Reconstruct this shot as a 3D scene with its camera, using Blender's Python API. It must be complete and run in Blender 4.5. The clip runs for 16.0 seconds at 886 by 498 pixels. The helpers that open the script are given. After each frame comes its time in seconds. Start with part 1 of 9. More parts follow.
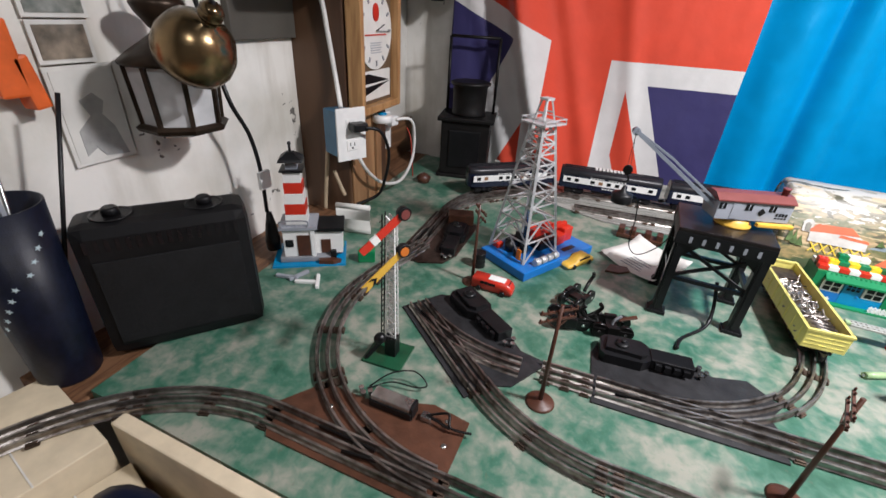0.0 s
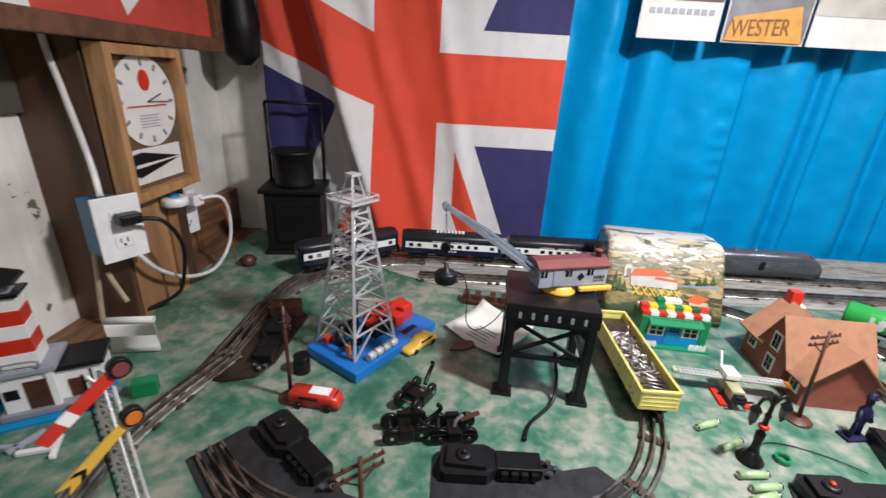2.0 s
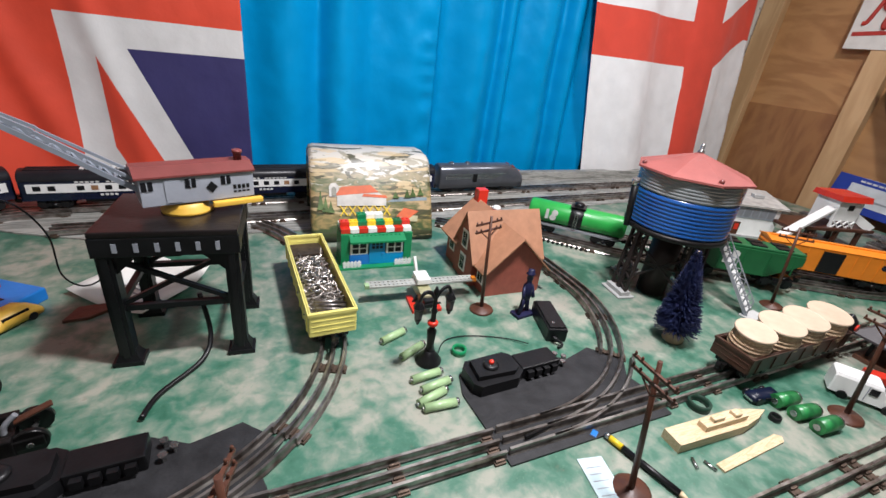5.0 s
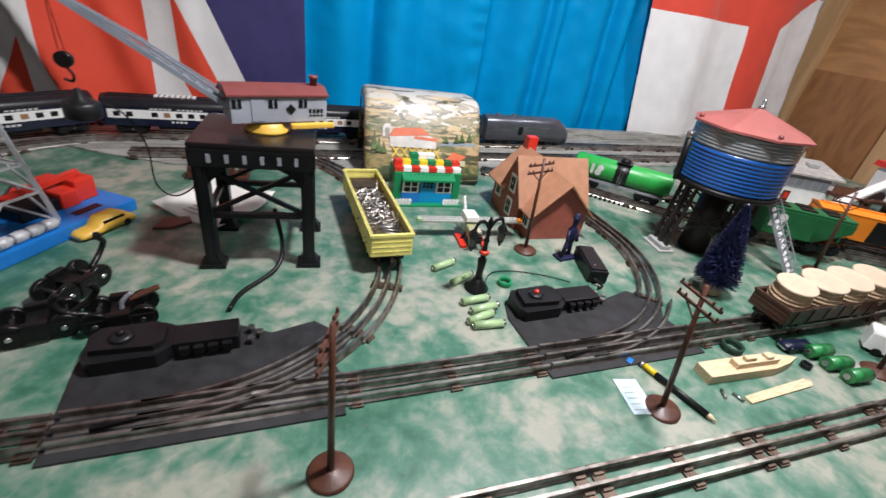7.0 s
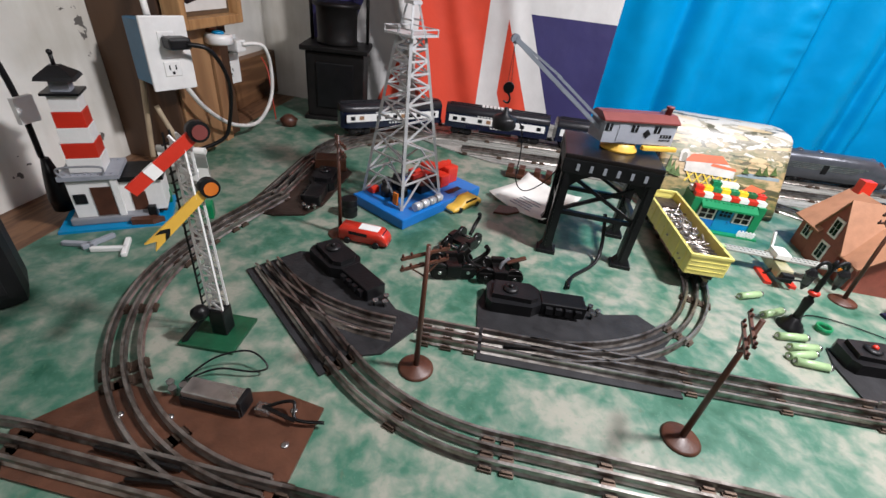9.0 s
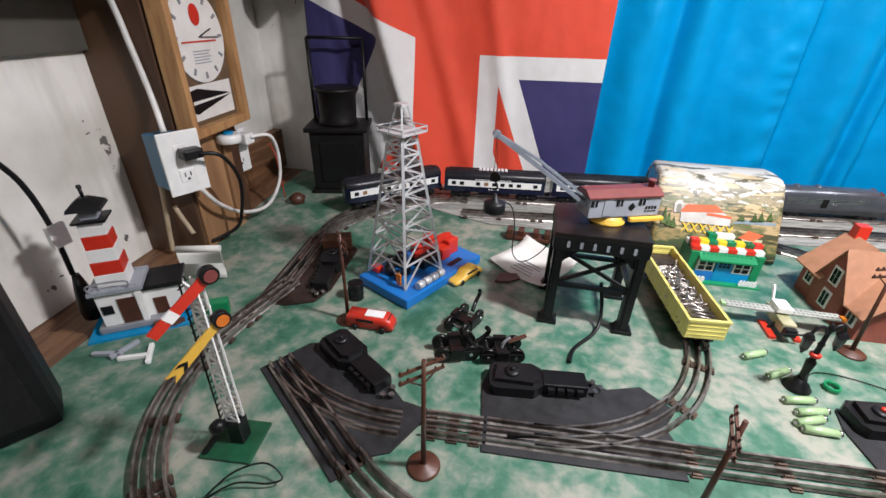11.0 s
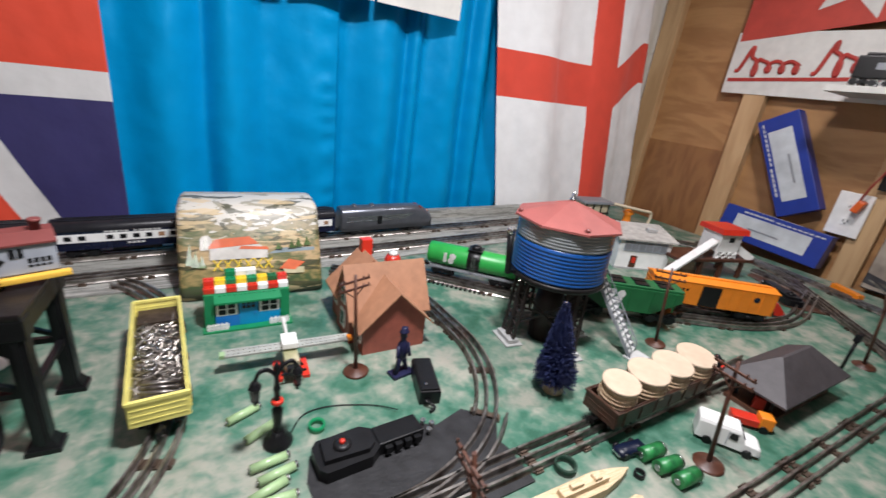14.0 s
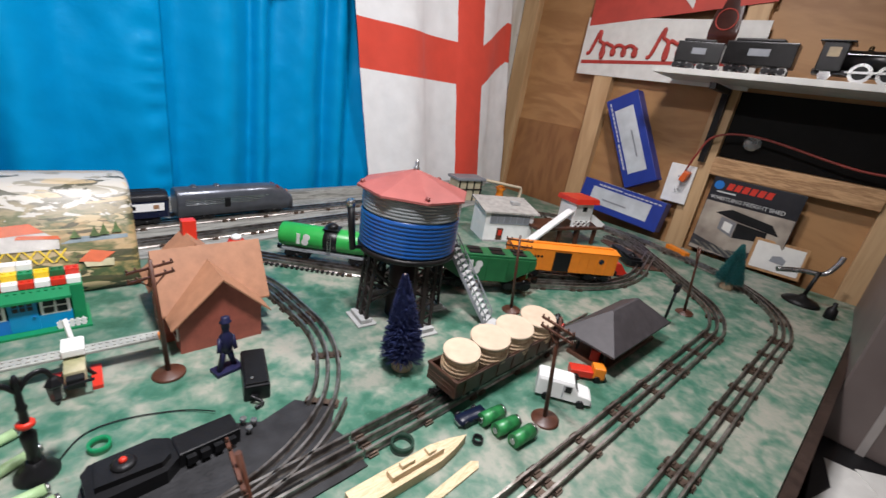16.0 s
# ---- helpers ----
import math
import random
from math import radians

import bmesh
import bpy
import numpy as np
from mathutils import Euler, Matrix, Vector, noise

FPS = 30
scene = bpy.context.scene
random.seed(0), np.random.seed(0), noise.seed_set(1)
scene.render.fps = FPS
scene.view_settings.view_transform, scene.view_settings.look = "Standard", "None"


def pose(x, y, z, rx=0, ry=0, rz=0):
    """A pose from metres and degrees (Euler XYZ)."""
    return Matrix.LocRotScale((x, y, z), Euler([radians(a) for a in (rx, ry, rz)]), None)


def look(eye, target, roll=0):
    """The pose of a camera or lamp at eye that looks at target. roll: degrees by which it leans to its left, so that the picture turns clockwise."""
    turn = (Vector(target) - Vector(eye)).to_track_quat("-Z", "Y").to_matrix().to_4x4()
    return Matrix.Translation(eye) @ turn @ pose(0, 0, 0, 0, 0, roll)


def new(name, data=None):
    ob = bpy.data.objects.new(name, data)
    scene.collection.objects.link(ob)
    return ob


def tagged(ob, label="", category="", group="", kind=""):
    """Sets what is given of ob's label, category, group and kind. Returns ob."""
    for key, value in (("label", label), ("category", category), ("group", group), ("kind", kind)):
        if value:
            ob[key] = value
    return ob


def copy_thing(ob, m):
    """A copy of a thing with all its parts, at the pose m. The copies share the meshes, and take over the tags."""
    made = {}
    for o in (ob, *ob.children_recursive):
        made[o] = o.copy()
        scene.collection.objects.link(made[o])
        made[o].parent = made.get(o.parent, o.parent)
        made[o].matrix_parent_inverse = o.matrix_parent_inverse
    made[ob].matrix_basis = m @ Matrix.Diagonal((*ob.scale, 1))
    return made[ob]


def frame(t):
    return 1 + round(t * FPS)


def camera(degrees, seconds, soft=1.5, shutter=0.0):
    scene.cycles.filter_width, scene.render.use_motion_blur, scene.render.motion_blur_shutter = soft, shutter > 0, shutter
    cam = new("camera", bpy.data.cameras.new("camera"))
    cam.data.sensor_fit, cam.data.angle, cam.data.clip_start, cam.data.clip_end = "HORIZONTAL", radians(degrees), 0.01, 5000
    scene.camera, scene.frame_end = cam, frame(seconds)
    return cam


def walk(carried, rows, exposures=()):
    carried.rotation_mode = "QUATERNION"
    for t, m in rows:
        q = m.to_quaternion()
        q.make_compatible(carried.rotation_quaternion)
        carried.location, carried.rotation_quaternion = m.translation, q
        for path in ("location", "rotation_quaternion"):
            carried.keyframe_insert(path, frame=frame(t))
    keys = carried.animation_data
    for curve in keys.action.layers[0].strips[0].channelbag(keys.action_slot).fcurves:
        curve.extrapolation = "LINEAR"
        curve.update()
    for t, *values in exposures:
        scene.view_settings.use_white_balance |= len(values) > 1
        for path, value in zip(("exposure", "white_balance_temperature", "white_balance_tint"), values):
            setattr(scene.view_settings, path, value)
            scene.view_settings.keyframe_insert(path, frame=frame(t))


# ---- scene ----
cam = camera(92.5, 16.0, soft=1.5, shutter=0.25)
PATH = [
    (0, (0.008, 0.069, 0.53), (-0.528, 1.731, -0.447), 3.7),
    (0.5, (0.003, 0.103, 0.556), (-0.528, 1.823, -0.314), 4.0),
    (1, (0.013, 0.146, 0.578), (-0.427, 1.94, -0.187), 4.2),
    (1.5, (0.046, 0.208, 0.594), (-0.18, 2.046, -0.162), 3.7),
    (2, (0.103, 0.248, 0.557), (0.061, 2.103, -0.189), 3.4),
    (2.5, (0.175, 0.284, 0.534), (0.369, 2.129, -0.213), 3.4),
    (3, (0.229, 0.301, 0.519), (0.606, 2.111, -0.243), 4.4),
    (3.5, (0.283, 0.313, 0.497), (0.804, 2.075, -0.292), 4.9),
    (4, (0.348, 0.328, 0.465), (1.058, 2.012, -0.347), 5.9),
    (6.5, (0.384, 0.313, 0.426), (1.249, 1.851, -0.515), 8.2),
    (7, (0.315, 0.286, 0.409), (1.029, 1.856, -0.604), 9.5),
    (7.5, (0.279, 0.269, 0.4), (0.876, 1.86, -0.654), 9.8),
    (8, (0.183, 0.25, 0.421), (0.51, 1.888, -0.678), 9.3),
    (8.5, (0.095, 0.209, 0.434), (0.118, 1.896, -0.639), 7.4),
    (9, (0.058, 0.196, 0.43), (-0.031, 1.873, -0.656), 7.4),
    (11.5, (0.098, 0.235, 0.547), (-0.063, 1.995, -0.391), 0.2),
    (12, (0.136, 0.257, 0.549), (0.088, 2.032, -0.371), 0.8),
    (12.5, (0.195, 0.276, 0.536), (0.356, 2.056, -0.361), 2.0),
    (13, (0.304, 0.307, 0.528), (0.764, 2.052, -0.334), 3.0),
    (13.5, (0.419, 0.316, 0.516), (1.167, 1.998, -0.265), 5.2),
    (14, (0.525, 0.311, 0.493), (1.574, 1.857, -0.222), 7.6),
    (14.5, (0.608, 0.293, 0.483), (1.85, 1.703, -0.203), 7.8),
    (15, (0.612, 0.302, 0.479), (1.867, 1.693, -0.223), 7.3),
    (15.5, (0.605, 0.299, 0.473), (1.895, 1.653, -0.236), 7.9),
    (16, (0.643, 0.271, 0.469), (2.035, 1.517, -0.244), 9.3),
]
walk(cam, [(t, look(eye, target, roll)) for t, eye, target, roll in PATH],
     [(0, 0.22), (1, 0.2), (2, 0.06), (3, 0.0), (4, -0.08), (6.5, -0.15), (8.5, 0.08), (9, 0.16), (11.5, 0.18), (12.5, 0.05), (13.5, -0.17), (14.5, -0.24), (16, -0.23)])

# ---- light ----
world = bpy.data.worlds.new("room_world")
scene.world = world
world.use_nodes = True
world.node_tree.nodes["Background"].inputs[0].default_value = (0.9, 0.95, 1.0, 1)
world.node_tree.nodes["Background"].inputs[1].default_value = 0.002


def area_lamp(name, eye, target, size, power, colour):
    data = bpy.data.lights.new(name, "AREA")
    data.shape, data.size, data.energy, data.color = "DISK", size, power, colour
    ob = new(name, data)
    ob.matrix_world = look(eye, target)
    return ob


area_lamp("ceiling_lamp_main", (0.8, 0.6, 1.2), (0.7, 0.85, 0), 0.14, 31, (0.985, 0.96, 1.0))
# added fill with no known fixture, brightens the east wall and poster
area_lamp("east_fill", (1.72, 0.7, 1.3), (1.9, 1.0, 0.2), 0.14, 14.5, (0.985, 0.95, 0.97))
# added weak fill from behind the camera, lifts faces turned to the viewer
area_lamp("front_fill", (0.2, -0.5, 1.3), (0.25, 0.7, 0), 0.3, 4.5, (0.985, 0.96, 0.99))


# ---- materials ----
def nodes_of(name):
    m = bpy.data.materials.new(name)
    m.use_nodes = True
    t = m.node_tree
    return m, t, t.nodes["Principled BSDF"]


def mat(name, colour, rough=0.5, metal=0.0, var=0.25, scale=40.0, bump=0.15, bscale=None, other=None, random_tone=0.0, coat=0.0, alpha=1.0, trans=0.0):
    """A painted, moulded or worn surface: two noises tint it and roughen it, one raises it a little."""
    m, t, b = nodes_of(name)
    co = t.nodes.new("ShaderNodeTexCoord")
    n1 = t.nodes.new("ShaderNodeTexNoise")
    n1.inputs["Scale"].default_value, n1.inputs["Detail"].default_value = scale, 6
    n2 = t.nodes.new("ShaderNodeTexNoise")
    n2.inputs["Scale"].default_value, n2.inputs["Detail"].default_value = scale * 0.17, 3
    t.links.new(co.outputs["Object"], n1.inputs["Vector"])
    t.links.new(co.outputs["Object"], n2.inputs["Vector"])
    mix = t.nodes.new("ShaderNodeMix")
    mix.data_type = "FLOAT"
    mix.inputs[0].default_value = 0.45
    t.links.new(n1.outputs["Fac"], mix.inputs[2])
    t.links.new(n2.outputs["Fac"], mix.inputs[3])
    ramp = t.nodes.new("ShaderNodeValToRGB")
    lo = other if other else tuple(c * (1 - var) for c in colour)
    hi = tuple(min(1, c * (1 + var * 0.5)) for c in colour)
    ramp.color_ramp.elements[0].position, ramp.color_ramp.elements[1].position = 0.36, 0.64
    ramp.color_ramp.elements[0].color, ramp.color_ramp.elements[1].color = (*lo, 1), (*hi, 1)
    t.links.new(mix.outputs[0], ramp.inputs[0])
    out = ramp.outputs[0]
    if random_tone:
        info = t.nodes.new("ShaderNodeObjectInfo")
        hsv = t.nodes.new("ShaderNodeHueSaturation")
        mr = t.nodes.new("ShaderNodeMapRange")
        mr.inputs[3].default_value, mr.inputs[4].default_value = 1 - random_tone, 1 + random_tone
        t.links.new(info.outputs["Random"], mr.inputs[0])
        t.links.new(mr.outputs[0], hsv.inputs["Value"])
        t.links.new(out, hsv.inputs["Color"])
        out = hsv.outputs[0]
    t.links.new(out, b.inputs["Base Color"])
    mr2 = t.nodes.new("ShaderNodeMapRange")
    mr2.inputs[3].default_value, mr2.inputs[4].default_value = max(0.03, rough - 0.1), min(1, rough + 0.12)
    t.links.new(n2.outputs["Fac"], mr2.inputs[0])
    t.links.new(mr2.outputs[0], b.inputs["Roughness"])
    b.inputs["Metallic"].default_value = metal
    b.inputs["Specular IOR Level"].default_value = 0.32 if max(colour) < 0.05 else 0.5
    b.inputs["Coat Weight"].default_value = coat
    if trans:
        b.inputs["Transmission Weight"].default_value = trans
    if alpha < 1:
        b.inputs["Alpha"].default_value = alpha
    if bump:
        bp = t.nodes.new("ShaderNodeBump")
        bp.inputs["Strength"].default_value, bp.inputs["Distance"].default_value = bump, 0.002
        n3 = t.nodes.new("ShaderNodeTexNoise")
        n3.inputs["Scale"].default_value, n3.inputs["Detail"].default_value = bscale or scale * 4, 5
        t.links.new(co.outputs["Object"], n3.inputs["Vector"])
        t.links.new(n3.outputs["Fac"], bp.inputs["Height"])
        t.links.new(bp.outputs[0], b.inputs["Normal"])
    return m


def wood(name, light, dark, axis=2, scale=6.0, rough=0.55, along=0.12, fibre=40):
    """Sawn wood with its grain along an axis, stretched rings and fine fibres."""
    m, t, b = nodes_of(name)
    co = t.nodes.new("ShaderNodeTexCoord")
    mp = t.nodes.new("ShaderNodeMapping")
    s = [scale, scale, scale]
    s[axis] = scale * along
    mp.inputs["Scale"].default_value = s
    t.links.new(co.outputs["Object"], mp.inputs[0])
    n1 = t.nodes.new("ShaderNodeTexNoise")
    n1.inputs["Scale"].default_value, n1.inputs["Detail"].default_value, n1.inputs["Distortion"].default_value = 3.0, 5, 1.6
    t.links.new(mp.outputs[0], n1.inputs["Vector"])
    n2 = t.nodes.new("ShaderNodeTexNoise")
    n2.inputs["Scale"].default_value, n2.inputs["Detail"].default_value = fibre, 4
    t.links.new(mp.outputs[0], n2.inputs["Vector"])
    w = t.nodes.new("ShaderNodeMath")
    w.operation = "SINE"
    mul = t.nodes.new("ShaderNodeMath")
    mul.operation = "MULTIPLY"
    mul.inputs[1].default_value = 28
    t.links.new(n1.outputs["Fac"], mul.inputs[0])
    t.links.new(mul.outputs[0], w.inputs[0])
    add = t.nodes.new("ShaderNodeMath")
    add.operation = "MULTIPLY_ADD"
    add.inputs[1].default_value, add.inputs[2].default_value = 0.22, 0.0
    t.links.new(w.outputs[0], add.inputs[0])
    t.links.new(n2.outputs["Fac"], add.inputs[2])
    ramp = t.nodes.new("ShaderNodeValToRGB")
    ramp.color_ramp.elements[0].position, ramp.color_ramp.elements[1].position = 0.22, 0.75
    ramp.color_ramp.elements[0].color, ramp.color_ramp.elements[1].color = (*dark, 1), (*light, 1)
    t.links.new(add.outputs[0], ramp.inputs[0])
    t.links.new(ramp.outputs[0], b.inputs["Base Color"])
    b.inputs["Roughness"].default_value = rough
    bp = t.nodes.new("ShaderNodeBump")
    bp.inputs["Strength"].default_value, bp.inputs["Distance"].default_value = 0.25, 0.002
    t.links.new(n2.outputs["Fac"], bp.inputs["Height"])
    t.links.new(bp.outputs[0], b.inputs["Normal"])
    return m


class Sums:
    """Short writing for chains of math nodes."""

    def __init__(self, tree):
        self.t = tree

    def op(self, kind, a, b=0.0):
        n = self.t.nodes.new("ShaderNodeMath")
        n.operation = kind
        for k, v in ((0, a), (1, b)):
            if isinstance(v, (int, float)):
                n.inputs[k].default_value = v
            else:
                self.t.links.new(v, n.inputs[k])
        return n.outputs[0]

    def band(self, v, lo, hi):
        return self.op("MULTIPLY", self.op("GREATER_THAN", v, lo), self.op("LESS_THAN", v, hi))

    def paint(self, fac, under, over):
        n = self.t.nodes.new("ShaderNodeMix")
        n.data_type = "RGBA"
        self.t.links.new(fac, n.inputs[0])
        for k, v in ((6, under), (7, over)):
            if isinstance(v, tuple):
                n.inputs[k].default_value = (*v, 1)
            else:
                self.t.links.new(v, n.inputs[k])
        return n.outputs[2]


def cloth_finish(t, b, colour, rough, sheen, weave=900):
    co = t.nodes.new("ShaderNodeUVMap")
    n = t.nodes.new("ShaderNodeTexNoise")
    n.inputs["Scale"].default_value, n.inputs["Detail"].default_value = 14, 5
    t.links.new(co.outputs[0], n.inputs["Vector"])
    hsv = t.nodes.new("ShaderNodeHueSaturation")
    mr = t.nodes.new("ShaderNodeMapRange")
    mr.inputs[3].default_value, mr.inputs[4].default_value = 0.82, 1.1
    t.links.new(n.outputs["Fac"], mr.inputs[0])
    t.links.new(mr.outputs[0], hsv.inputs["Value"])
    if isinstance(colour, tuple):
        hsv.inputs["Color"].default_value = (*colour, 1)
    else:
        t.links.new(colour, hsv.inputs["Color"])
    t.links.new(hsv.outputs[0], b.inputs["Base Color"])
    b.inputs["Roughness"].default_value = rough
    b.inputs["Sheen Weight"].default_value = sheen
    bp = t.nodes.new("ShaderNodeBump")
    bp.inputs["Strength"].default_value, bp.inputs["Distance"].default_value = 0.5, 0.006
    t.links.new(n.outputs["Fac"], bp.inputs["Height"])
    t.links.new(bp.outputs[0], b.inputs["Normal"])


RED, WHITE, NAVY = (0.6, 0.05, 0.018), (0.6, 0.595, 0.585), (0.022, 0.018, 0.1)


def union_cloth():
    m, t, b = nodes_of("union_flag_cloth")
    q = Sums(t)
    uv = t.nodes.new("ShaderNodeUVMap")
    sep = t.nodes.new("ShaderNodeSeparateXYZ")
    t.links.new(uv.outputs[0], sep.inputs[0])
    u, v = sep.outputs[0], sep.outputs[1]          # metres from the flag's centre
    au, av = q.op("ABSOLUTE", u), q.op("ABSOLUTE", v)
    # distance from the diagonals, along u, positive towards the horizontal bar
    d = q.op("SUBTRACT", au, q.op("MULTIPLY", av, 0.40))
    same = q.op("GREATER_THAN", q.op("MULTIPLY", u, v), 0.0)
    sgn = q.op("SUBTRACT", 1.0, q.op("MULTIPLY", same, 2.0))
    ds = q.op("MULTIPLY", d, sgn)
    col = q.paint(q.band(d, -0.16, 0.16), NAVY, WHITE)
    col = q.paint(q.band(ds, 0.0, 0.088), col, RED)
    cross = q.op("MAXIMUM", q.op("LESS_THAN", au, 0.165), q.op("LESS_THAN", av, 0.172))
    col = q.paint(cross, col, WHITE)
    cross = q.op("MAXIMUM", q.op("LESS_THAN", au, 0.1), q.op("LESS_THAN", av, 0.104))
    col = q.paint(cross, col, RED)
    cloth_finish(t, b, col, 0.75, 0.15)
    return m


def george_cloth():
    m, t, b = nodes_of("george_flag_cloth")
    q = Sums(t)
    uv = t.nodes.new("ShaderNodeUVMap")
    sep = t.nodes.new("ShaderNodeSeparateXYZ")
    t.links.new(uv.outputs[0], sep.inputs[0])
    u, v = sep.outputs[0], sep.outputs[1]
    rise = q.op("MULTIPLY", q.op("MINIMUM", q.op("MAXIMUM", q.op("MULTIPLY", q.op("SUBTRACT", u, 0.06), 4.5), 0.0), 1.0), 0.14)
    v = q.op("SUBTRACT", v, rise)
    cross = q.op("MAXIMUM", q.op("LESS_THAN", q.op("ABSOLUTE", u), 0.075), q.op("LESS_THAN", q.op("ABSOLUTE", v), 0.085))
    cloth_finish(t, b, q.paint(cross, (0.82, 0.82, 0.82), (0.7, 0.065, 0.035)), 0.75, 0.15)
    return m


def curtain_cloth():
    m, t, b = nodes_of("turquoise_satin")
    cloth_finish(t, b, (0.0, 0.26, 0.56), 0.42, 0.0)
    b.inputs["Specular IOR Level"].default_value = 0.3
    b.inputs["Specular Tint"].default_value = (0.25, 0.75, 1.0, 1)
    return m


def table_paint():
    """Green paint sponged over a pale sand ground, with scuffs."""
    m, t, b = nodes_of("sponged_green_tabletop")
    co = t.nodes.new("ShaderNodeTexCoord")

    def noise(scale, detail, dist=0.0, rough=0.6):
        n = t.nodes.new("ShaderNodeTexNoise")
        n.inputs["Scale"].default_value, n.inputs["Detail"].default_value = scale, detail
        n.inputs["Distortion"].default_value, n.inputs["Roughness"].default_value = dist, rough
        t.links.new(co.outputs["Object"], n.inputs["Vector"])
        return n.outputs["Fac"]

    def ramp(v, stops):
        r = t.nodes.new("ShaderNodeValToRGB")
        for k, (p, c) in enumerate(stops):
            e = r.color_ramp.elements[k] if k < 2 else r.color_ramp.elements.new(p)
            e.position, e.color = p, (*c, 1)
        t.links.new(v, r.inputs[0])
        return r.outputs[0]

    q = Sums(t)
    big = noise(6.0, 3, 0.3)
    mid = noise(20.0, 4, 0.3, 0.55)
    dab = noise(52.0, 4, 0.5, 0.55)
    v = q.op("ADD", q.op("MULTIPLY", big, 0.42), q.op("ADD", q.op("MULTIPLY", mid, 0.36), q.op("MULTIPLY", dab, 0.22)))
    ground = ramp(v, [(0.38, (0.022, 0.095, 0.058)), (0.45, (0.05, 0.145, 0.098)), (0.51, (0.135, 0.2, 0.152)), (0.575, (0.265, 0.275, 0.225)), (0.68, (0.32, 0.3, 0.25))])
    fine = noise(190.0, 4)
    spots = q.op("MULTIPLY", q.op("GREATER_THAN", fine, 0.62), 0.35)
    col = q.paint(spots, ground, (0.10, 0.22, 0.14))
    dirt = q.op("MULTIPLY", q.op("LESS_THAN", noise(70.0, 5), 0.34), 0.25)
    col = q.paint(dirt, col, (0.12, 0.10, 0.07))
    t.links.new(col, b.inputs["Base Color"])
    b.inputs["Roughness"].default_value = 0.42
    bp = t.nodes.new("ShaderNodeBump")
    bp.inputs["Strength"].default_value, bp.inputs["Distance"].default_value = 0.2, 0.001
    t.links.new(fine, bp.inputs["Height"])
    t.links.new(bp.outputs[0], b.inputs["Normal"])
    return m


def plaster():
    """Whitewashed old wall, chipped in places to dark patches."""
    m, t, b = nodes_of("chipped_white_wall")
    co = t.nodes.new("ShaderNodeTexCoord")
    q = Sums(t)

    def noise(scale, detail):
        n = t.nodes.new("ShaderNodeTexNoise")
        n.inputs["Scale"].default_value, n.inputs["Detail"].default_value = scale, detail
        t.links.new(co.outputs["Object"], n.inputs["Vector"])
        return n.outputs["Fac"]

    r = t.nodes.new("ShaderNodeValToRGB")
    r.color_ramp.elements[0].position, r.color_ramp.elements[0].color = 0.3, (0.62, 0.6, 0.54, 1)
    r.color_ramp.elements[1].position, r.color_ramp.elements[1].color = 0.62, (0.82, 0.8, 0.75, 1)
    t.links.new(noise(7, 6), r.inputs[0])
    chip = q.op("GREATER_THAN", q.op("ADD", q.op("MULTIPLY", noise(8, 2), 0.6), q.op("MULTIPLY", noise(45, 5), 0.4)), 0.64)
    mp = t.nodes.new("ShaderNodeMapping")
    mp.inputs["Scale"].default_value = (9, 9, 1.6)
    t.links.new(co.outputs["Object"], mp.inputs[0])
    drip = t.nodes.new("ShaderNodeTexNoise")
    drip.inputs["Scale"].default_value, drip.inputs["Detail"].default_value = 1.4, 7
    t.links.new(mp.outputs[0], drip.inputs["Vector"])
    stain = q.op("MULTIPLY", q.op("MINIMUM", q.op("MAXIMUM", q.op("MULTIPLY", q.op("SUBTRACT", drip.outputs["Fac"], 0.5), 5.0), 0.0), 1.0), 0.55)
    col = q.paint(stain, r.outputs[0], (0.42, 0.38, 0.31))
    t.links.new(q.paint(chip, col, (0.12, 0.11, 0.1)), b.inputs["Base Color"])
    b.inputs["Roughness"].default_value = 0.8
    bp = t.nodes.new("ShaderNodeBump")
    bp.inputs["Strength"].default_value, bp.inputs["Distance"].default_value = 0.4, 0.004
    t.links.new(noise(30, 6), bp.inputs["Height"])
    t.links.new(bp.outputs[0], b.inputs["Normal"])
    return m


M_UNION, M_GEORGE, M_CURTAIN, M_TABLE, M_PLASTER = union_cloth(), george_cloth(), curtain_cloth(), table_paint(), plaster()
M_PLY = wood("plywood_wall", (0.42, 0.225, 0.092), (0.315, 0.155, 0.06), axis=1, scale=1.3, along=0.3, fibre=12)
M_STUD = wood("pine_stud", (0.55, 0.36, 0.19), (0.44, 0.27, 0.13), axis=2, scale=1.8, fibre=16)
M_RAILWOOD = wood("pine_rail", (0.52, 0.31, 0.15), (0.3, 0.16, 0.07), axis=1, scale=8)
M_OAK = wood("clock_oak", (0.43, 0.24, 0.1), (0.3, 0.155, 0.06), axis=2, scale=5, fibre=18)
M_DARKWOOD = wood("dark_brown_post", (0.32, 0.15, 0.07), (0.17, 0.075, 0.034), axis=2, scale=2.5)
M_WALNUT = wood("dark_walnut_frame", (0.13, 0.06, 0.028), (0.08, 0.036, 0.017), axis=1, scale=3, fibre=14)
M_GREYWOOD = wood("weathered_board", (0.36, 0.36, 0.33), (0.17, 0.17, 0.155), axis=0, scale=9, rough=0.8)
M_PALEWOOD = wood("balsa", (0.66, 0.52, 0.34), (0.5, 0.37, 0.21), axis=0, scale=40)
M_DRUM = wood("barrel_wood", (0.52, 0.38, 0.25), (0.38, 0.26, 0.15), axis=2, scale=30)
M_BLACK = mat("black_plastic", (0.007, 0.007, 0.008), 0.36, var=0.4, scale=60)
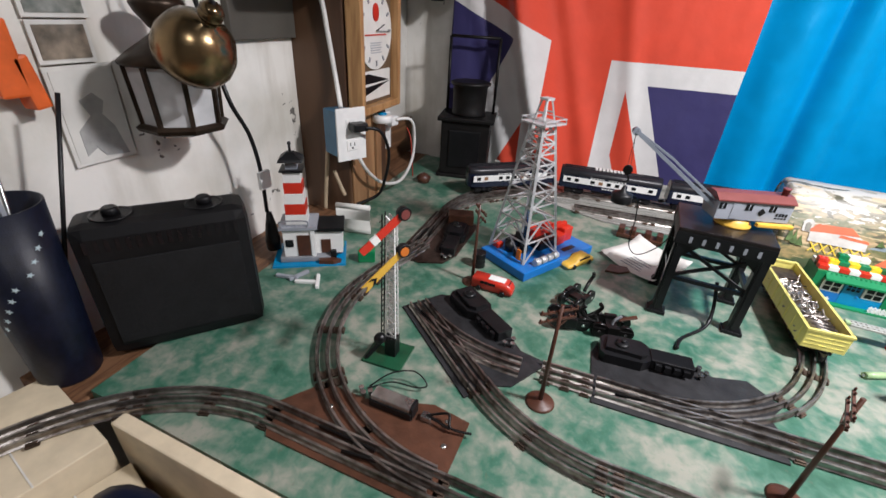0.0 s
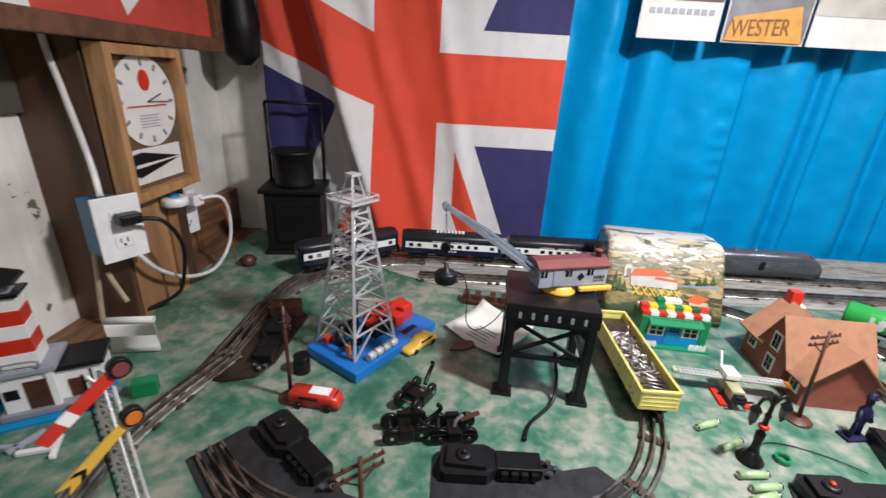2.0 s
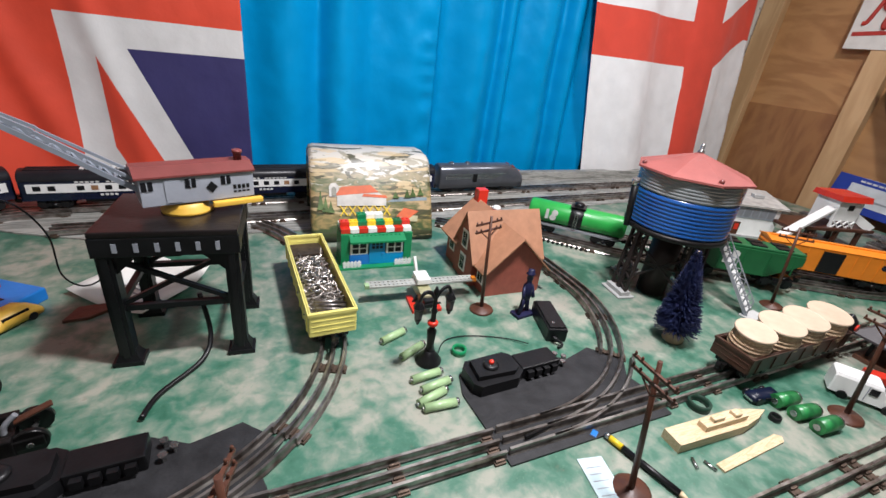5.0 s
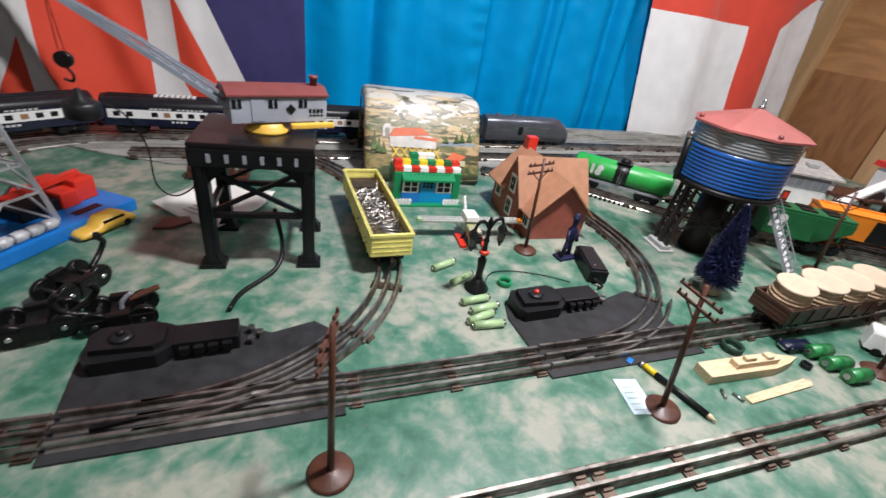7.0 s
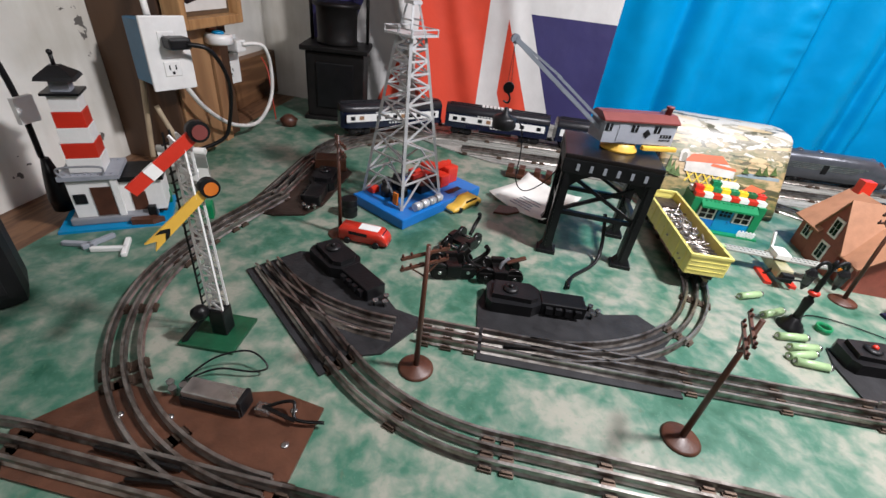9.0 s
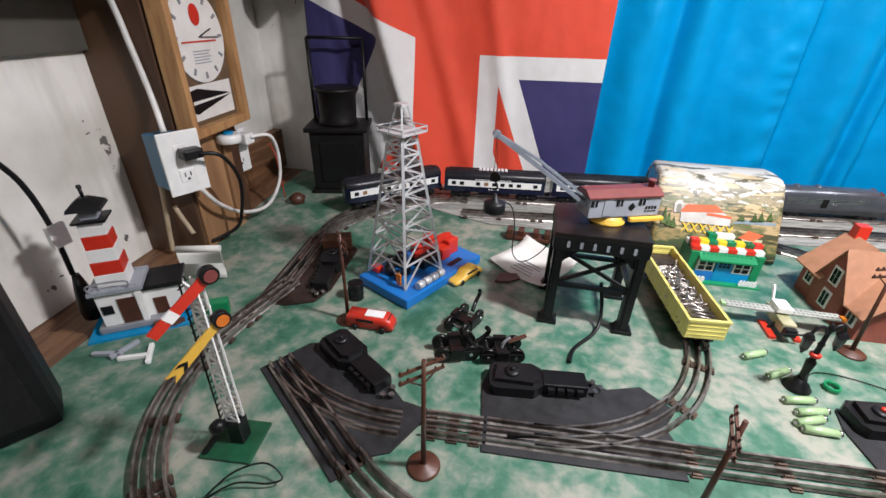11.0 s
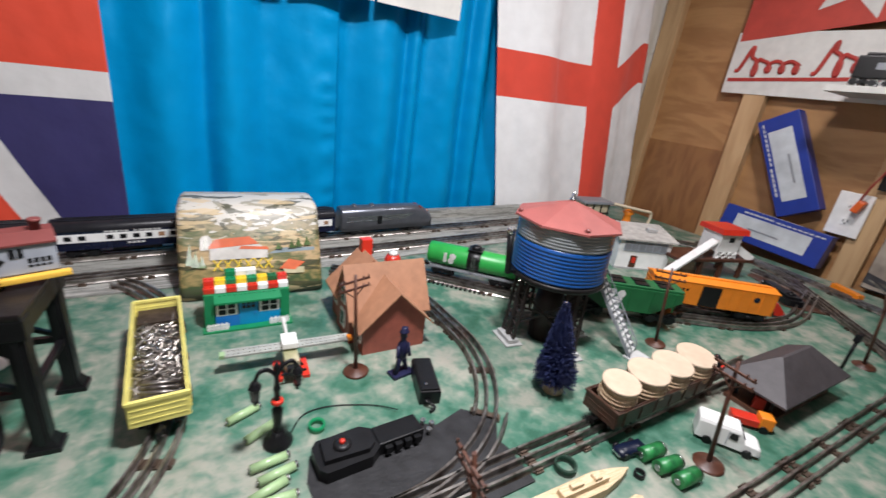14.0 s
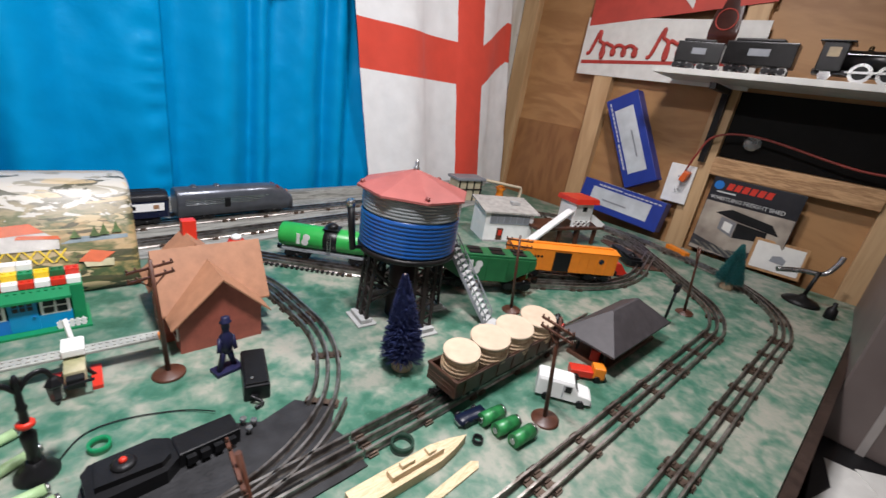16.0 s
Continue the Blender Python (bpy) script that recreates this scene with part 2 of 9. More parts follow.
M_BLACKM = mat("black_painted_metal", (0.008, 0.0075, 0.0075), 0.3, 0.2, var=0.4, scale=90)
M_DGREY = mat("switch_base_charcoal", (0.022, 0.022, 0.024), 0.5, var=0.45, scale=50, bump=0.3)
M_BROWNP = mat("brown_switch_base", (0.085, 0.035, 0.02), 0.36, var=0.4, scale=50, bump=0.3)
M_DBROWN = mat("dark_brown_switch_base", (0.035, 0.022, 0.017), 0.42, var=0.45, scale=50, bump=0.3)
M_RAIL = mat("tinplate_rail", (0.38, 0.355, 0.33), 0.32, 0.9, var=0.5, scale=60, other=(0.12, 0.095, 0.078))
M_TIE = mat("stamped_steel_tie", (0.12, 0.085, 0.065), 0.5, 0.75, var=0.5, scale=90)
M_RUST = mat("brown_pole_plastic", (0.075, 0.026, 0.014), 0.42, var=0.35, scale=60)
M_SILVER = mat("silver_lattice", (0.56, 0.57, 0.58), 0.42, 0.35, var=0.15, scale=60)
M_BLUE = mat("blue_plastic", (0.008, 0.15, 0.48), 0.35, var=0.15, scale=30)
M_RED = mat("red_plastic", (0.55, 0.03, 0.015), 0.32, var=0.15, scale=40)
M_YELLOW = mat("yellow_plastic", (0.72, 0.5, 0.02), 0.35, var=0.12, scale=40)
M_OCHREY = mat("ochre_yellow_plastic", (0.72, 0.43, 0.06), 0.45, var=0.15, scale=40)
M_LEMON = mat("lemon_hopper_plastic", (0.78, 0.7, 0.2), 0.38, var=0.14, scale=40)
M_WHITEP = mat("white_plastic", (0.78, 0.78, 0.76), 0.38, var=0.1, scale=40)
M_GREYP = mat("grey_cab_plastic", (0.3, 0.32, 0.36), 0.45, var=0.15, scale=40)
M_GREY = mat("mid_grey_plastic", (0.23, 0.24, 0.26), 0.45, var=0.2, scale=40)
M_MAROON = mat("maroon_roof", (0.17, 0.042, 0.038), 0.4, var=0.2, scale=40)
M_TOWERROOF = mat("dusty_red_tower_roof", (0.3, 0.085, 0.075), 0.5, var=0.2, scale=30)
M_BRICKRED = mat("brick_red_card", (0.29, 0.075, 0.05), 0.55, var=0.25, scale=60)
M_TAN = mat("tan_roof_card", (0.35, 0.17, 0.095), 0.6, var=0.2, scale=60)
M_GREENP = mat("green_plastic", (0.005, 0.19, 0.07), 0.35, var=0.12, scale=40)
M_GREENB = mat("bright_green_tank", (0.025, 0.33, 0.06), 0.35, var=0.12, scale=40)
M_GREEND = mat("dark_green_hopper", (0.012, 0.11, 0.035), 0.42, var=0.2, scale=40)
M_ORANGE = mat("orange_boxcar", (0.75, 0.22, 0.015), 0.4, var=0.12, scale=40)
M_NAVYCAR = mat("navy_coach_paint", (0.008, 0.011, 0.03), 0.22, var=0.3, scale=30, coat=0.4)
M_ROOFCAR = mat("black_coach_roof", (0.016, 0.016, 0.02), 0.34, var=0.4, scale=30)
M_SILVERCAR = mat("gunmetal_locomotive", (0.13, 0.14, 0.165), 0.3, 0.55, var=0.25, scale=30)
M_LETTER = mat("pale_lettering", (0.6, 0.6, 0.58), 0.5, bump=0)
M_GLASSB = mat("clear_plastic", (0.55, 0.6, 0.63), 0.12, alpha=0.38, bump=0, var=0.08)
M_TURQ = mat("turquoise_brick", (0.0, 0.22, 0.46), 0.3, bump=0, var=0.1)
M_PAPER = mat("off_white_paper", (0.68, 0.67, 0.63), 0.8, var=0.12, scale=25)
M_BLUEPAPER = mat("pale_blue_note", (0.5, 0.62, 0.66), 0.8, var=0.1, scale=40)
M_CARD = mat("cream_card", (0.66, 0.56, 0.4), 0.75, var=0.2, scale=25)
M_BLUEBOX = mat("royal_blue_carton", (0.012, 0.035, 0.26), 0.4, var=0.15, scale=20)
M_DARKBLUE = mat("navy_tumbler", (0.005, 0.009, 0.028), 0.35, var=0.4, scale=30)
M_BRONZE = mat("aged_brass", (0.25, 0.17, 0.085), 0.22, 0.9, var=0.5, scale=16, other=(0.045, 0.035, 0.02))
M_STEEL = mat("bright_steel", (0.55, 0.55, 0.54), 0.25, 0.95, var=0.4, scale=60)
M_IRON = mat("stove_black_iron", (0.012, 0.011, 0.011), 0.45, 0.3, var=0.4, scale=40)
M_TREEBLUE = mat("blue_bristle", (0.012, 0.02, 0.085), 0.6, var=0.5, scale=150, random_tone=0.2)
M_TREEGREEN = mat("teal_bristle", (0.03, 0.17, 0.17), 0.6, var=0.5, scale=150)
M_AMBER = mat("amber_lens", (0.6, 0.16, 0.02), 0.2, bump=0)
M_LIME = mat("lime_cell_sleeve", (0.36, 0.52, 0.27), 0.3, var=0.35)
M_FLOOR = mat("dark_floor", (0.1, 0.085, 0.07), 0.8, var=0.4, scale=6)
M_CEIL = mat("dim_bounce_surface", (0.15, 0.14, 0.13), 0.9, var=0.15, scale=6)
M_SHELFW = mat("white_shelf_board", (0.6, 0.59, 0.55), 0.5, var=0.15, scale=20)
M_POSTERRED = mat("faded_red_print", (0.5, 0.06, 0.04), 0.6, var=0.25, scale=12)
M_SCRIPT = mat("red_script_ink", (0.42, 0.035, 0.025), 0.6, bump=0)
M_OCHRE = mat("litho_ochre", (0.5, 0.44, 0.29), 0.3, 0.0, var=0.3, scale=34, coat=0.5, other=(0.2, 0.21, 0.1))
M_LGREEN = mat("litho_green", (0.08, 0.13, 0.04), 0.25, 0.2, var=0.55, scale=60, coat=0.6)
M_LWHITE = mat("litho_snow", (0.5, 0.48, 0.44), 0.4, 0.0, var=0.3, scale=40, coat=0.15)
M_LGREY = mat("litho_rock", (0.28, 0.27, 0.23), 0.22, 0.2, var=0.5, scale=40, coat=0.6)
M_LORANGE = mat("litho_orange", (0.55, 0.1, 0.025), 0.45, var=0.2, scale=60, coat=0.15)
M_ORANGECORD = mat("orange_cord", (0.7, 0.12, 0.02), 0.4, bump=0)
M_WHITECORD = mat("white_cord", (0.72, 0.71, 0.68), 0.4, bump=0)
M_SLATE = mat("slate_platform_roof", (0.05, 0.044, 0.047), 0.55, var=0.25, scale=60)
M_BLUETANK = mat("corrugated_blue_tank", (0.01, 0.075, 0.28), 0.3, var=0.12, scale=20, coat=0.3)
M_SKIRT = mat("grey_concrete_pad", (0.36, 0.36, 0.35), 0.7, var=0.2, scale=60)
M_GAP = mat("dark_window", (0.01, 0.01, 0.012), 0.2, bump=0)
M_AMBERWIN = mat("lit_coach_window", (0.3, 0.16, 0.08), 0.3, bump=0)


# ---- building helpers ----
def box(bm, x0, x1, y0, y1, z0, z1, m=None, bevel=0.0):
    """A block between two corners, moved by m, its edges softened by bevel."""
    vs = [bm.verts.new((x, y, z)) for z in (z0, z1) for y in (y0, y1) for x in (x0, x1)]
    fs = [bm.faces.new([vs[i] for i in q]) for q in ((0, 2, 3, 1), (4, 5, 7, 6), (0, 1, 5, 4), (2, 6, 7, 3), (0, 4, 6, 2), (1, 3, 7, 5))]
    if bevel:
        r = bmesh.ops.bevel(bm, geom=list({e for f in fs for e in f.edges}), offset=bevel, segments=2, affect="EDGES", profile=0.6)
        vs = list({v for f in r["faces"] for v in f.verts} | {v for v in vs if v.is_valid})
    if m is not None:
        for v in vs:
            v.co = m @ v.co
    return bm


def rod(bm, p0, p1, r0, r1=None, seg=10, caps=True):
    """A round bar from p0 to p1."""
    p0, p1 = Vector(p0), Vector(p1)
    r1 = r0 if r1 is None else r1
    d = (p1 - p0).normalized()
    a = d.orthogonal().normalized()
    b = d.cross(a)
    rings = []
    for p, r in ((p0, r0), (p1, r1)):
        rings.append([bm.verts.new(p + r * (math.cos(2 * math.pi * k / seg) * a + math.sin(2 * math.pi * k / seg) * b)) for k in range(seg)])
    for k in range(seg):
        j = (k + 1) % seg
        f = bm.faces.new((rings[0][k], rings[0][j], rings[1][j], rings[1][k]))
        f.smooth = seg > 6
    if caps:
        bm.faces.new(rings[0][::-1])
        bm.faces.new(rings[1])
    return bm


def bar(bm, p0, p1, w, h=None):
    """A square bar from p0 to p1."""
    p0, p1 = Vector(p0), Vector(p1)
    d = p1 - p0
    q = d.to_track_quat("Z", "Y").to_matrix().to_4x4()
    h = h or w
    return box(bm, -w / 2, w / 2, -h / 2, h / 2, 0, d.length, Matrix.Translation(p0) @ q)


def lathe(bm, profile, seg=20, at=(0, 0, 0), smooth=True, m=None):
    """A turned shape: profile is (radius, height) from the bottom up."""
    m = m or Matrix.Translation(at)
    rings = [[bm.verts.new(m @ Vector((max(r, 1e-5) * math.cos(2 * math.pi * k / seg), max(r, 1e-5) * math.sin(2 * math.pi * k / seg), z))) for k in range(seg)] for r, z in profile]
    for a, b in zip(rings, rings[1:]):
        for k in range(seg):
            j = (k + 1) % seg
            f = bm.faces.new((a[k], a[j], b[j], b[k]))
            f.smooth = smooth
    bm.faces.new(rings[0][::-1])
    bm.faces.new(rings[-1])
    return bm


def slab(bm, pts, z0, z1, m=None):
    """A plate with the outline pts, from z0 to z1."""
    lo = [bm.verts.new((x, y, z0)) for x, y in pts]
    hi = [bm.verts.new((x, y, z1)) for x, y in pts]
    n = len(pts)
    bm.faces.new(lo[::-1])
    bm.faces.new(hi)
    for k in range(n):
        bm.faces.new((lo[k], lo[(k + 1) % n], hi[(k + 1) % n], hi[k]))
    if m is not None:
        for v in lo + hi:
            v.co = m @ v.co
    return bm


def tube(bm, pts, r, seg=8):
    """A round cord through pts, smoothed."""
    pts = [Vector(p) for p in pts]
    fine = []
    for i in range(len(pts) - 1):
        a, b, c, d = pts[max(i - 1, 0)], pts[i], pts[i + 1], pts[min(i + 2, len(pts) - 1)]
        for k in range(6):
            s = k / 6
            fine.append(0.5 * (2 * b + (c - a) * s + (2 * a - 5 * b + 4 * c - d) * s * s + (3 * b - a - 3 * c + d) * s ** 3))
    fine.append(pts[-1])
    rings = []
    up = Vector((0.13, 0.21, 0.97))
    for i, p in enumerate(fine):
        d = (fine[min(i + 1, len(fine) - 1)] - fine[max(i - 1, 0)]).normalized()
        a = d.cross(up).normalized()
        b = d.cross(a)
        rings.append([bm.verts.new(p + r * (math.cos(2 * math.pi * k / seg) * a + math.sin(2 * math.pi * k / seg) * b)) for k in range(seg)])
    for a, b in zip(rings, rings[1:]):
        for k in range(seg):
            bm.faces.new((a[k], a[(k + 1) % seg], b[(k + 1) % seg], b[k])).smooth = True
    bm.faces.new(rings[0][::-1])
    bm.faces.new(rings[-1])
    return bm


def ball(bm, at, r, sz=1.0, seg=12, smooth=True):
    n = seg // 2
    prof = [(r * math.sin(math.pi * k / n), -r * sz * math.cos(math.pi * k / n)) for k in range(n + 1)]
    return lathe(bm, prof, seg, at, smooth)


def mesh_of(bm, material, name="mesh"):
    me = bpy.data.meshes.new(name)
    bmesh.ops.recalc_face_normals(bm, faces=bm.faces)
    bm.to_mesh(me)
    bm.free()
    me.materials.append(material)
    return me


def thing(name, label, category, m=None, group="", kind=""):
    ob = new(name)
    ob.empty_display_size = 0.02
    if m is not None:
        ob.matrix_basis = m
    return tagged(ob, label, category, group, kind)


def part(name, bm, material, parent, label="", m=None):
    ob = new(name, mesh_of(bm, material, name) if isinstance(bm, bmesh.types.BMesh) else bm)
    ob.parent = parent
    if m is not None:
        ob.matrix_basis = m
    if label:
        ob["label"] = label
    return ob


def solo(name, bm, material, label, category, m=None, group="", kind=""):
    ob = new(name, mesh_of(bm, material, name))
    if m is not None:
        ob.matrix_basis = m
    return tagged(ob, label, category, group, kind)


B = bmesh.new

# ---- the room ----
LEFT, RIGHT, BACK, FRONT, FLOOR, CEIL = -0.76, 2.70, 1.80, -1.6, -0.85, 1.45


def setting(name, label, bm, material):
    return solo(name, bm, material, label, "structure", kind="structure")


setting("floor", "dark bare floor of the train room", box(B(), LEFT - 0.1, RIGHT + 0.1, FRONT - 0.1, BACK + 0.1, FLOOR - 0.05, FLOOR), M_FLOOR)
# ceiling is out of view; its dark tone only limits bounced light
setting("ceiling", "unseen ceiling over the train room, kept dark to cut bounced light", box(B(), LEFT - 0.1, RIGHT + 0.1, FRONT - 0.1, BACK + 0.1, CEIL, CEIL + 0.05), M_CEIL)
setting("wall_west", "whitewashed old wall with chipped dark patches", box(B(), LEFT - 0.1, LEFT, FRONT - 0.1, BACK, FLOOR, CEIL), M_PLASTER)
setting("wall_north", "plain pale wall behind the curtains", box(B(), LEFT - 0.1, RIGHT + 0.1, BACK, BACK + 0.1, FLOOR, CEIL), M_PLASTER)
setting("wall_east", "bare brown plywood wall between pine studs", box(B(), RIGHT, RIGHT + 0.1, FRONT - 0.1, BACK, FLOOR, CEIL), M_PLY)
# unseen closing wall, toned dark like the ceiling to hold down the fill
setting("wall_south", "unseen wall behind the viewer, kept dark to cut bounced light", box(B(), LEFT - 0.1, RIGHT + 0.1, FRONT - 0.1, FRONT, FLOOR, CEIL), M_CEIL)

# studs on the plywood wall, and a rail between them
for y0, y1, z1 in ((1.70, 1.79, CEIL), (1.22, 1.305, CEIL), (0.70, 0.775, CEIL), (0.10, 0.18, CEIL)):
    setting("wall_stud", "upright pine stud nailed to the plywood wall", box(B(), RIGHT - 0.045, RIGHT, y0, y1, FLOOR, z1, bevel=0.003), M_STUD)
setting("wall_rail", "horizontal pine rail between two studs", box(B(), RIGHT - 0.06, RIGHT, 0.18, 0.70, 0.30, 0.37, bevel=0.003), M_RAILWOOD)
setting("wall_panel", "darker lower plywood panel between studs", box(B(), RIGHT - 0.01, RIGHT, 1.305, 1.70, FLOOR, 0.37), wood("lower_plywood", (0.29, 0.135, 0.05), (0.21, 0.09, 0.034), axis=2, scale=1.3, along=0.3, fibre=12))

# west wall: dark brown post, and an upper panel that paints a cast shadow
setting("wall_post", "dark brown wooden post against the white wall", box(B(), LEFT, -0.606, 1.075, 1.30, FLOOR, CEIL, bevel=0.004), wood("smooth_brown_post", (0.1, 0.05, 0.024), (0.06, 0.028, 0.014), axis=2, scale=1.6, fibre=10))
setting("wall_post", "lighter brown plank below the clock", box(B(), -0.606, -0.60, 1.082, 1.21, FLOOR, 0.30, bevel=0.002), wood("brown_plank", (0.36, 0.2, 0.095), (0.24, 0.125, 0.058), axis=2, scale=2.2, fibre=12))
setting("wall_post", "narrow brown batten on the post below the clock", box(B(), -0.606, -0.594, 1.214, 1.245, FLOOR, 0.29, bevel=0.002), wood("brown_batten", (0.34, 0.19, 0.09), (0.22, 0.11, 0.05), axis=2, scale=2.5, fibre=12))
setting("baseboard", "scuffed brown board along the foot of the wall", box(B(), LEFT, -0.725, 1.30, 1.79, -0.012, 0.13, bevel=0.003), wood("scuffed_board", (0.26, 0.13, 0.06), (0.14, 0.065, 0.03), axis=1, scale=3, fibre=14))
# no real board: the shadow cast high on the wall, as a dark panel
setting("wall_shadow_panel", "dark panel standing in for a shadow high on the white wall", box(B(), LEFT, -0.742, 0.86, 1.074, 0.45, CEIL, bevel=0.003), mat("wall_shadow_tone", (0.075, 0.068, 0.056), 0.7, var=0.35, scale=9))

# ---- the layout table ----
TABLE_X0, TABLE_X1, TABLE_Y0, TABLE_Y1 = -0.62, 2.55, 0.17, 1.70
setting("wall_ledge", "brown wooden ledge between the table and the wall", box(B(), LEFT, TABLE_X0 - 0.002, 0.31, 1.75, -0.06, -0.012, bevel=0.003), wood("ledge_wood", (0.2, 0.1, 0.05), (0.1, 0.045, 0.022), axis=1, scale=6))
table = thing("layout_table", "long train table with a sponged green painted top", "table", kind="structure")
bm = B()
slab(bm, [(TABLE_X0, 0.328), (TABLE_X1, 0.107), (TABLE_X1, TABLE_Y1), (TABLE_X0, TABLE_Y1)], -0.02, 0)
part("tabletop", bm, M_TABLE, table)
bm = B()
slab(bm, [(-0.02, 0.266), (TABLE_X1, 0.087), (TABLE_X1, 0.105), (-0.02, 0.284)], -0.12, -0.003)
part("apron", bm, M_DBROWN, table, "dark board along the front edge")
for x, y in ((-0.2, 0.40), (2.4, 0.3), (-0.5, 1.6), (2.4, 1.6), (1.1, 0.35), (1.1, 1.6)):
    part("leg", box(B(), x - 0.04, x + 0.04, y - 0.04, y + 0.04, FLOOR, -0.02), M_STUD, table)
bm = B()
slab(bm, [(-0.30, 1.62), (-0.22, 1.50), (-0.05, 1.40), (0.10, 1.335), (0.5, 1.32), (2.0, 1.40), (2.25, 1.44), (2.25, 1.665), (-0.30, 1.665)], 0.0005, 0.004)
back_board = setting("track_board", "weathered grey board under the back tracks", bm, M_GREYWOOD)
setting("back_rim", "weathered grey plank along the back of the table", box(B(), -0.32, 2.45, 1.665, 1.70, -0.01, 0.035, bevel=0.003), M_GREYWOOD)


# ---- flags and curtain ----
def hanging(name, label, category, material, x0, x1, z0, z1, y, fold, folds, shear=0.0, centre=None, nx=120, nz=40, seed=1, gather=0.0, creases=(), loose=None, swept=False, hem=None):
    """A cloth hung in folds; its UV is metres from the centre of its pattern."""
    bm = B()
    uvl = bm.loops.layers.uv.new("UVMap")
    rng = random.Random(seed)
    waves = [(rng.uniform(0.6, 1.6) * folds, rng.uniform(0, 6.28), rng.uniform(0.4, 1.0)) for _ in range(4)]
    cx, cz = centre or ((x0 + x1) / 2, (z0 + z1) / 2)
    grid = []
    for j in range(nz + 1):
        z = z0 + (z1 - z0) * j / nz
        row = []
        for i in range(nx + 1):
            s = i / nx
            x = x0 + (x1 - x0) * s
            w = sum(a * math.sin(2 * math.pi * f * s + ph + 0.7 * (z - z0) * (k - 1.5)) for k, (f, ph, a) in enumerate(waves)) / 2.2
            w = math.copysign(abs(w) ** 0.8, w)
            if creases:
                xc = x + 0.012 * noise.noise((z * 1.5, x * 2, seed)) + 0.02 * (z - 0.3) * math.sin(x * 9)
                k = max(i for i in range(len(creases) - 1) if creases[i] <= xc or i == 0)
                f = min(1, max(0, (xc - creases[k]) / (creases[k + 1] - creases[k])))
                wide = min(1, (creases[k + 1] - creases[k]) / 0.14)
                w = 2 * wide * ((0.5 - 0.5 * math.cos(2 * math.pi * f ** (0.75 + 0.45 * (k % 2)))) ** 0.75) * (0.75 + 0.25 * ((k * 37) % 5) / 4) - 1
            if loose:
                w *= 0.35 + 1.9 * min(1, max(0, (loose - x) / 0.3))
            crease = 0.006 * noise.noise((x * 7, z * 5, seed)) + 0.003 * noise.noise((x * 23, z * 17, seed + 3))
            if hem is not None:
                # short puckers along the stitched edge
                crease += 0.005 * math.exp(-((x - hem) / 0.03) ** 2) * math.sin(z * 95 + 2.5 * math.sin(z * 17))
            lift, out = 0.0, 0.0
            if swept:
                # the hoist side is drawn up and turned back behind one deep slanting fold
                lift = 0.48 * max(0.0, -0.08 - x)
                ridge = -0.235 - 0.3 * (z - 0.35)
                d = x - ridge
                out = 0.1 * (math.exp(-(d / 0.085) ** 2) if d > 0 else max(0.0, 1 + d / 0.045) if d > -0.045 else 0.0)
                out += 0.022 * math.exp(-((x - ridge - 0.16) / 0.035) ** 2) + 0.014 * math.exp(-((x - ridge - 0.3 - 0.1 * z) / 0.03) ** 2)
                out += 0.02 * math.exp(-((x - ridge + 0.15) / 0.03) ** 2)
            row.append((bm.verts.new((x + shear * (0.5 - z) + gather * math.sin(2 * math.pi * folds * s + 1), y - fold * (0.5 + 0.5 * w) - crease - out, z)), (x - cx, z - cz - lift)))
        grid.append(row)
    for j in range(nz):
        for i in range(nx):
            quad = (grid[j][i], grid[j][i + 1], grid[j + 1][i + 1], grid[j + 1][i])
            f = bm.faces.new([v for v, _ in quad])
            f.smooth = True
            for l, (_, uv) in zip(f.loops, quad):
                l[uvl].uv = uv
    me = bpy.data.meshes.new(name)
    bm.to_mesh(me)
    bm.free()
    me.materials.append(material)
    ob = new(name, me)
    so = ob.modifiers.new("thick", "SOLIDIFY")
    so.thickness = 0.0015
    return tagged(ob, label, category)


SEAM = 1.005
hanging("curtain", "turquoise satin curtain with a puckered hem, hanging in deep folds", "curtain", M_CURTAIN, -0.56, SEAM, -0.06, CEIL - 0.02, 1.776, 0.06, 0, nx=220, nz=110, seed=4, hem=SEAM - 0.03, creases=(-0.56, -0.2, 0.12, 0.43, 0.63, 0.79, SEAM + 0.06))
hanging("curtain", "turquoise satin curtain half tucked behind its neighbour", "curtain", M_CURTAIN, SEAM - 0.05, 1.78, -0.06, CEIL - 0.02, 1.79, 0.066, 0, nx=120, nz=110, seed=4, creases=(SEAM - 0.08, 1.04, 1.255, 1.33, 1.53, 1.64, 1.79))
hanging("union_flag", "large red white and navy crossed flag pinned to the curtain", "flag", M_UNION, -0.53, 0.415, -0.02, CEIL - 0.05, 1.705, 0.03, 3.6, centre=(-0.075, 0.525), nx=180, seed=7, loose=-0.15, swept=True)
hanging("cross_flag", "white flag with a red upright cross", "flag", M_GEORGE, 1.63, 2.54, -0.02, CEIL - 0.05, 1.72, 0.042, 2.2, shear=0.2, centre=(2.225, 0.567), seed=12)


# ---- track ----
GAUGE, RAIL_H = 0.0172, 0.0105
RAIL_SECTION = ((-0.0035, 0.0), (0.0035, 0.0), (0.0012, 0.0025), (0.001, 0.0065), (0.0022, 0.008), (0.0017, 0.0105), (-0.0017, 0.0105), (-0.0022, 0.008), (-0.001, 0.0065), (-0.0012, 0.0025))


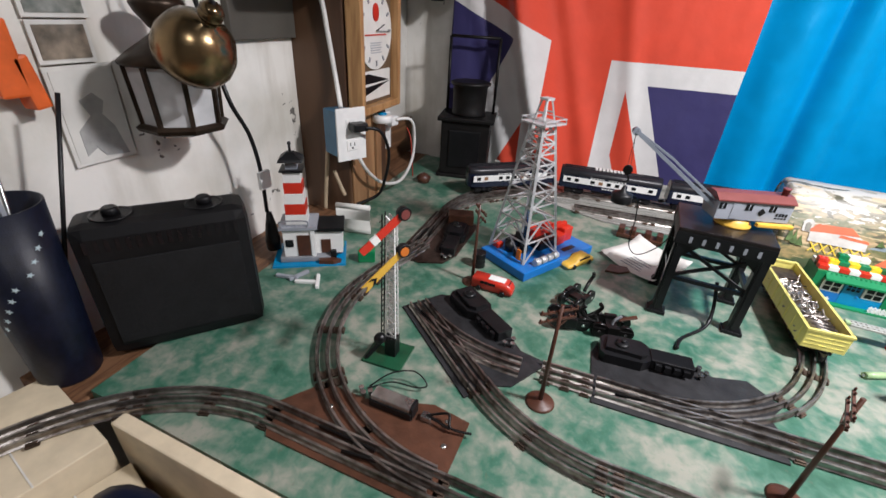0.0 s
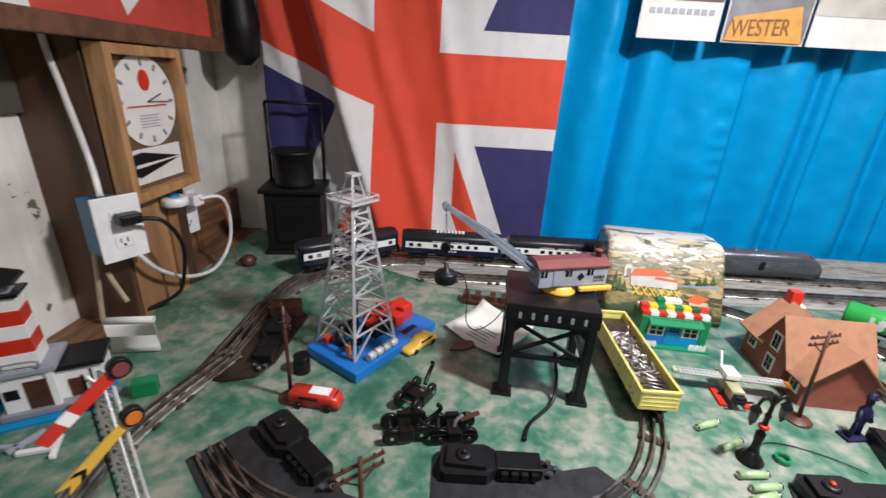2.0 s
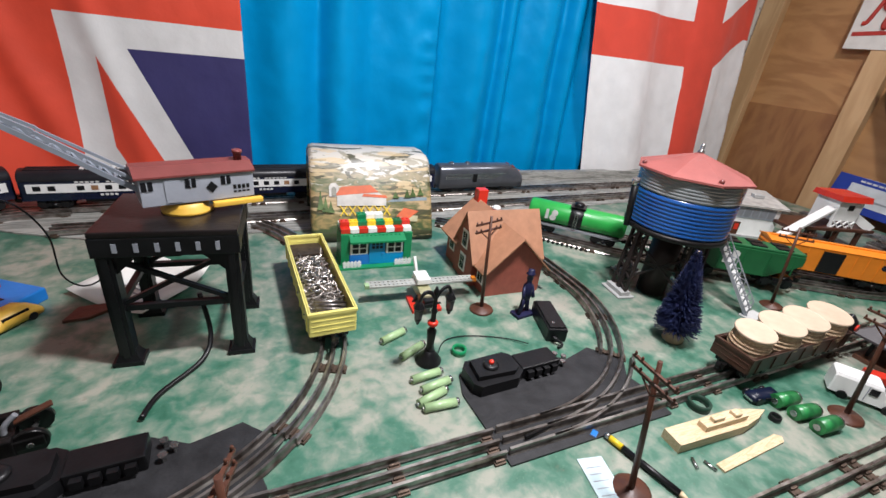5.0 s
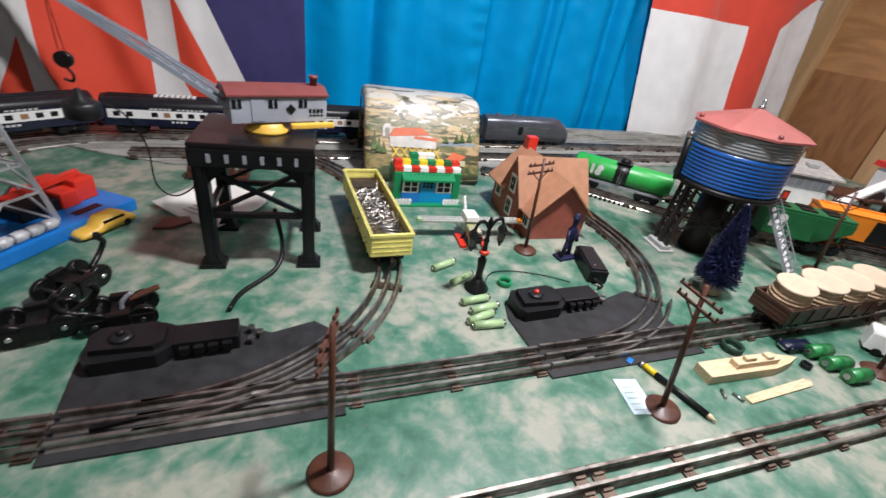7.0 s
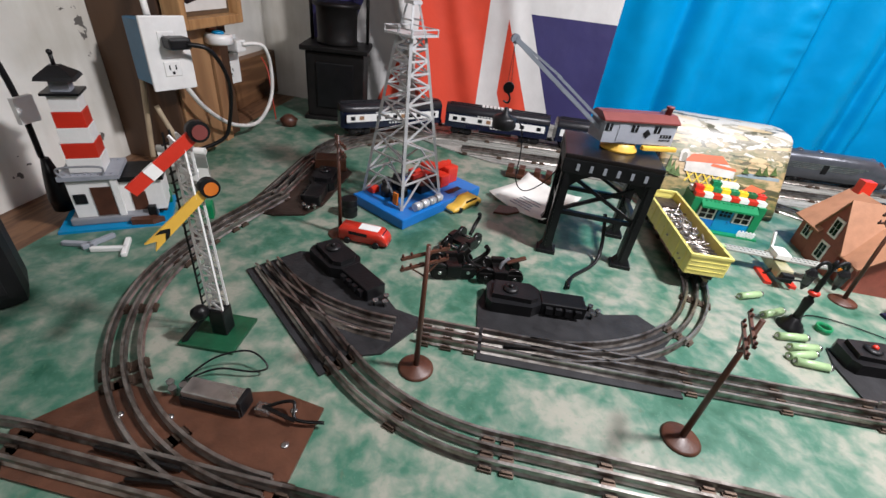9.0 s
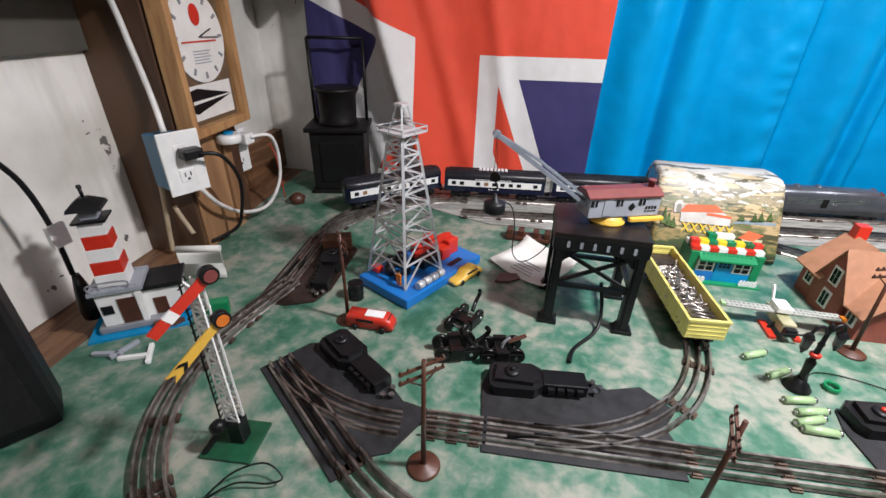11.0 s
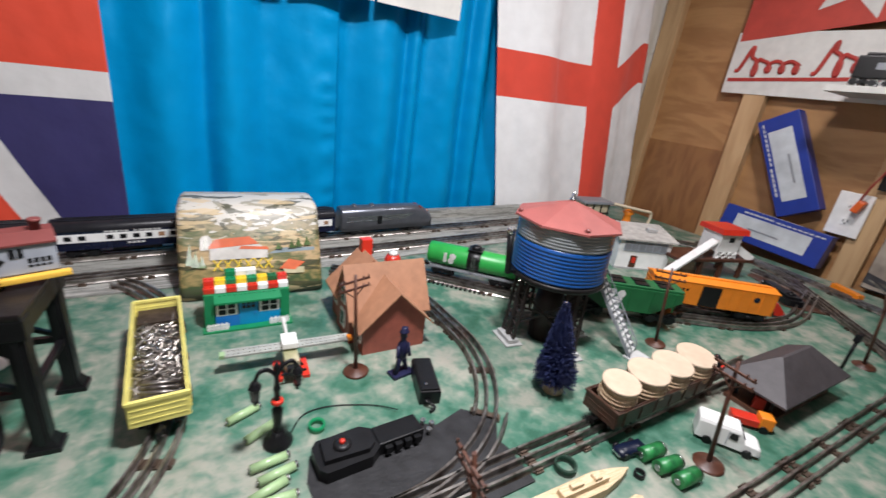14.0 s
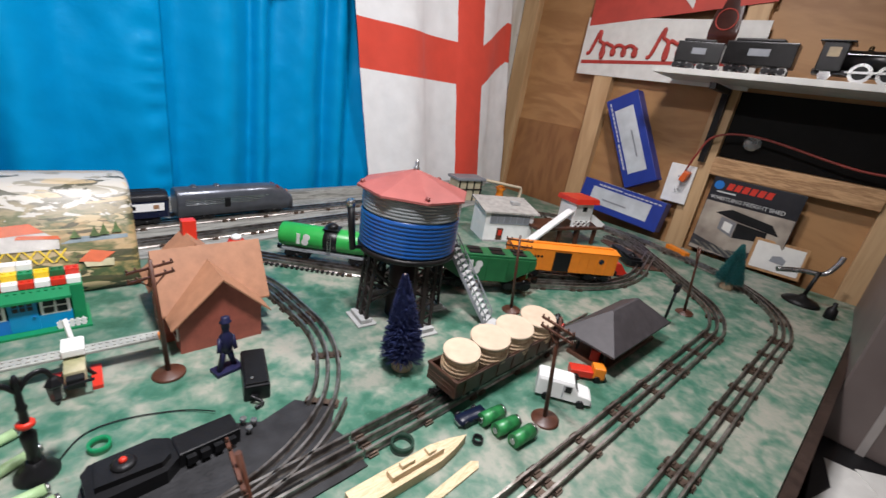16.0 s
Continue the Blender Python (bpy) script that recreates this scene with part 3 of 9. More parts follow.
def rail_mesh(length, turn, off, z=0.003):
    """One rail along a straight or a bend (turn in degrees, left positive), off to its left."""
    bm = B()
    n = 1 if not turn else max(6, int(abs(turn) / 4))
    rings = []
    for k in range(n + 1):
        x, y, a = along(length, turn, k / n)
        rings.append([bm.verts.new((x - (off + u) * math.sin(a), y + (off + u) * math.cos(a), z + h)) for u, h in RAIL_SECTION])
    m = len(RAIL_SECTION)
    for a, b in zip(rings, rings[1:]):
        for k in range(m):
            bm.faces.new((a[k], a[(k + 1) % m], b[(k + 1) % m], b[k]))
    bm.faces.new(rings[0][::-1])
    bm.faces.new(rings[-1])
    return mesh_of(bm, M_RAIL, "rail")


def along(length, turn, s):
    if not turn:
        return length * s, 0.0, 0.0
    a = radians(turn) * s
    r = length / radians(turn)
    return r * math.sin(a), r * (1 - math.cos(a)), a


def tie_mesh():
    bm = B()
    slab(bm, [(-0.0075, -0.025), (0.0075, -0.025), (0.0075, 0.025), (-0.0075, 0.025)], 0, 0.0032)
    for off in (-GAUGE, 0, GAUGE):
        for s in (-1, 1):
            box(bm, -0.006, 0.006, off + s * 0.0045 - 0.0014, off + s * 0.0045 + 0.0014, 0.0032, 0.0062)
    return mesh_of(bm, M_TIE, "tie")


TIE = tie_mesh()
SECTIONS = {}
TRACK_LABEL = "three-rail tinplate track section with dark steel ties"


def section(length, turn, m):
    """A track section of its own, built once for each kind and then copied."""
    key = (round(length, 4), round(turn, 2))
    if key in SECTIONS:
        return copy_thing(SECTIONS[key], m)
    ob = thing("track_section", ("curved " if turn else "straight ") + TRACK_LABEL, "track", m, "track sections of the layout")
    for off in (-GAUGE, 0, GAUGE):
        part("rail", rail_mesh(length, turn, off), M_RAIL, ob)
    places = [0.011 / length, 0.5, 1 - 0.011 / length] if length > 0.06 else [0.5]
    for s in places:
        x, y, a = along(length, turn, s)
        part("tie", TIE, M_TIE, ob, m=Matrix.Translation((x, y, 0)) @ Matrix.Rotation(a, 4, "Z"))
    SECTIONS[key] = ob
    return ob


STRAIGHT, R27 = 0.222, 0.3175


def lay(x, y, heading, run, z=0.0):
    """Lay sections one after the other. run: numbers are straight lengths, pairs are (radius, degrees). Gives the end."""
    m = pose(x, y, z, 0, 0, heading)
    for item in run:
        if isinstance(item, tuple):
            r, deg = item
            n = max(1, round(abs(deg) / 45))
            for _ in range(n):
                section(r * radians(abs(deg) / n), deg / n, m)
                ex, ey, a = along(r * radians(abs(deg) / n), deg / n, 1)
                m = m @ Matrix.Translation((ex, ey, 0)) @ Matrix.Rotation(a, 4, "Z")
        else:
            n = max(1, round(item / STRAIGHT))
            for _ in range(n):
                section(item / n, 0, m)
                m = m @ Matrix.Translation((item / n, 0, 0))
    return m


# front outer line, with its bend off the table on the west and the big bend on the east
lay(-0.085, 0.377, -3.3, [2.02, (0.42, 80), 0.2, (0.42, 62), 0.1])
lay(-0.33, 0.391, 176.7, [(R27, 80)])
# front inner line
lay(0.13, 0.472, -3.1, [1.655, (R27, 48), 0.40, (0.36, 50), 0.12])
# bend from the front inner line to the western switch
lay(0.13, 0.472, 176.9, [(R27, -41.9)])
# passing line between the switches and on under the barrel car
lay(0.10, 0.6315, 178.5, [0.085])
lay(0.375, 0.6245, -1.5, [0.265])
lay(0.918, 0.612, -1.5, [0.66])
# spur under the yellow hopper, loop behind the brick house
lay(0.397, 0.712, 43.5, [(R27, 46.5), 0.2, (R27, 45)])
lay(0.915, 0.705, 43.5, [(R27, 46.5), 0.1, (R27, 60)])
# western side up to the back lines
lay(-0.345, 0.955, 90, [0.175, (R27, -45), 0.07, (R27, -45)])
lay(-0.088, 0.3825, 176.7, [(R27, -88), (0.5, -14), 0.14])
lay(-0.345, 1.14, 90, [0.06, (R27, -88)])
# the two lines along the back
lay(-0.03, 1.515, 1.2, [1.78], 0.004)
lay(0.01, 1.385, 1.6, [1.99], 0.004)
lay(1.755, 1.552, 1.2, [0.2, (0.4, -55)], 0.004)
# sidings under the tank car, the green hopper and the box car
lay(1.00, 1.30, -47, [0.30, (0.9, 14), 0.40, (0.45, 45), 0.24])
lay(1.30, 1.16, -44, [0.25, (1.2, 8), 0.33])


# black plastic tie strip under the tank car's siding
strip = thing("tie_strip", "row of black plastic ties under the siding", "track", pose(1.00, 1.30, 0, 0, 0, -47), "track sections of the layout")
for k in range(24):
    part("tie", box(B(), 0.006 + k * 0.0125, 0.0125 + k * 0.0125, -0.03, 0.03, 0.0002, 0.0052), M_BLACK, strip)


def switch(name, label, material, outline, m, legs, control, control_pose, lamp=None):
    """A track switch: moulded base plate, straight and bent rails, point blades, motor box."""
    ob = thing(name, label, "track switch", m, "track switches")
    bm = B()
    slab(bm, outline, 0, 0.0032)
    part("base_plate", bm, material, ob)
    for length, turn, x, y, a, offs in legs:
        for off in offs:
            part("rail", rail_mesh(length, turn, off, 0.0035), M_RAIL, ob, m=pose(x, y, 0, 0, 0, a))
    part("point_blade", bar(B(), (0.03, -0.006, 0.009), (0.14, 0.009, 0.009), 0.003, 0.005), M_BLACKM, ob)
    part("guard_rail", bar(B(), (0.10, -0.011, 0.008), (0.19, -0.011, 0.008), 0.003, 0.006), M_BLACKM, ob)
    if control:
        control(ob, control_pose, lamp)
    return ob


def motor_box(ob, m, lamp):
    """Black moulded switch motor: a wide domed block, a lower ribbed block, terminals and a lantern."""
    bm = B()
    slab(bm, [(0, 0.004), (0.008, -0.006), (0.07, -0.006), (0.085, 0.006), (0.085, 0.042), (0.073, 0.05), (0.008, 0.05), (0, 0.04)], 0, 0.019, m)
    slab(bm, [(0.008, 0.006), (0.068, 0.002), (0.078, 0.01), (0.078, 0.036), (0.068, 0.044), (0.012, 0.042)], 0.019, 0.027, m)
    lathe(bm, [(0.012, 0), (0.012, 0.003), (0.008, 0.005), (0.003, 0.005)], 14, m=m @ Matrix.Translation((0.036, 0.022, 0.027)))
    body = part("motor_cover", bm, M_BLACK, ob)
    bm = B()
    box(bm, 0.085, 0.155, 0.006, 0.04, 0, 0.021, m, 0.002)
    for k in range(4):
        box(bm, 0.092 + k * 0.015, 0.102 + k * 0.015, -0.001, 0.0055, 0.006, 0.017, m)
    part("ribbed_block", bm, M_BLACK, ob)
    bm = B()
    for k in range(3):
        lathe(bm, [(0.003, 0), (0.003, 0.008), (0.0045, 0.008), (0.0045, 0.011)], 8, m=m @ Matrix.Translation((0.168 + 0.01 * (k % 2), 0.012 + 0.01 * k, 0.0)))
    part("terminal", bm, M_STEEL, ob, "bright metal terminal screws")
    bm = B()
    lathe(bm, [(0.004, 0), (0.004, 0.004), (0.0025, 0.006), (0.001, 0.006)], 10, m=m @ Matrix.Translation((0.036, 0.022, 0.031)))
    part("lantern", bm, lamp or M_BLACK, body, "small lamp cap")


G3 = (-GAUGE, 0, GAUGE)
OUT1 = [(-0.005, -0.032), (0.268, -0.032), (0.268, 0.03), (0.262, 0.05), (0.288, 0.085), (0.245, 0.127), (0.19, 0.112), (0.15, 0.134), (0.0, 0.128), (-0.012, 0.09)]
LEGS1 = [(0.27, 0, 0, 0, 0, G3), (R27 * radians(45), 45, 0.0675, 0, 0, G3)]
switch("track_switch", "charcoal plastic track switch with a black motor box", M_DGREY, OUT1, pose(0.105, 0.632, 0, 0, 0, -1.5), LEGS1, motor_box, pose(0.0, 0.075, 0.0032, 0, 0, 3))
switch("track_switch", "charcoal plastic track switch with a black motor box and red lamp", M_DGREY, OUT1, pose(0.645, 0.619, 0, 0, 0, -1.5), LEGS1, motor_box, pose(0.002, 0.082, 0.0032, 0, 0, 2), M_RED)
OUT0 = [(-0.005, 0.032), (0.25, 0.032), (0.25, -0.026), (0.262, -0.05), (0.245, -0.14), (0.20, -0.115), (0.15, -0.12), (0.03, -0.115), (-0.012, -0.06)]
switch("track_switch", "black plastic track switch where two lines join", M_DGREY, [(x, -y) for x, y in OUT0][::-1], pose(-0.25, 0.726, 0, 0, 0, -43.5),
       [(0.235, 0, 0, 0, 0, G3), (R27 * radians(43), 43, 0.02, 0, 0, G3)], motor_box, pose(0.01, 0.07, 0.0032, 0, 0, 4))
switch("track_switch", "dark brown track switch with a black motor beside the derrick", M_DBROWN, [(-0.03, -0.034), (0.26, -0.034), (0.27, 0.03), (0.25, 0.085), (0.2, 0.105), (0.02, 0.11), (-0.03, 0.06)], pose(-0.345, 1.15, 0, 0, 0, -90),
       [(0.2, 0, 0, 0, 0, G3)], motor_box, pose(0.06, 0.046, 0.0032, 0, 0, 6))
solo("brown_motor_cover", box(B(), -0.036, 0.036, -0.022, 0.022, 0, 0.03, bevel=0.003), M_BROWNP, "brown plastic motor cover at the end of the switch", "motor cover", pose(-0.288, 1.135, 0.0036, 0, 0, 18))
bsw = switch("track_switch", "brown plastic track switch with an uncovered silver motor", M_BROWNP, [(0.0, 0.03), (0.25, 0.03), (0.285, -0.01), (0.235, -0.085), (0.16, -0.085), (0.06, -0.12), (0.0, -0.112)], pose(-0.075, 0.376, 0, 0, 0, 176.7),
             [(0.26, 0, 0, 0, 0, G3)], None, None)
part("motor", box(B(), 0.082, 0.148, -0.1, -0.078, 0.012, 0.024, bevel=0.002), M_STEEL, bsw, "silver uncovered coil motor")
part("motor_frame", box(B(), 0.08, 0.15, -0.102, -0.076, 0.0032, 0.016, bevel=0.001), M_BLACK, bsw)
part("end_plate", box(B(), 0.078, 0.083, -0.1, -0.078, 0.004, 0.026, bevel=0.001), M_BLACK, bsw)
part("crank", box(B(), 0.052, 0.068, -0.096, -0.084, 0.0032, 0.014, bevel=0.002), M_STEEL, bsw)
part("crank_arm", bar(B(), (0.06, -0.09, 0.014), (0.02, -0.083, 0.012), 0.004, 0.002), M_BLACKM, bsw)
for x, y in ((0.2, -0.05), (0.03, -0.1), (0.02, -0.06), (0.23, 0.015), (0.15, -0.06)):
    part("rivet", lathe(B(), [(0.004, 0.0032), (0.004, 0.0042), (0.002, 0.005)], 10, (x, y, 0)), M_STEEL, bsw)
part("linkage", tube(B(), [(0.06, -0.09, 0.012), (0.03, -0.1, 0.02), (0.02, -0.085, 0.012), (-0.01, -0.09, 0.01)], 0.002), M_BLACKM, bsw)
for k in range(3):
    part("terminal", lathe(B(), [(0.003, 0.003), (0.003, 0.011), (0.0042, 0.011), (0.0042, 0.014)], 8, (0.158 + 0.008 * k, -0.094 + 0.007 * (k % 2), 0)), M_STEEL, bsw, "bright terminal screw")
switch("track_switch", "brown plastic track switch at the far bend", M_BROWNP, OUT1, pose(2.15, 0.62, 0, 0, 0, 46), LEGS1, motor_box, pose(0.0, 0.075, 0.0032, 0, 0, 3))


# ---- rolling stock ----
def truck(ob, x, z=0.0, r=0.0115, wheel_m=None):
    """A four-wheel truck under a car at x, standing on the rails at height z."""
    bm = B()
    for s in (-1, 1):
        box(bm, x - 0.03, x + 0.03, s * 0.023 - 0.002, s * 0.023 + 0.002, z + 0.008, z + 0.015)
        for d in (-0.02, 0.02):
            box(bm, x + d - 0.006, x + d + 0.006, s * 0.023 - 0.0035, s * 0.023 + 0.0035, z + 0.005, z + 0.018)
        lathe(bm, [(0.006, 0), (0.006, 0.008)], 8, (x, s * 0.022, z + 0.006))
    box(bm, x - 0.008, x + 0.008, -0.022, 0.022, z + 0.010, z + 0.02)
    t = part("truck", bm, M_BLACK, ob)
    bm = B()
    for d in (-0.02, 0.02):
        for s in (-1, 1):
            y = s * GAUGE
            rod(bm, (x + d, y - 0.0035, z + r), (x + d, y + 0.0025, z + r), r, seg=16)
            rod(bm, (x + d, y - s * 0.002 - 0.0008, z + r - 0.0003), (x + d, y - s * 0.002 + 0.0008, z + r - 0.0003), r + 0.0012, seg=16)
        rod(bm, (x + d, -GAUGE, z + r), (x + d, GAUGE, z + r), 0.002, seg=6)
    part("wheel", bm, wheel_m or M_BLACKM, t, "dark metal wheels")


def coupler(ob, x, s, z=0.016):
    bm = B()
    bar(bm, (x, 0, z), (x + s * 0.016, 0, z), 0.004)
    rod(bm, (x + s * 0.018, 0.003, z - 0.005), (x + s * 0.018, 0.003, z + 0.006), 0.0035, seg=8)
    box(bm, x + s * 0.012 - 0.003, x + s * 0.012 + 0.003, -0.005, 0.004, z - 0.004, z + 0.005)
    part("coupler", bm, M_BLACKM, ob, "knuckle coupler")


def loft(bm, rings, close=True, smooth=True):
    vs = [[bm.verts.new(p) for p in r] for r in rings]
    n = len(vs[0])
    for a, b in zip(vs, vs[1:]):
        for k in range(n):
            bm.faces.new((a[k], a[(k + 1) % n], b[(k + 1) % n], b[k])).smooth = smooth
    if close:
        bm.faces.new(vs[0][::-1])
        bm.faces.new(vs[-1])
    return bm


def arch(x, w, z0, z1, zs, n=10):
    """Cross-section of a coach at x: upright sides to zs, then a rounded roof to z1."""
    pts = [(x, -w, z0), (x, w, z0)]
    for k in range(n + 1):
        a = math.pi * k / n
        pts.append((x, w * math.cos(a) if n else 0, zs + (z1 - zs) * math.sin(a) ** 0.8))
    return pts


def coach(m, number, tail=False):
    ob = thing("passenger_coach", "navy and white streamlined toy passenger coach with dark roof" if not tail else "navy streamlined observation coach with rounded tail", "train coach", m, "coaches of the passenger train")
    L, w, z0, zs, z1 = 0.157, 0.0285, 0.022, 0.066, 0.088
    bm = B()
    xs = [-L, -L + 0.004, L - 0.004, L]
    ws = [0.93, 1, 1, 0.93]
    if tail:
        xs = [-L, -L + 0.008, -L + 0.02, -L + 0.04, L - 0.004, L]
        ws = [0.45, 0.72, 0.9, 1, 1, 0.93]
    loft(bm, [[(x, -w * k, z0), (x, w * k, z0), (x, w * k, zs), (x, -w * k, zs)] for x, k in zip(xs, ws)], smooth=False)
    body = part("body", bm, M_NAVYCAR, ob)
    bm = B()
    loft(bm, [arch(x, (w + 0.001) * k, zs, zs + (z1 - zs) * (0.9 + 0.1 * k), zs + 0.001) for x, k in zip(xs, ws)])
    for k in range(3):
        box(bm, -L + 0.01, L - 0.01, -0.012 + k * 0.011, -0.010 + k * 0.011, z1 - 0.002, z1 + 0.0008)
    part("roof", bm, M_ROOFCAR, ob)
    for s in (-1, 1):
        bm = B()
        box(bm, -L + 0.012, L - 0.012, s * w - 0.0012, s * w + 0.0012, 0.040, 0.060)
        part("window_band", bm, M_WHITEP, ob, "white band along the windows")
        for k in range(11):
            if k in (2, 9):
                continue
            x = -L + 0.03 + k * 0.0254
            part("window", box(B(), x - 0.0065, x + 0.0065, s * w - 0.002, s * w + 0.002, 0.045, 0.0555), M_AMBERWIN if (k * 7 + number) % 5 == 0 else M_GAP, ob)
        bm = B()
        for k in range(12):
            if k != 5:
                box(bm, -0.06 + k * 0.0095, -0.0535 + k * 0.0095, s * w - 0.001, s * w + 0.001, 0.0618, 0.0652)
        part("lettering", bm, M_LETTER, ob, "row of pale unreadable lettering")
        bm = B()
        for k in range(4):
            box(bm, -0.018 + k * 0.009, -0.012 + k * 0.009, s * w - 0.001, s * w + 0.001, 0.031, 0.0355)
        part("number_bars", bm, M_LETTER, ob, "short row of pale bars")
    if number == 2:
        bm = B()
        for i in range(8):
            for j in range(2):
                box(bm, -0.05 + i * 0.0115, -0.042 + i * 0.0115, -0.012 + j * 0.013, -0.002 + j * 0.013, z1 - 0.003, z1 + 0.002)
        part("roof_window", bm, M_WHITEP, ob, "pale raised panes of a glass dome")
    for x in (-0.105, 0.105):
        truck(ob, x)
    bm = B()
    box(bm, -0.05, 0.05, -0.018, 0.018, 0.012, 0.022)
    part("underframe", bm, M_BLACK, ob)
    coupler(ob, L, 1)
    if not tail:
        coupler(ob, -L, -1)
    return ob


def locomotive(m):
    ob = thing("streamlined_locomotive", "gunmetal grey streamlined toy diesel locomotive with chrome trim", "locomotive", m)
    rings = []
    for x, w, z0, zs, z1 in ((-0.17, 0.026, 0.017, 0.064, 0.088), (-0.165, 0.029, 0.016, 0.066, 0.091), (0.06, 0.029, 0.016, 0.066, 0.091), (0.09, 0.0288, 0.015, 0.064, 0.09), (0.12, 0.0275, 0.013, 0.055, 0.083), (0.145, 0.0235, 0.012, 0.044, 0.068), (0.162, 0.0165, 0.012, 0.035, 0.05), (0.170, 0.008, 0.013, 0.028, 0.036)):
        rings.append(arch(x, w, z0, z1, zs, 12))
    part("shell", loft(B(), rings), M_SILVERCAR, ob)
    bm = B()
    for x in (-0.12, -0.06):
        lathe(bm, [(0.011, 0), (0.011, 0.002), (0.008, 0.003), (0.006, 0.006), (0.002, 0.006)], 16, (x, 0, 0.0895))
    part("roof_vent", bm, M_SILVERCAR, ob, "round raised roof vents")
    for s in (-1, 1):
        for k in range(4):
            part("trim_strip", box(B(), -0.15, 0.04 + 0.012 * k, s * 0.0292 - 0.0012, s * 0.0292 + 0.0012, 0.046 + 0.005 * k, 0.0475 + 0.005 * k), M_STEEL, ob, "bright chrome side strip")
        part("windscreen", box(B(), -0.006, 0.006, -0.004, 0.010, -0.005, 0.006, pose(0.112, s * 0.0145, 0.079, 0, 38, s * 22), 0.002), M_MAROON, ob, "dark red windscreen pane")
        part("side_grille", box(B(), -0.05, -0.034, s * 0.0292 - 0.002, s * 0.0292 + 0.002, 0.035, 0.062), M_BLACK, ob)
    part("headlight", lathe(B(), [(0.006, 0), (0.0055, 0.003), (0.003, 0.005), (0.001, 0.005)], 14, m=pose(0.148, 0, 0.062, 0, 55, 0)), M_AMBER, ob, "round amber headlight")
    bm = B()
    box(bm, -0.16, 0.12, -0.022, 0.022, 0.010, 0.018)
    part("underframe", bm, M_BLACK, ob)
    for x in (-0.105, 0.095):
        truck(ob, x)
    coupler(ob, -0.17, -1)
    return ob


RAIL_TOP = 0.0135


def train_point(s):
    """A point of the back outer line, s metres east of where its western bend ends."""
    if s >= 0:
        return Vector((-0.03 + s * math.cos(radians(1.2)), 1.515 + s * math.sin(radians(1.2)), 0))
    a = min(-s / R27, radians(88))
    c = Vector((-0.03 + 0.0, 1.515 - R27, 0))
    p = c + R27 * Vector((-math.sin(a), math.cos(a), 0))
    rest = -s - a * R27
    return p - Vector((0, rest, 0))


def on_train(s, half=0.105):
    a, b = train_point(s - half), train_point(s + half)
    d = b - a
    return Matrix.Translation(((a + b) / 2) + Vector((0, 0, RAIL_TOP + 0.004))) @ Matrix.Rotation(math.atan2(d.y, d.x), 4, "Z")


locomotive(on_train(1.15))
for k in range(4):
    coach(on_train(0.805 - 0.337 * k), k, k == 3)


# ---- the yellow hopper and its scrap load ----
def tray_car(name, label, material, L, w, z0, z1, wall, m, ribs=0):
    ob = thing(name, label, "freight car", m)
    bm = B()
    box(bm, -L, L, -w, w, z0, z0 + 0.003)
    for s in (-1, 1):
        box(bm, -L, L, s * w - wall / 2, s * w + wall / 2, z0, z1, bevel=0.0006)
        box(bm, s * L - wall / 2, s * L + wall / 2, -w, w, z0, z1, bevel=0.0006)
        box(bm, -L - 0.002, L + 0.002, s * w - 0.0025, s * w + 0.0025, z1 - 0.004, z1)
        box(bm, s * L - 0.0025, s * L + 0.0025, -w, w, z1 - 0.004, z1 + 0.0005)
    part("body", bm, material, ob)
    for s in (-1, 1):
        for k in range(ribs):
            x = -L + 2 * L * (k + 0.5) / ribs
            part("rib", box(B(), x - 0.0018, x + 0.0018, s * w + s * 0.0008 - 0.002, s * w + s * 0.0008 + 0.002, z0, z1 - 0.004), material, ob)
        for k in range(3):
            part("end_rib", box(B(), s * L - 0.0018, s * L + 0.0018, -w * 0.92, w * 0.92, z0 + 0.008 + k * 0.009, z0 + 0.0095 + k * 0.009), material, ob)
        truck(ob, s * (L - 0.04))
        coupler(ob, s * L, s)
    part("underframe", box(B(), -L + 0.004, L - 0.004, -0.015, 0.015, z0 - 0.006, z0), M_BLACK, ob)
    return ob


hop = pose(0.482, 0.992, RAIL_TOP, 0, 0, 90.5)
tray_car("hopper_car", "lemon yellow plastic gondola heaped with metal scrap", M_LEMON, 0.138, 0.034, 0.022, 0.062, 0.0025, hop, 8)
rng = random.Random(3)
bm = B()
box(bm, -0.132, 0.132, -0.031, 0.031, 0.026, 0.034, hop)
for k in range(260):
    x, y = rng.uniform(-0.115, 0.085), rng.uniform(-0.026, 0.026)
    z = 0.036 + 0.014 * (1 - (x / 0.13) ** 2) * rng.random()
    p = hop @ Vector((x, y, z))
    a = Vector((rng.uniform(-1, 1), rng.uniform(-1, 1), rng.uniform(-0.35, 0.35))).normalized()
    l = rng.uniform(0.006, 0.018)
    rod(bm, p - a * l, p + a * l, rng.uniform(0.0007, 0.002), seg=6)
M_SCRAP = mat("dull_scrap_steel", (0.36, 0.33, 0.3), 0.38, 0.85, var=0.6, scale=120, other=(0.1, 0.085, 0.075))
solo("brown_card", box(B(), 0.082, 0.13, -0.029, 0.029, 0.044, 0.047, hop), M_TIE, "dull brown card lying in the yellow car", "card")
solo("scrap_metal", bm, M_SCRAP, "heap of bright metal pins, springs and tubes in the yellow car", "scrap metal", kind="stuff")
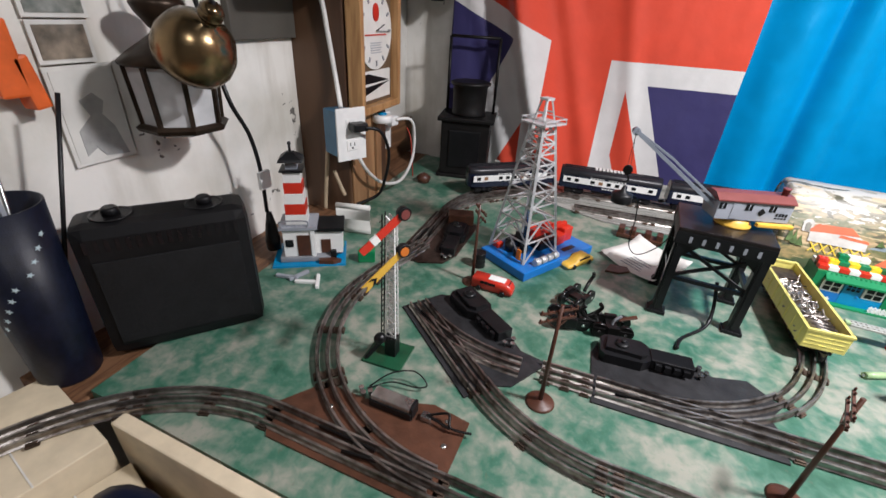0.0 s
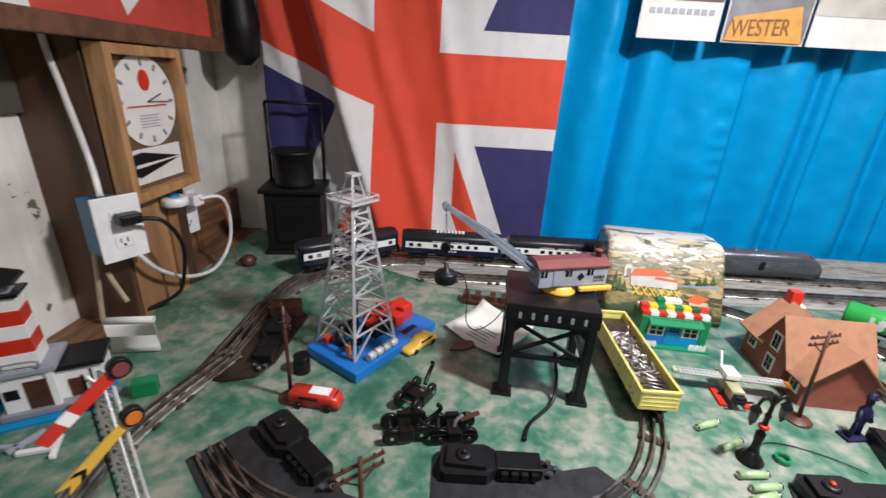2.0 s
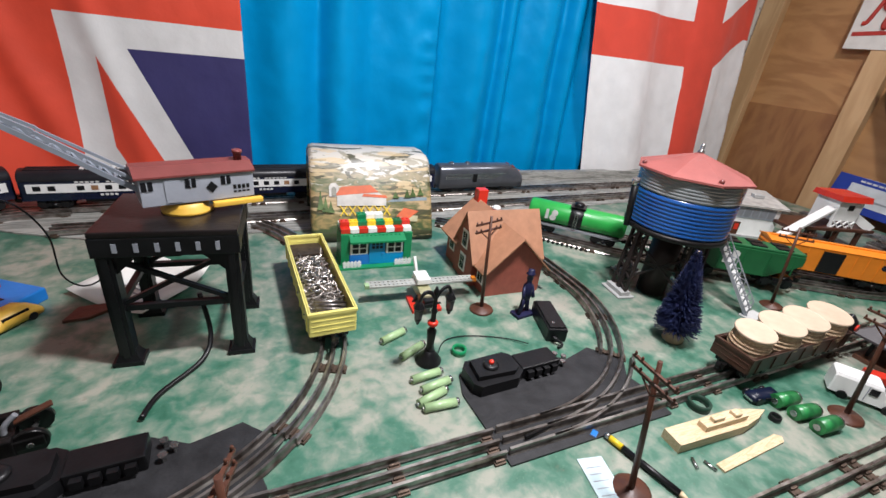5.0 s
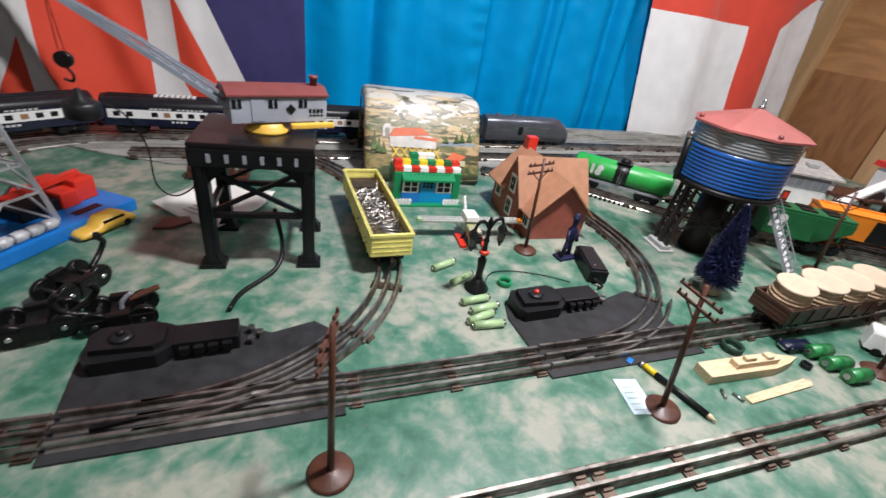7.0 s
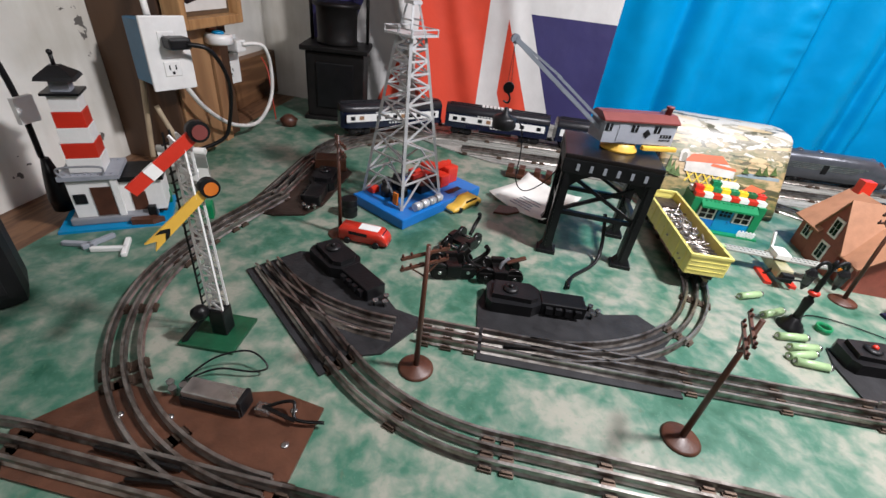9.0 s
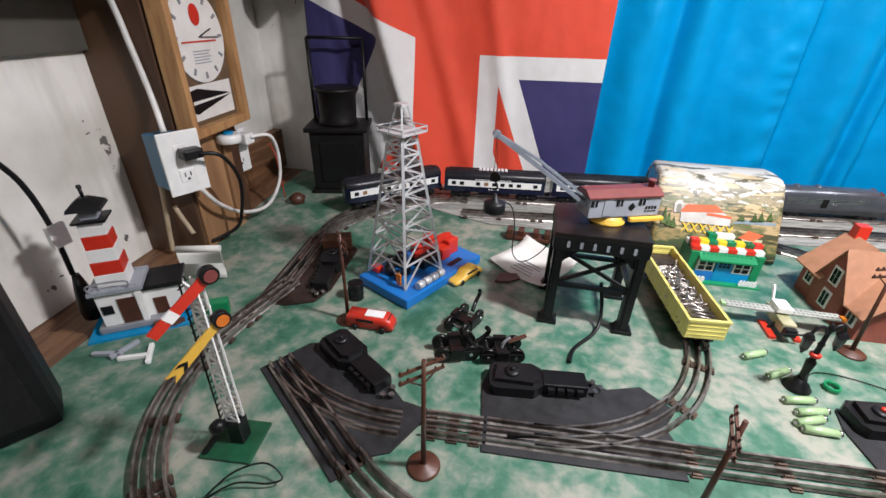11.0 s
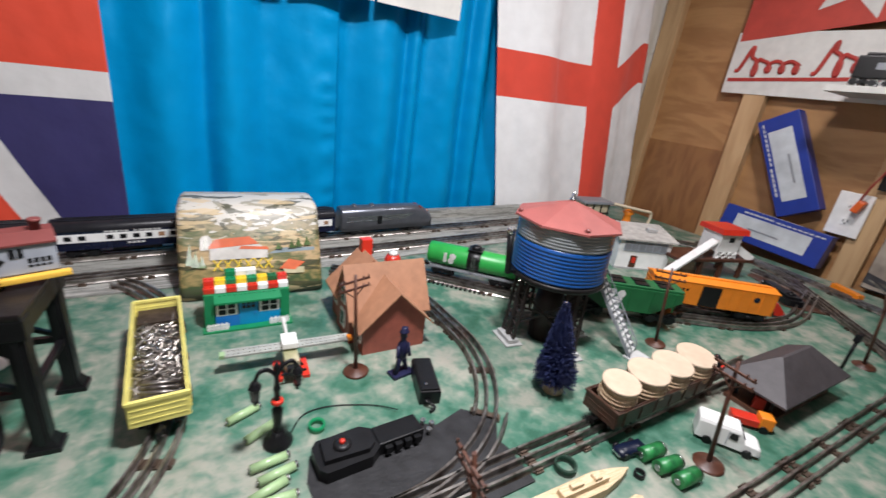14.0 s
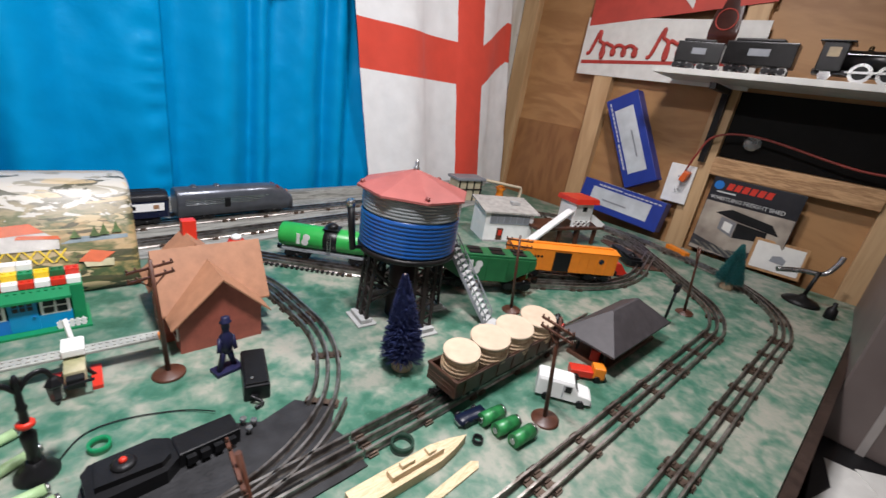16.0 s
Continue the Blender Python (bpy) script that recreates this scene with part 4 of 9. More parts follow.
for x, y, r in ((0.02, 0.004, 0.012), (-0.03, -0.012, 0.009), (0.05, -0.01, 0.008), (-0.01, 0.015, 0.01), (0.0, -0.008, 0.011), (0.034, 0.014, 0.009), (-0.05, 0.01, 0.008)):
    bm = B()
    c = hop @ Vector((x, y, 0.052))
    ring = [c + r * Vector((math.cos(k * 0.45), math.sin(k * 0.45), 0.25 * math.sin(k * 0.45))) for k in range(15)]
    solo("metal_ring", tube(bm, ring, 0.0012, 6), M_STEEL, "bright wire ring lying on the scrap heap", "metal ring", group="rings in the scrap")
for y in (-0.04, -0.02, 0.0, 0.02):
    solo("metal_tube", rod(B(), hop @ Vector((-0.108 + y * 0.55, -0.024, 0.049)), hop @ Vector((-0.1 + y * 0.5, 0.02, 0.052)), 0.003, seg=10), M_SCRAP, "short bright metal tube on the scrap heap", "metal tube", group="tubes in the scrap")

# ---- barrel car ----
bc = pose(1.207, 0.606, RAIL_TOP, 0, 0, -1.5)
tray_car("barrel_car", "dark brown gondola carrying four pale wooden barrels", mat("dark_brown_gondola", (0.06, 0.026, 0.016), 0.45, var=0.3), 0.14, 0.031, 0.02, 0.05, 0.0025, bc, 7)


def barrel(m):
    ob = thing("barrel", "pale wooden barrel with ribbed sides standing in the gondola", "barrel", m, "barrels in the gondola")
    prof = [(0.021, 0)]
    for k in range(6):
        z = 0.006 + k * 0.0065
        r = 0.022 + 0.0035 * math.sin(math.pi * (k + 0.5) / 6)
        prof += [(r, z), (r + 0.0014, z + 0.0015), (r + 0.0014, z + 0.004), (r, z + 0.0055)]
    prof.append((0.0245, 0.047))
    part("barrel_body", lathe(B(), prof, 22), M_DRUM, ob)
    part("lid", lathe(B(), [(0.0252, 0.047), (0.0265, 0.049), (0.0265, 0.052), (0.0255, 0.053), (0.0235, 0.0515)], 26), mat("barrel_lid", (0.52, 0.4, 0.29), 0.5, var=0.12, scale=80), ob, "flat pale round lid")
    return ob


b0 = barrel(bc @ pose(-0.1, 0.003, 0.0235, 4, -5, 0) @ Matrix.Diagonal((1.14, 1.14, 1.04, 1)))
for x, a, b in ((-0.031, 3, -5), (0.036, 4, -6), (0.106, 5, -4)):
    copy_thing(b0, bc @ pose(x, 0.002, 0.0235, a, b, 30 * x) @ Matrix.Diagonal((1.14, 1.14, 1.04, 1)))


# ---- tank car, green hopper, orange box car ----
def tank_car(m):
    ob = thing("tank_car", "bright green toy tank car with a black middle band", "freight car", m)
    def cyl(x0, x1, r, material, name, label=""):
        part(name, loft(B(), [[(x, r * k * math.cos(a * math.pi / 12), 0.054 + r * k * math.sin(a * math.pi / 12)) for a in range(24)] for x, k in ((x0, 0.8), (x0 + 0.002, 0.92), (x0 + 0.006, 1), (x1 - 0.006, 1), (x1 - 0.002, 0.92), (x1, 0.8))]), material, ob, label)
    cyl(-0.128, 0.128, 0.0295, M_GREENB, "tank")
    cyl(-0.022, 0.022, 0.0302, M_BLACK, "band", "black band round the tank")
    part("dome", lathe(B(), [(0.013, 0.076), (0.013, 0.093), (0.008, 0.096), (0.002, 0.097)], 16), M_BLACK, ob)
    bm = B()
    for s in (-1, 1):
        bar(bm, (0.004 * s, -0.0315, 0.03), (0.004 * s, -0.0315, 0.075), 0.0015)
    for k in range(7):
        bar(bm, (-0.004, -0.0315, 0.033 + k * 0.006), (0.004, -0.0315, 0.033 + k * 0.006), 0.0012)
    part("ladder", bm, M_STEEL, ob)
    part("walkway", box(B(), -0.02, 0.02, -0.02, 0.02, 0.0835, 0.0855), M_BLACK, ob)
    for s in (-1, 1):
        bm = B()
        for k in range(2):
            lathe(bm, [(0.0085, 0), (0.0085, 0.0016)], 16, m=pose(-0.06 + 0.004 * k, s * 0.0283, 0.048 + k * 0.013, -90 * s, 0, 0))
        box(bm, -0.08, -0.072, s * 0.0292 - 0.0016, s * 0.0292 + 0.0012, 0.042, 0.068)
        part("emblem", bm, M_LETTER, ob, "pale round emblem")
        truck(ob, s * 0.08)
        coupler(ob, s * 0.118, s)
    part("underframe", box(B(), -0.118, 0.118, -0.026, 0.026, 0.02, 0.025), M_GREY, ob)
    return ob


tank_car(pose(1.195, 1.14, RAIL_TOP, 0, 0, -46))


def hopper_green(m):
    ob = thing("covered_hopper_car", "dark green covered hopper car with hatches on its roof", "freight car", m)
    bm = B()
    loft(bm, [[(x, -0.027, 0.02 + dz), (x, 0.027, 0.02 + dz), (x, 0.027, 0.066), (x, -0.027, 0.066)] for x, dz in ((-0.105, 0.03), (-0.05, 0.0), (0.05, 0.0), (0.105, 0.03))], smooth=False)
    part("body", bm, M_GREEND, ob)
    part("roof", box(B(), -0.106, 0.106, -0.024, 0.024, 0.066, 0.071, bevel=0.002), M_GREEND, ob)
    for k in range(4):
        for y in (-0.011, 0.011):
            part("hatch", box(B(), -0.088 + k * 0.048, -0.06 + k * 0.048, y - 0.008, y + 0.008, 0.071, 0.0735, bevel=0.001), M_BLACK, ob)
    for s in (-1, 1):
        for k in range(5):
            x = -0.09 + k * 0.045
            part("rib", bar(B(), (x, s * 0.0275, 0.03 if k in (0, 4) else 0.024), (x, s * 0.0275, 0.065), 0.002), M_GREEND, ob)
        bm = B()
        for k in range(2):
            lathe(bm, [(0.0075, 0), (0.0075, 0.001)], 12, m=pose(-0.022 + 0.004 * k, s * 0.0272, 0.041 + k * 0.0115, -90 * s, 0, 0))
        box(bm, -0.038, -0.031, s * 0.0275 - 0.0008, s * 0.0275 + 0.0008, 0.034, 0.06)
        part("emblem", bm, M_LETTER, ob, "pale round emblem")
        bm = B()
        for k in range(6):
            bar(bm, (s * 0.106, -0.02, 0.028 + k * 0.006), (s * 0.106, 0.02, 0.028 + k * 0.006), 0.0014)
        part("end_ladder", bm, M_BLACK, ob)
        truck(ob, s * 0.075)
        coupler(ob, s * 0.108, s)
    part("underframe", box(B(), -0.108, 0.108, -0.018, 0.018, 0.016, 0.02), M_BLACK, ob)
    return ob


hopper_green(pose(1.448, 0.848, RAIL_TOP, 0, 0, -36) @ Matrix.Diagonal((1.18, 1.12, 1.32, 1)))


def box_car(m):
    ob = thing("box_car", "orange toy box car with a black sliding door", "freight car", m)
    part("body", box(B(), -0.125, 0.125, -0.0275, 0.0275, 0.02, 0.072, bevel=0.0015), M_ORANGE, ob)
    bm = B()
    loft(bm, [[(x, -0.029, 0.072), (x, 0.029, 0.072), (x, 0.029, 0.0735), (x, 0.0, 0.079), (x, -0.029, 0.0735)] for x in (-0.127, 0.127)], smooth=False)
    part("roof", bm, M_ORANGE, ob)
    part("roof_walk", box(B(), -0.12, 0.12, -0.005, 0.005, 0.078, 0.0805), M_ORANGE, ob)
    for s in (-1, 1):
        part("door", box(B(), -0.028, 0.01, s * 0.0285 - 0.0015, s * 0.0285 + 0.0015, 0.022, 0.068), M_BLACK, ob, "black sliding door")
        for k in range(12):
            x = -0.118 + k * 0.0215
            if not -0.035 < x < 0.018:
                part("rib", box(B(), x - 0.0009, x + 0.0009, s * 0.0278 - 0.0009, s * 0.0278 + 0.0009, 0.023, 0.07), M_ORANGE, ob)
        part("emblem", lathe(B(), [(0.006, 0), (0.006, 0.001)], 16, m=pose(0.085, s * 0.0276, 0.054, -90 * s, 0, 0)), M_NAVYCAR, ob, "small round dark emblem")
        bm = B()
        for k in range(6):
            box(bm, -0.1 + k * 0.008, -0.095 + k * 0.008, s * 0.0277 - 0.0006, s * 0.0277 + 0.0006, 0.052, 0.057)
        part("lettering", bm, M_BLACK, ob, "row of dark unreadable lettering")
        bm = B()
        for k in range(6):
            bar(bm, (s * 0.1265, -0.022, 0.026 + k * 0.0075), (s * 0.1265, 0.022, 0.026 + k * 0.0075), 0.0018)
        part("end_rib", bm, M_ORANGE, ob)
        truck(ob, s * 0.085)
        coupler(ob, s * 0.127, s)
    part("underframe", box(B(), -0.12, 0.12, -0.018, 0.018, 0.015, 0.02), M_BLACK, ob)
    return ob


box_car(pose(1.71, 0.778, RAIL_TOP, 0, 0, -37) @ Matrix.Diagonal((1.25, 1.12, 1.2, 1)))


# ---- oil derrick ----
def derrick(m):
    ob = thing("oil_derrick", "silver lattice oil derrick on a blue plastic base", "oil derrick", m)
    part("base", box(B(), 0, 0.255, 0, 0.148, 0, 0.022, bevel=0.003), M_BLUE, ob)
    part("slot", box(B(), 0.165, 0.21, 0.02, 0.034, 0.0221, 0.0228), M_BLACK, ob)
    cx, cy, z0, z1 = 0.085, 0.088, 0.022, 0.332
    def corner(k, z):
        s = 0.058 + (0.018 - 0.058) * (z - z0) / (z1 - z0)
        return Vector((cx + s * (1, -1, -1, 1)[k], cy + s * (1, 1, -1, -1)[k], z))
    for k in range(4):
        part("leg", bar(B(), corner(k, z0), corner(k, z1), 0.0055), M_SILVER, ob)
    levels = [z0 + (z1 - z0) * f for f in (0.0, 0.16, 0.30, 0.425, 0.535, 0.635, 0.725, 0.80, 0.87, 0.935, 1.0)]
    for k in range(4):
        j = (k + 1) % 4
        bm = B()
        for i, (a, b) in enumerate(zip(levels, levels[1:])):
            p, q, r, s = corner(k, a), corner(j, a), corner(k, b), corner(j, b)
            bar(bm, r, s, 0.0032)
            if i < 2:
                bar(bm, p, (r + s) / 2, 0.003)
                bar(bm, q, (r + s) / 2, 0.003)
            else:
                bar(bm, p if i % 2 else q, s if i % 2 else r, 0.003)
        part("lattice", bm, M_SILVER, ob)
    bm = B()
    box(bm, cx - 0.034, cx + 0.034, cy - 0.034, cy + 0.034, z1, z1 + 0.004)
    deck = part("platform", bm, M_SILVER, ob)
    bm = B()
    for s in (-1, 1):
        bar(bm, (cx - 0.034, cy + s * 0.034, z1 + 0.012), (cx + 0.034, cy + s * 0.034, z1 + 0.012), 0.002)
        bar(bm, (cx + s * 0.034, cy - 0.034, z1 + 0.012), (cx + s * 0.034, cy + 0.034, z1 + 0.012), 0.002)
        for t in (-1, 0, 1):
            bar(bm, (cx + t * 0.033, cy + s * 0.034, z1), (cx + t * 0.033, cy + s * 0.034, z1 + 0.012), 0.0018)
            bar(bm, (cx + s * 0.034, cy + t * 0.033, z1), (cx + s * 0.034, cy + t * 0.033, z1 + 0.012), 0.0018)
    part("railing", bm, M_SILVER, deck)
    bm = B()
    for sx in (-1, 1):
        for sy in (-1, 1):
            bar(bm, (cx + sx * 0.017, cy + sy * 0.017, z1), (cx + sx * 0.007, cy + sy * 0.007, z1 + 0.05), 0.0035)
        bar(bm, (cx + sx * 0.013, cy - 0.013, z1 + 0.024), (cx + sx * 0.013, cy + 0.013, z1 + 0.024), 0.003)
    box(bm, cx - 0.011, cx + 0.011, cy - 0.011, cy + 0.011, z1 + 0.048, z1 + 0.053)
    part("crown", bm, M_SILVER, ob)
    for k in range(4):
        x = 0.045 + k * 0.021
        bm = rod(B(), (x, 0.012, 0.0305), (x + 0.016, 0.012, 0.0305), 0.0085, seg=14)
        rod(bm, (x + 0.006, 0.012, 0.0305), (x + 0.009, 0.012, 0.0305), 0.0092, seg=14)
        rod(bm, (x + 0.015, 0.012, 0.0305), (x + 0.021, 0.012, 0.0305), 0.005, seg=10)
        part("silver_drum", bm, M_SILVER, ob)
    bm = B()
    for k, (x, y, r, h) in enumerate(((0.05, 0.10, 0.012, 0.03), (0.075, 0.075, 0.01, 0.024), (0.09, 0.11, 0.013, 0.034), (0.045, 0.07, 0.009, 0.022), (0.07, 0.12, 0.011, 0.028))):
        lathe(bm, [(r, 0), (r, h * 0.7), (r * 0.7, h * 0.75), (r * 0.7, h), (r * 0.2, h)], 12, (x, y, 0.022))
    box(bm, 0.11, 0.17, 0.055, 0.1, 0.022, 0.042, bevel=0.002)
    part("engine", bm, M_BLACK, ob)
    for x0, x1, y0, y1, z in ((0.17, 0.20, 0.05, 0.095, 0.05), (0.2, 0.235, 0.055, 0.1, 0.06), (0.15, 0.18, 0.1, 0.135, 0.045), (0.19, 0.22, 0.105, 0.135, 0.052), (0.03, 0.05, 0.12, 0.14, 0.035)):
        part("pump_block", box(B(), x0, x1, y0, y1, 0.022, z, bevel=0.003), M_RED, ob, "red plastic pump block")
    part("walking_beam", bar(B(), (0.1, 0.075, 0.058), (0.225, 0.075, 0.066), 0.009), M_RED, ob, "red rocking beam")
    part("drill_pipe", rod(B(), (cx, cy, 0.022), (cx, cy, 0.3), 0.004), M_STEEL, ob)
    part("lamp_sign", box(B(), 0.022, 0.026, 0.04, 0.052, 0.03, 0.056), M_AMBER, ob, "small orange sign")
    return ob


derrick(pose(-0.064, 0.903, 0, 0, 0, 56.5))


# ---- gantry crane ----
def gantry(m):
    ob = thing("gantry_crane", "black gantry tower with a grey and maroon crane cab on top", "gantry crane", m)
    w, d, h = 0.0705, 0.06, 0.2
    for sx in (-1, 1):
        for sy in (-1, 1):
            bm = B()
            box(bm, sx * w - 0.009, sx * w + 0.009, sy * d - 0.009, sy * d + 0.009, 0.012, h - 0.03)
            box(bm, sx * w - 0.004, sx * w + 0.004, sy * d - 0.011, sy * d + 0.011, 0.012, h - 0.03)
            leg = part("leg", bm, M_BLACK, ob)
            bm = B()
            slab(bm, [(sx * w - 0.018, sy * d - 0.014), (sx * w + 0.018, sy * d - 0.014), (sx * w + 0.018, sy * d + 0.014), (sx * w - 0.018, sy * d + 0.014)], 0, 0.007)
            loft(bm, [[(sx * w + k * a, sy * d + k * b, z) for a, b in ((-0.015, -0.012), (0.015, -0.012), (0.015, 0.012), (-0.015, 0.012))] for k, z in ((1, 0.007), (0.62, 0.02))], smooth=False)
            part("foot", bm, M_BLACK, leg)
            bm = B()
            slab(bm, [(sx * (w - 0.009), 0.14), (sx * (w - 0.038), 0.168), (sx * (w - 0.009), 0.168)][::sx], -0.006, 0.006, Matrix.Translation((0, sy * d, 0)) @ Matrix.Rotation(radians(90), 4, "X"))
            part("gusset", bm, M_BLACK, leg)
    for sy in (-1, 1):
        part("beam", box(B(), -w - 0.012, w + 0.012, sy * d - 0.012, sy * d + 0.012, h - 0.034, h - 0.008, bevel=0.0015), M_BLACK, ob)
        bm = B()
        bar(bm, (-w, sy * d, 0.088), (w, sy * d, 0.088), 0.008)
        bar(bm, (-w, sy * d, 0.09), (w, sy * d, h - 0.036), 0.006)
        bar(bm, (w, sy * (d + 0.002), 0.09), (-w, sy * (d + 0.002), h - 0.036), 0.006)
        part("cross_brace", bm, M_BLACK, ob)
        if sy < 0:
            for k in range(6):
                x = -0.056 + k * 0.0225
                part("name_bar", box(B(), x - 0.0026, x + 0.0026, sy * d - 0.0128, sy * d - 0.0118, h - 0.027, h - 0.015), M_GREYP, ob)
    for sx in (-1, 1):
        part("beam", box(B(), sx * w - 0.011, sx * w + 0.011, -d + 0.012, d - 0.012, h - 0.03, h - 0.008), M_BLACK, ob)
        part("brace", bar(B(), (sx * w, -d, 0.088), (sx * w, d, 0.088), 0.008), M_BLACK, ob)
    part("deck", box(B(), -w - 0.011, w + 0.011, -d - 0.012, d + 0.012, h - 0.008, h, bevel=0.002), mat("brown_black_deck", (0.012, 0.009, 0.009), 0.33), ob)
    t = pose(0.025, 0.012, h, 0, 0, 22) @ Matrix.Diagonal((0.9, 0.9, 1.0, 1))
    part("turntable", lathe(B(), [(0.036, 0), (0.036, 0.004), (0.03, 0.008), (0.03, 0.014), (0.01, 0.014)], 24, m=t @ Matrix.Translation((-0.015, 0, 0))), M_OCHREY, ob, "round ochre yellow turntable")
    part("yellow_sill", box(B(), 0.014, 0.088, -0.036, -0.025, 0.008, 0.0155, t, 0.002), M_OCHREY, ob, "yellow sill under the cab")
    cab = part("cab", box(B(), -0.075, 0.077, -0.0275, 0.0275, 0.017, 0.055, t, 0.001), M_GREYP, ob, "grey plastic crane cab")
    bm = B()
    loft(bm, [[t @ Vector((x, y, z)) for y, z in ((-0.031, 0.054), (0.031, 0.054), (0.031, 0.0565), (0.012, 0.066), (-0.012, 0.066), (-0.031, 0.0565))] for x in (-0.08, 0.079)], smooth=False)
    part("cab_roof", bm, M_MAROON, ob)
    part("chimney", lathe(B(), [(0.006, 0), (0.006, 0.012), (0.0075, 0.012), (0.0075, 0.016)], 12, m=t @ Matrix.Translation((0.062, -0.006, 0.064))), M_MAROON, cab)
    for x in (-0.066, -0.012, 0.036):
        part("window", box(B(), x - 0.007, x + 0.007, -0.0283, -0.027, 0.038, 0.05, t), M_GAP, cab)
        part("window_bar", box(B(), x - 0.0007, x + 0.0007, -0.0288, -0.027, 0.038, 0.05, t), M_GREYP, cab)
    part("cab_door", box(B(), -0.045, -0.025, -0.0286, -0.027, 0.02, 0.05, t), M_GREYP, cab)
    part("emblem", slab(B(), [(-0.008, 0), (0, -0.008), (0.008, 0), (0, 0.008)], -0.0006, 0.0006, t @ pose(0.016, -0.0279, 0.036, 90, 0, 0)), M_BLACK, cab, "black diamond emblem")
    bm = B()
    for k in range(4):
        box(bm, 0.046 + k * 0.0065, 0.0505 + k * 0.0065, -0.0281, -0.027, 0.03, 0.036, t)
        box(bm, 0.046 + k * 0.0065, 0.0505 + k * 0.0065, -0.0281, -0.027, 0.025, 0.0275, t)
    part("lettering", bm, M_BLACK, cab, "dark unreadable lettering")
    # boom: two tapering side bars with rungs, in the gantry's own frame
    inv = m.inverted()
    foot, tip = inv @ Vector((0.262, 0.968, 0.232)), inv @ Vector((0.089, 0.943, 0.356))
    ax = (tip - foot).normalized()
    side = ax.cross(Vector((0, 0, 1))).normalized()
    upv = side.cross(ax)
    bm = B()
    mid = foot + (tip - foot) * 0.55
    for s in (-1, 1):
        for q0, q1 in ((foot + side * s * 0.017, mid + side * s * 0.009), (mid + side * s * 0.009, tip + side * s * 0.005)):
            bar(bm, q0, q1, 0.005, 0.006)
            bar(bm, q0 + upv * 0.01, q1 + upv * (0.009 if q1 != tip + side * s * 0.005 else 0.002), 0.0035)
    for k in range(14):
        f = k / 13
        p = foot + (tip - foot) * f
        ww = 0.017 - 0.0145 * f * 0.85
        bar(bm, p - side * ww, p + side * ww, 0.0035)
        if k < 13:
            p2 = foot + (tip - foot) * (f + 1 / 13)
            bar(bm, p - side * ww, p2 + side * ww * 0.95, 0.0025)
    rod(bm, tip - side * 0.006, tip + side * 0.006, 0.007, seg=14)
    boom = part("boom", bm, mat("slate_boom", (0.2, 0.225, 0.26), 0.45, var=0.2), ob, "slate grey lattice boom")
    hook, mag = inv @ Vector((0.092, 0.936, 0.272)), inv @ Vector((0.095, 0.94, 0.236))
    bm = B()
    for s in (-1, 1):
        rod(bm, tip + side * 0.003 * s, hook + Vector((0.003 * s, 0, 0.02)), 0.0005, seg=5)
    part("cable", bm, M_BLACKM, boom)
    bm = B()
    rod(bm, hook + Vector((0, -0.004, 0.012)), hook + Vector((0, 0.004, 0.012)), 0.009, seg=14)
    tube(bm, [hook + Vector((0, 0, 0.004)), hook + Vector((0.005, 0, -0.004)), hook + Vector((0.003, 0, -0.012)), hook + Vector((-0.005, 0, -0.01))], 0.0016)
    part("hook_block", bm, M_BLACKM, boom)
    bm = B()
    lathe(bm, [(0.019, -0.02), (0.02, -0.018), (0.02, -0.003), (0.017, 0), (0.006, 0.004), (0.003, 0.015)], 20, mag)
    part("magnet", bm, M_BLACK, boom, "black round lifting magnet")
    part("cable", tube(B(), [mag + Vector((0.01, 0.0, 0.002))] + [inv @ Vector(q) for q in ((0.128, 0.97, 0.215), (0.14, 1.0, 0.16), (0.142, 1.0, 0.1), (0.165, 1.005, 0.077), (0.2, 1.01, 0.1), (0.226, 1.018, 0.14))], 0.0012), M_BLACK, boom)
    part("power_cable", tube(B(), [(0.02, -0.04, 0.09), (0.03, -0.055, 0.03), (0.02, -0.085, 0.006), (-0.02, -0.14, 0.004), (-0.03, -0.18, 0.006)], 0.0035), M_BLACK, ob)
    return ob


gantry(pose(0.294, 0.968, 0, 0, 0, -6))


# ---- tin tunnel ----


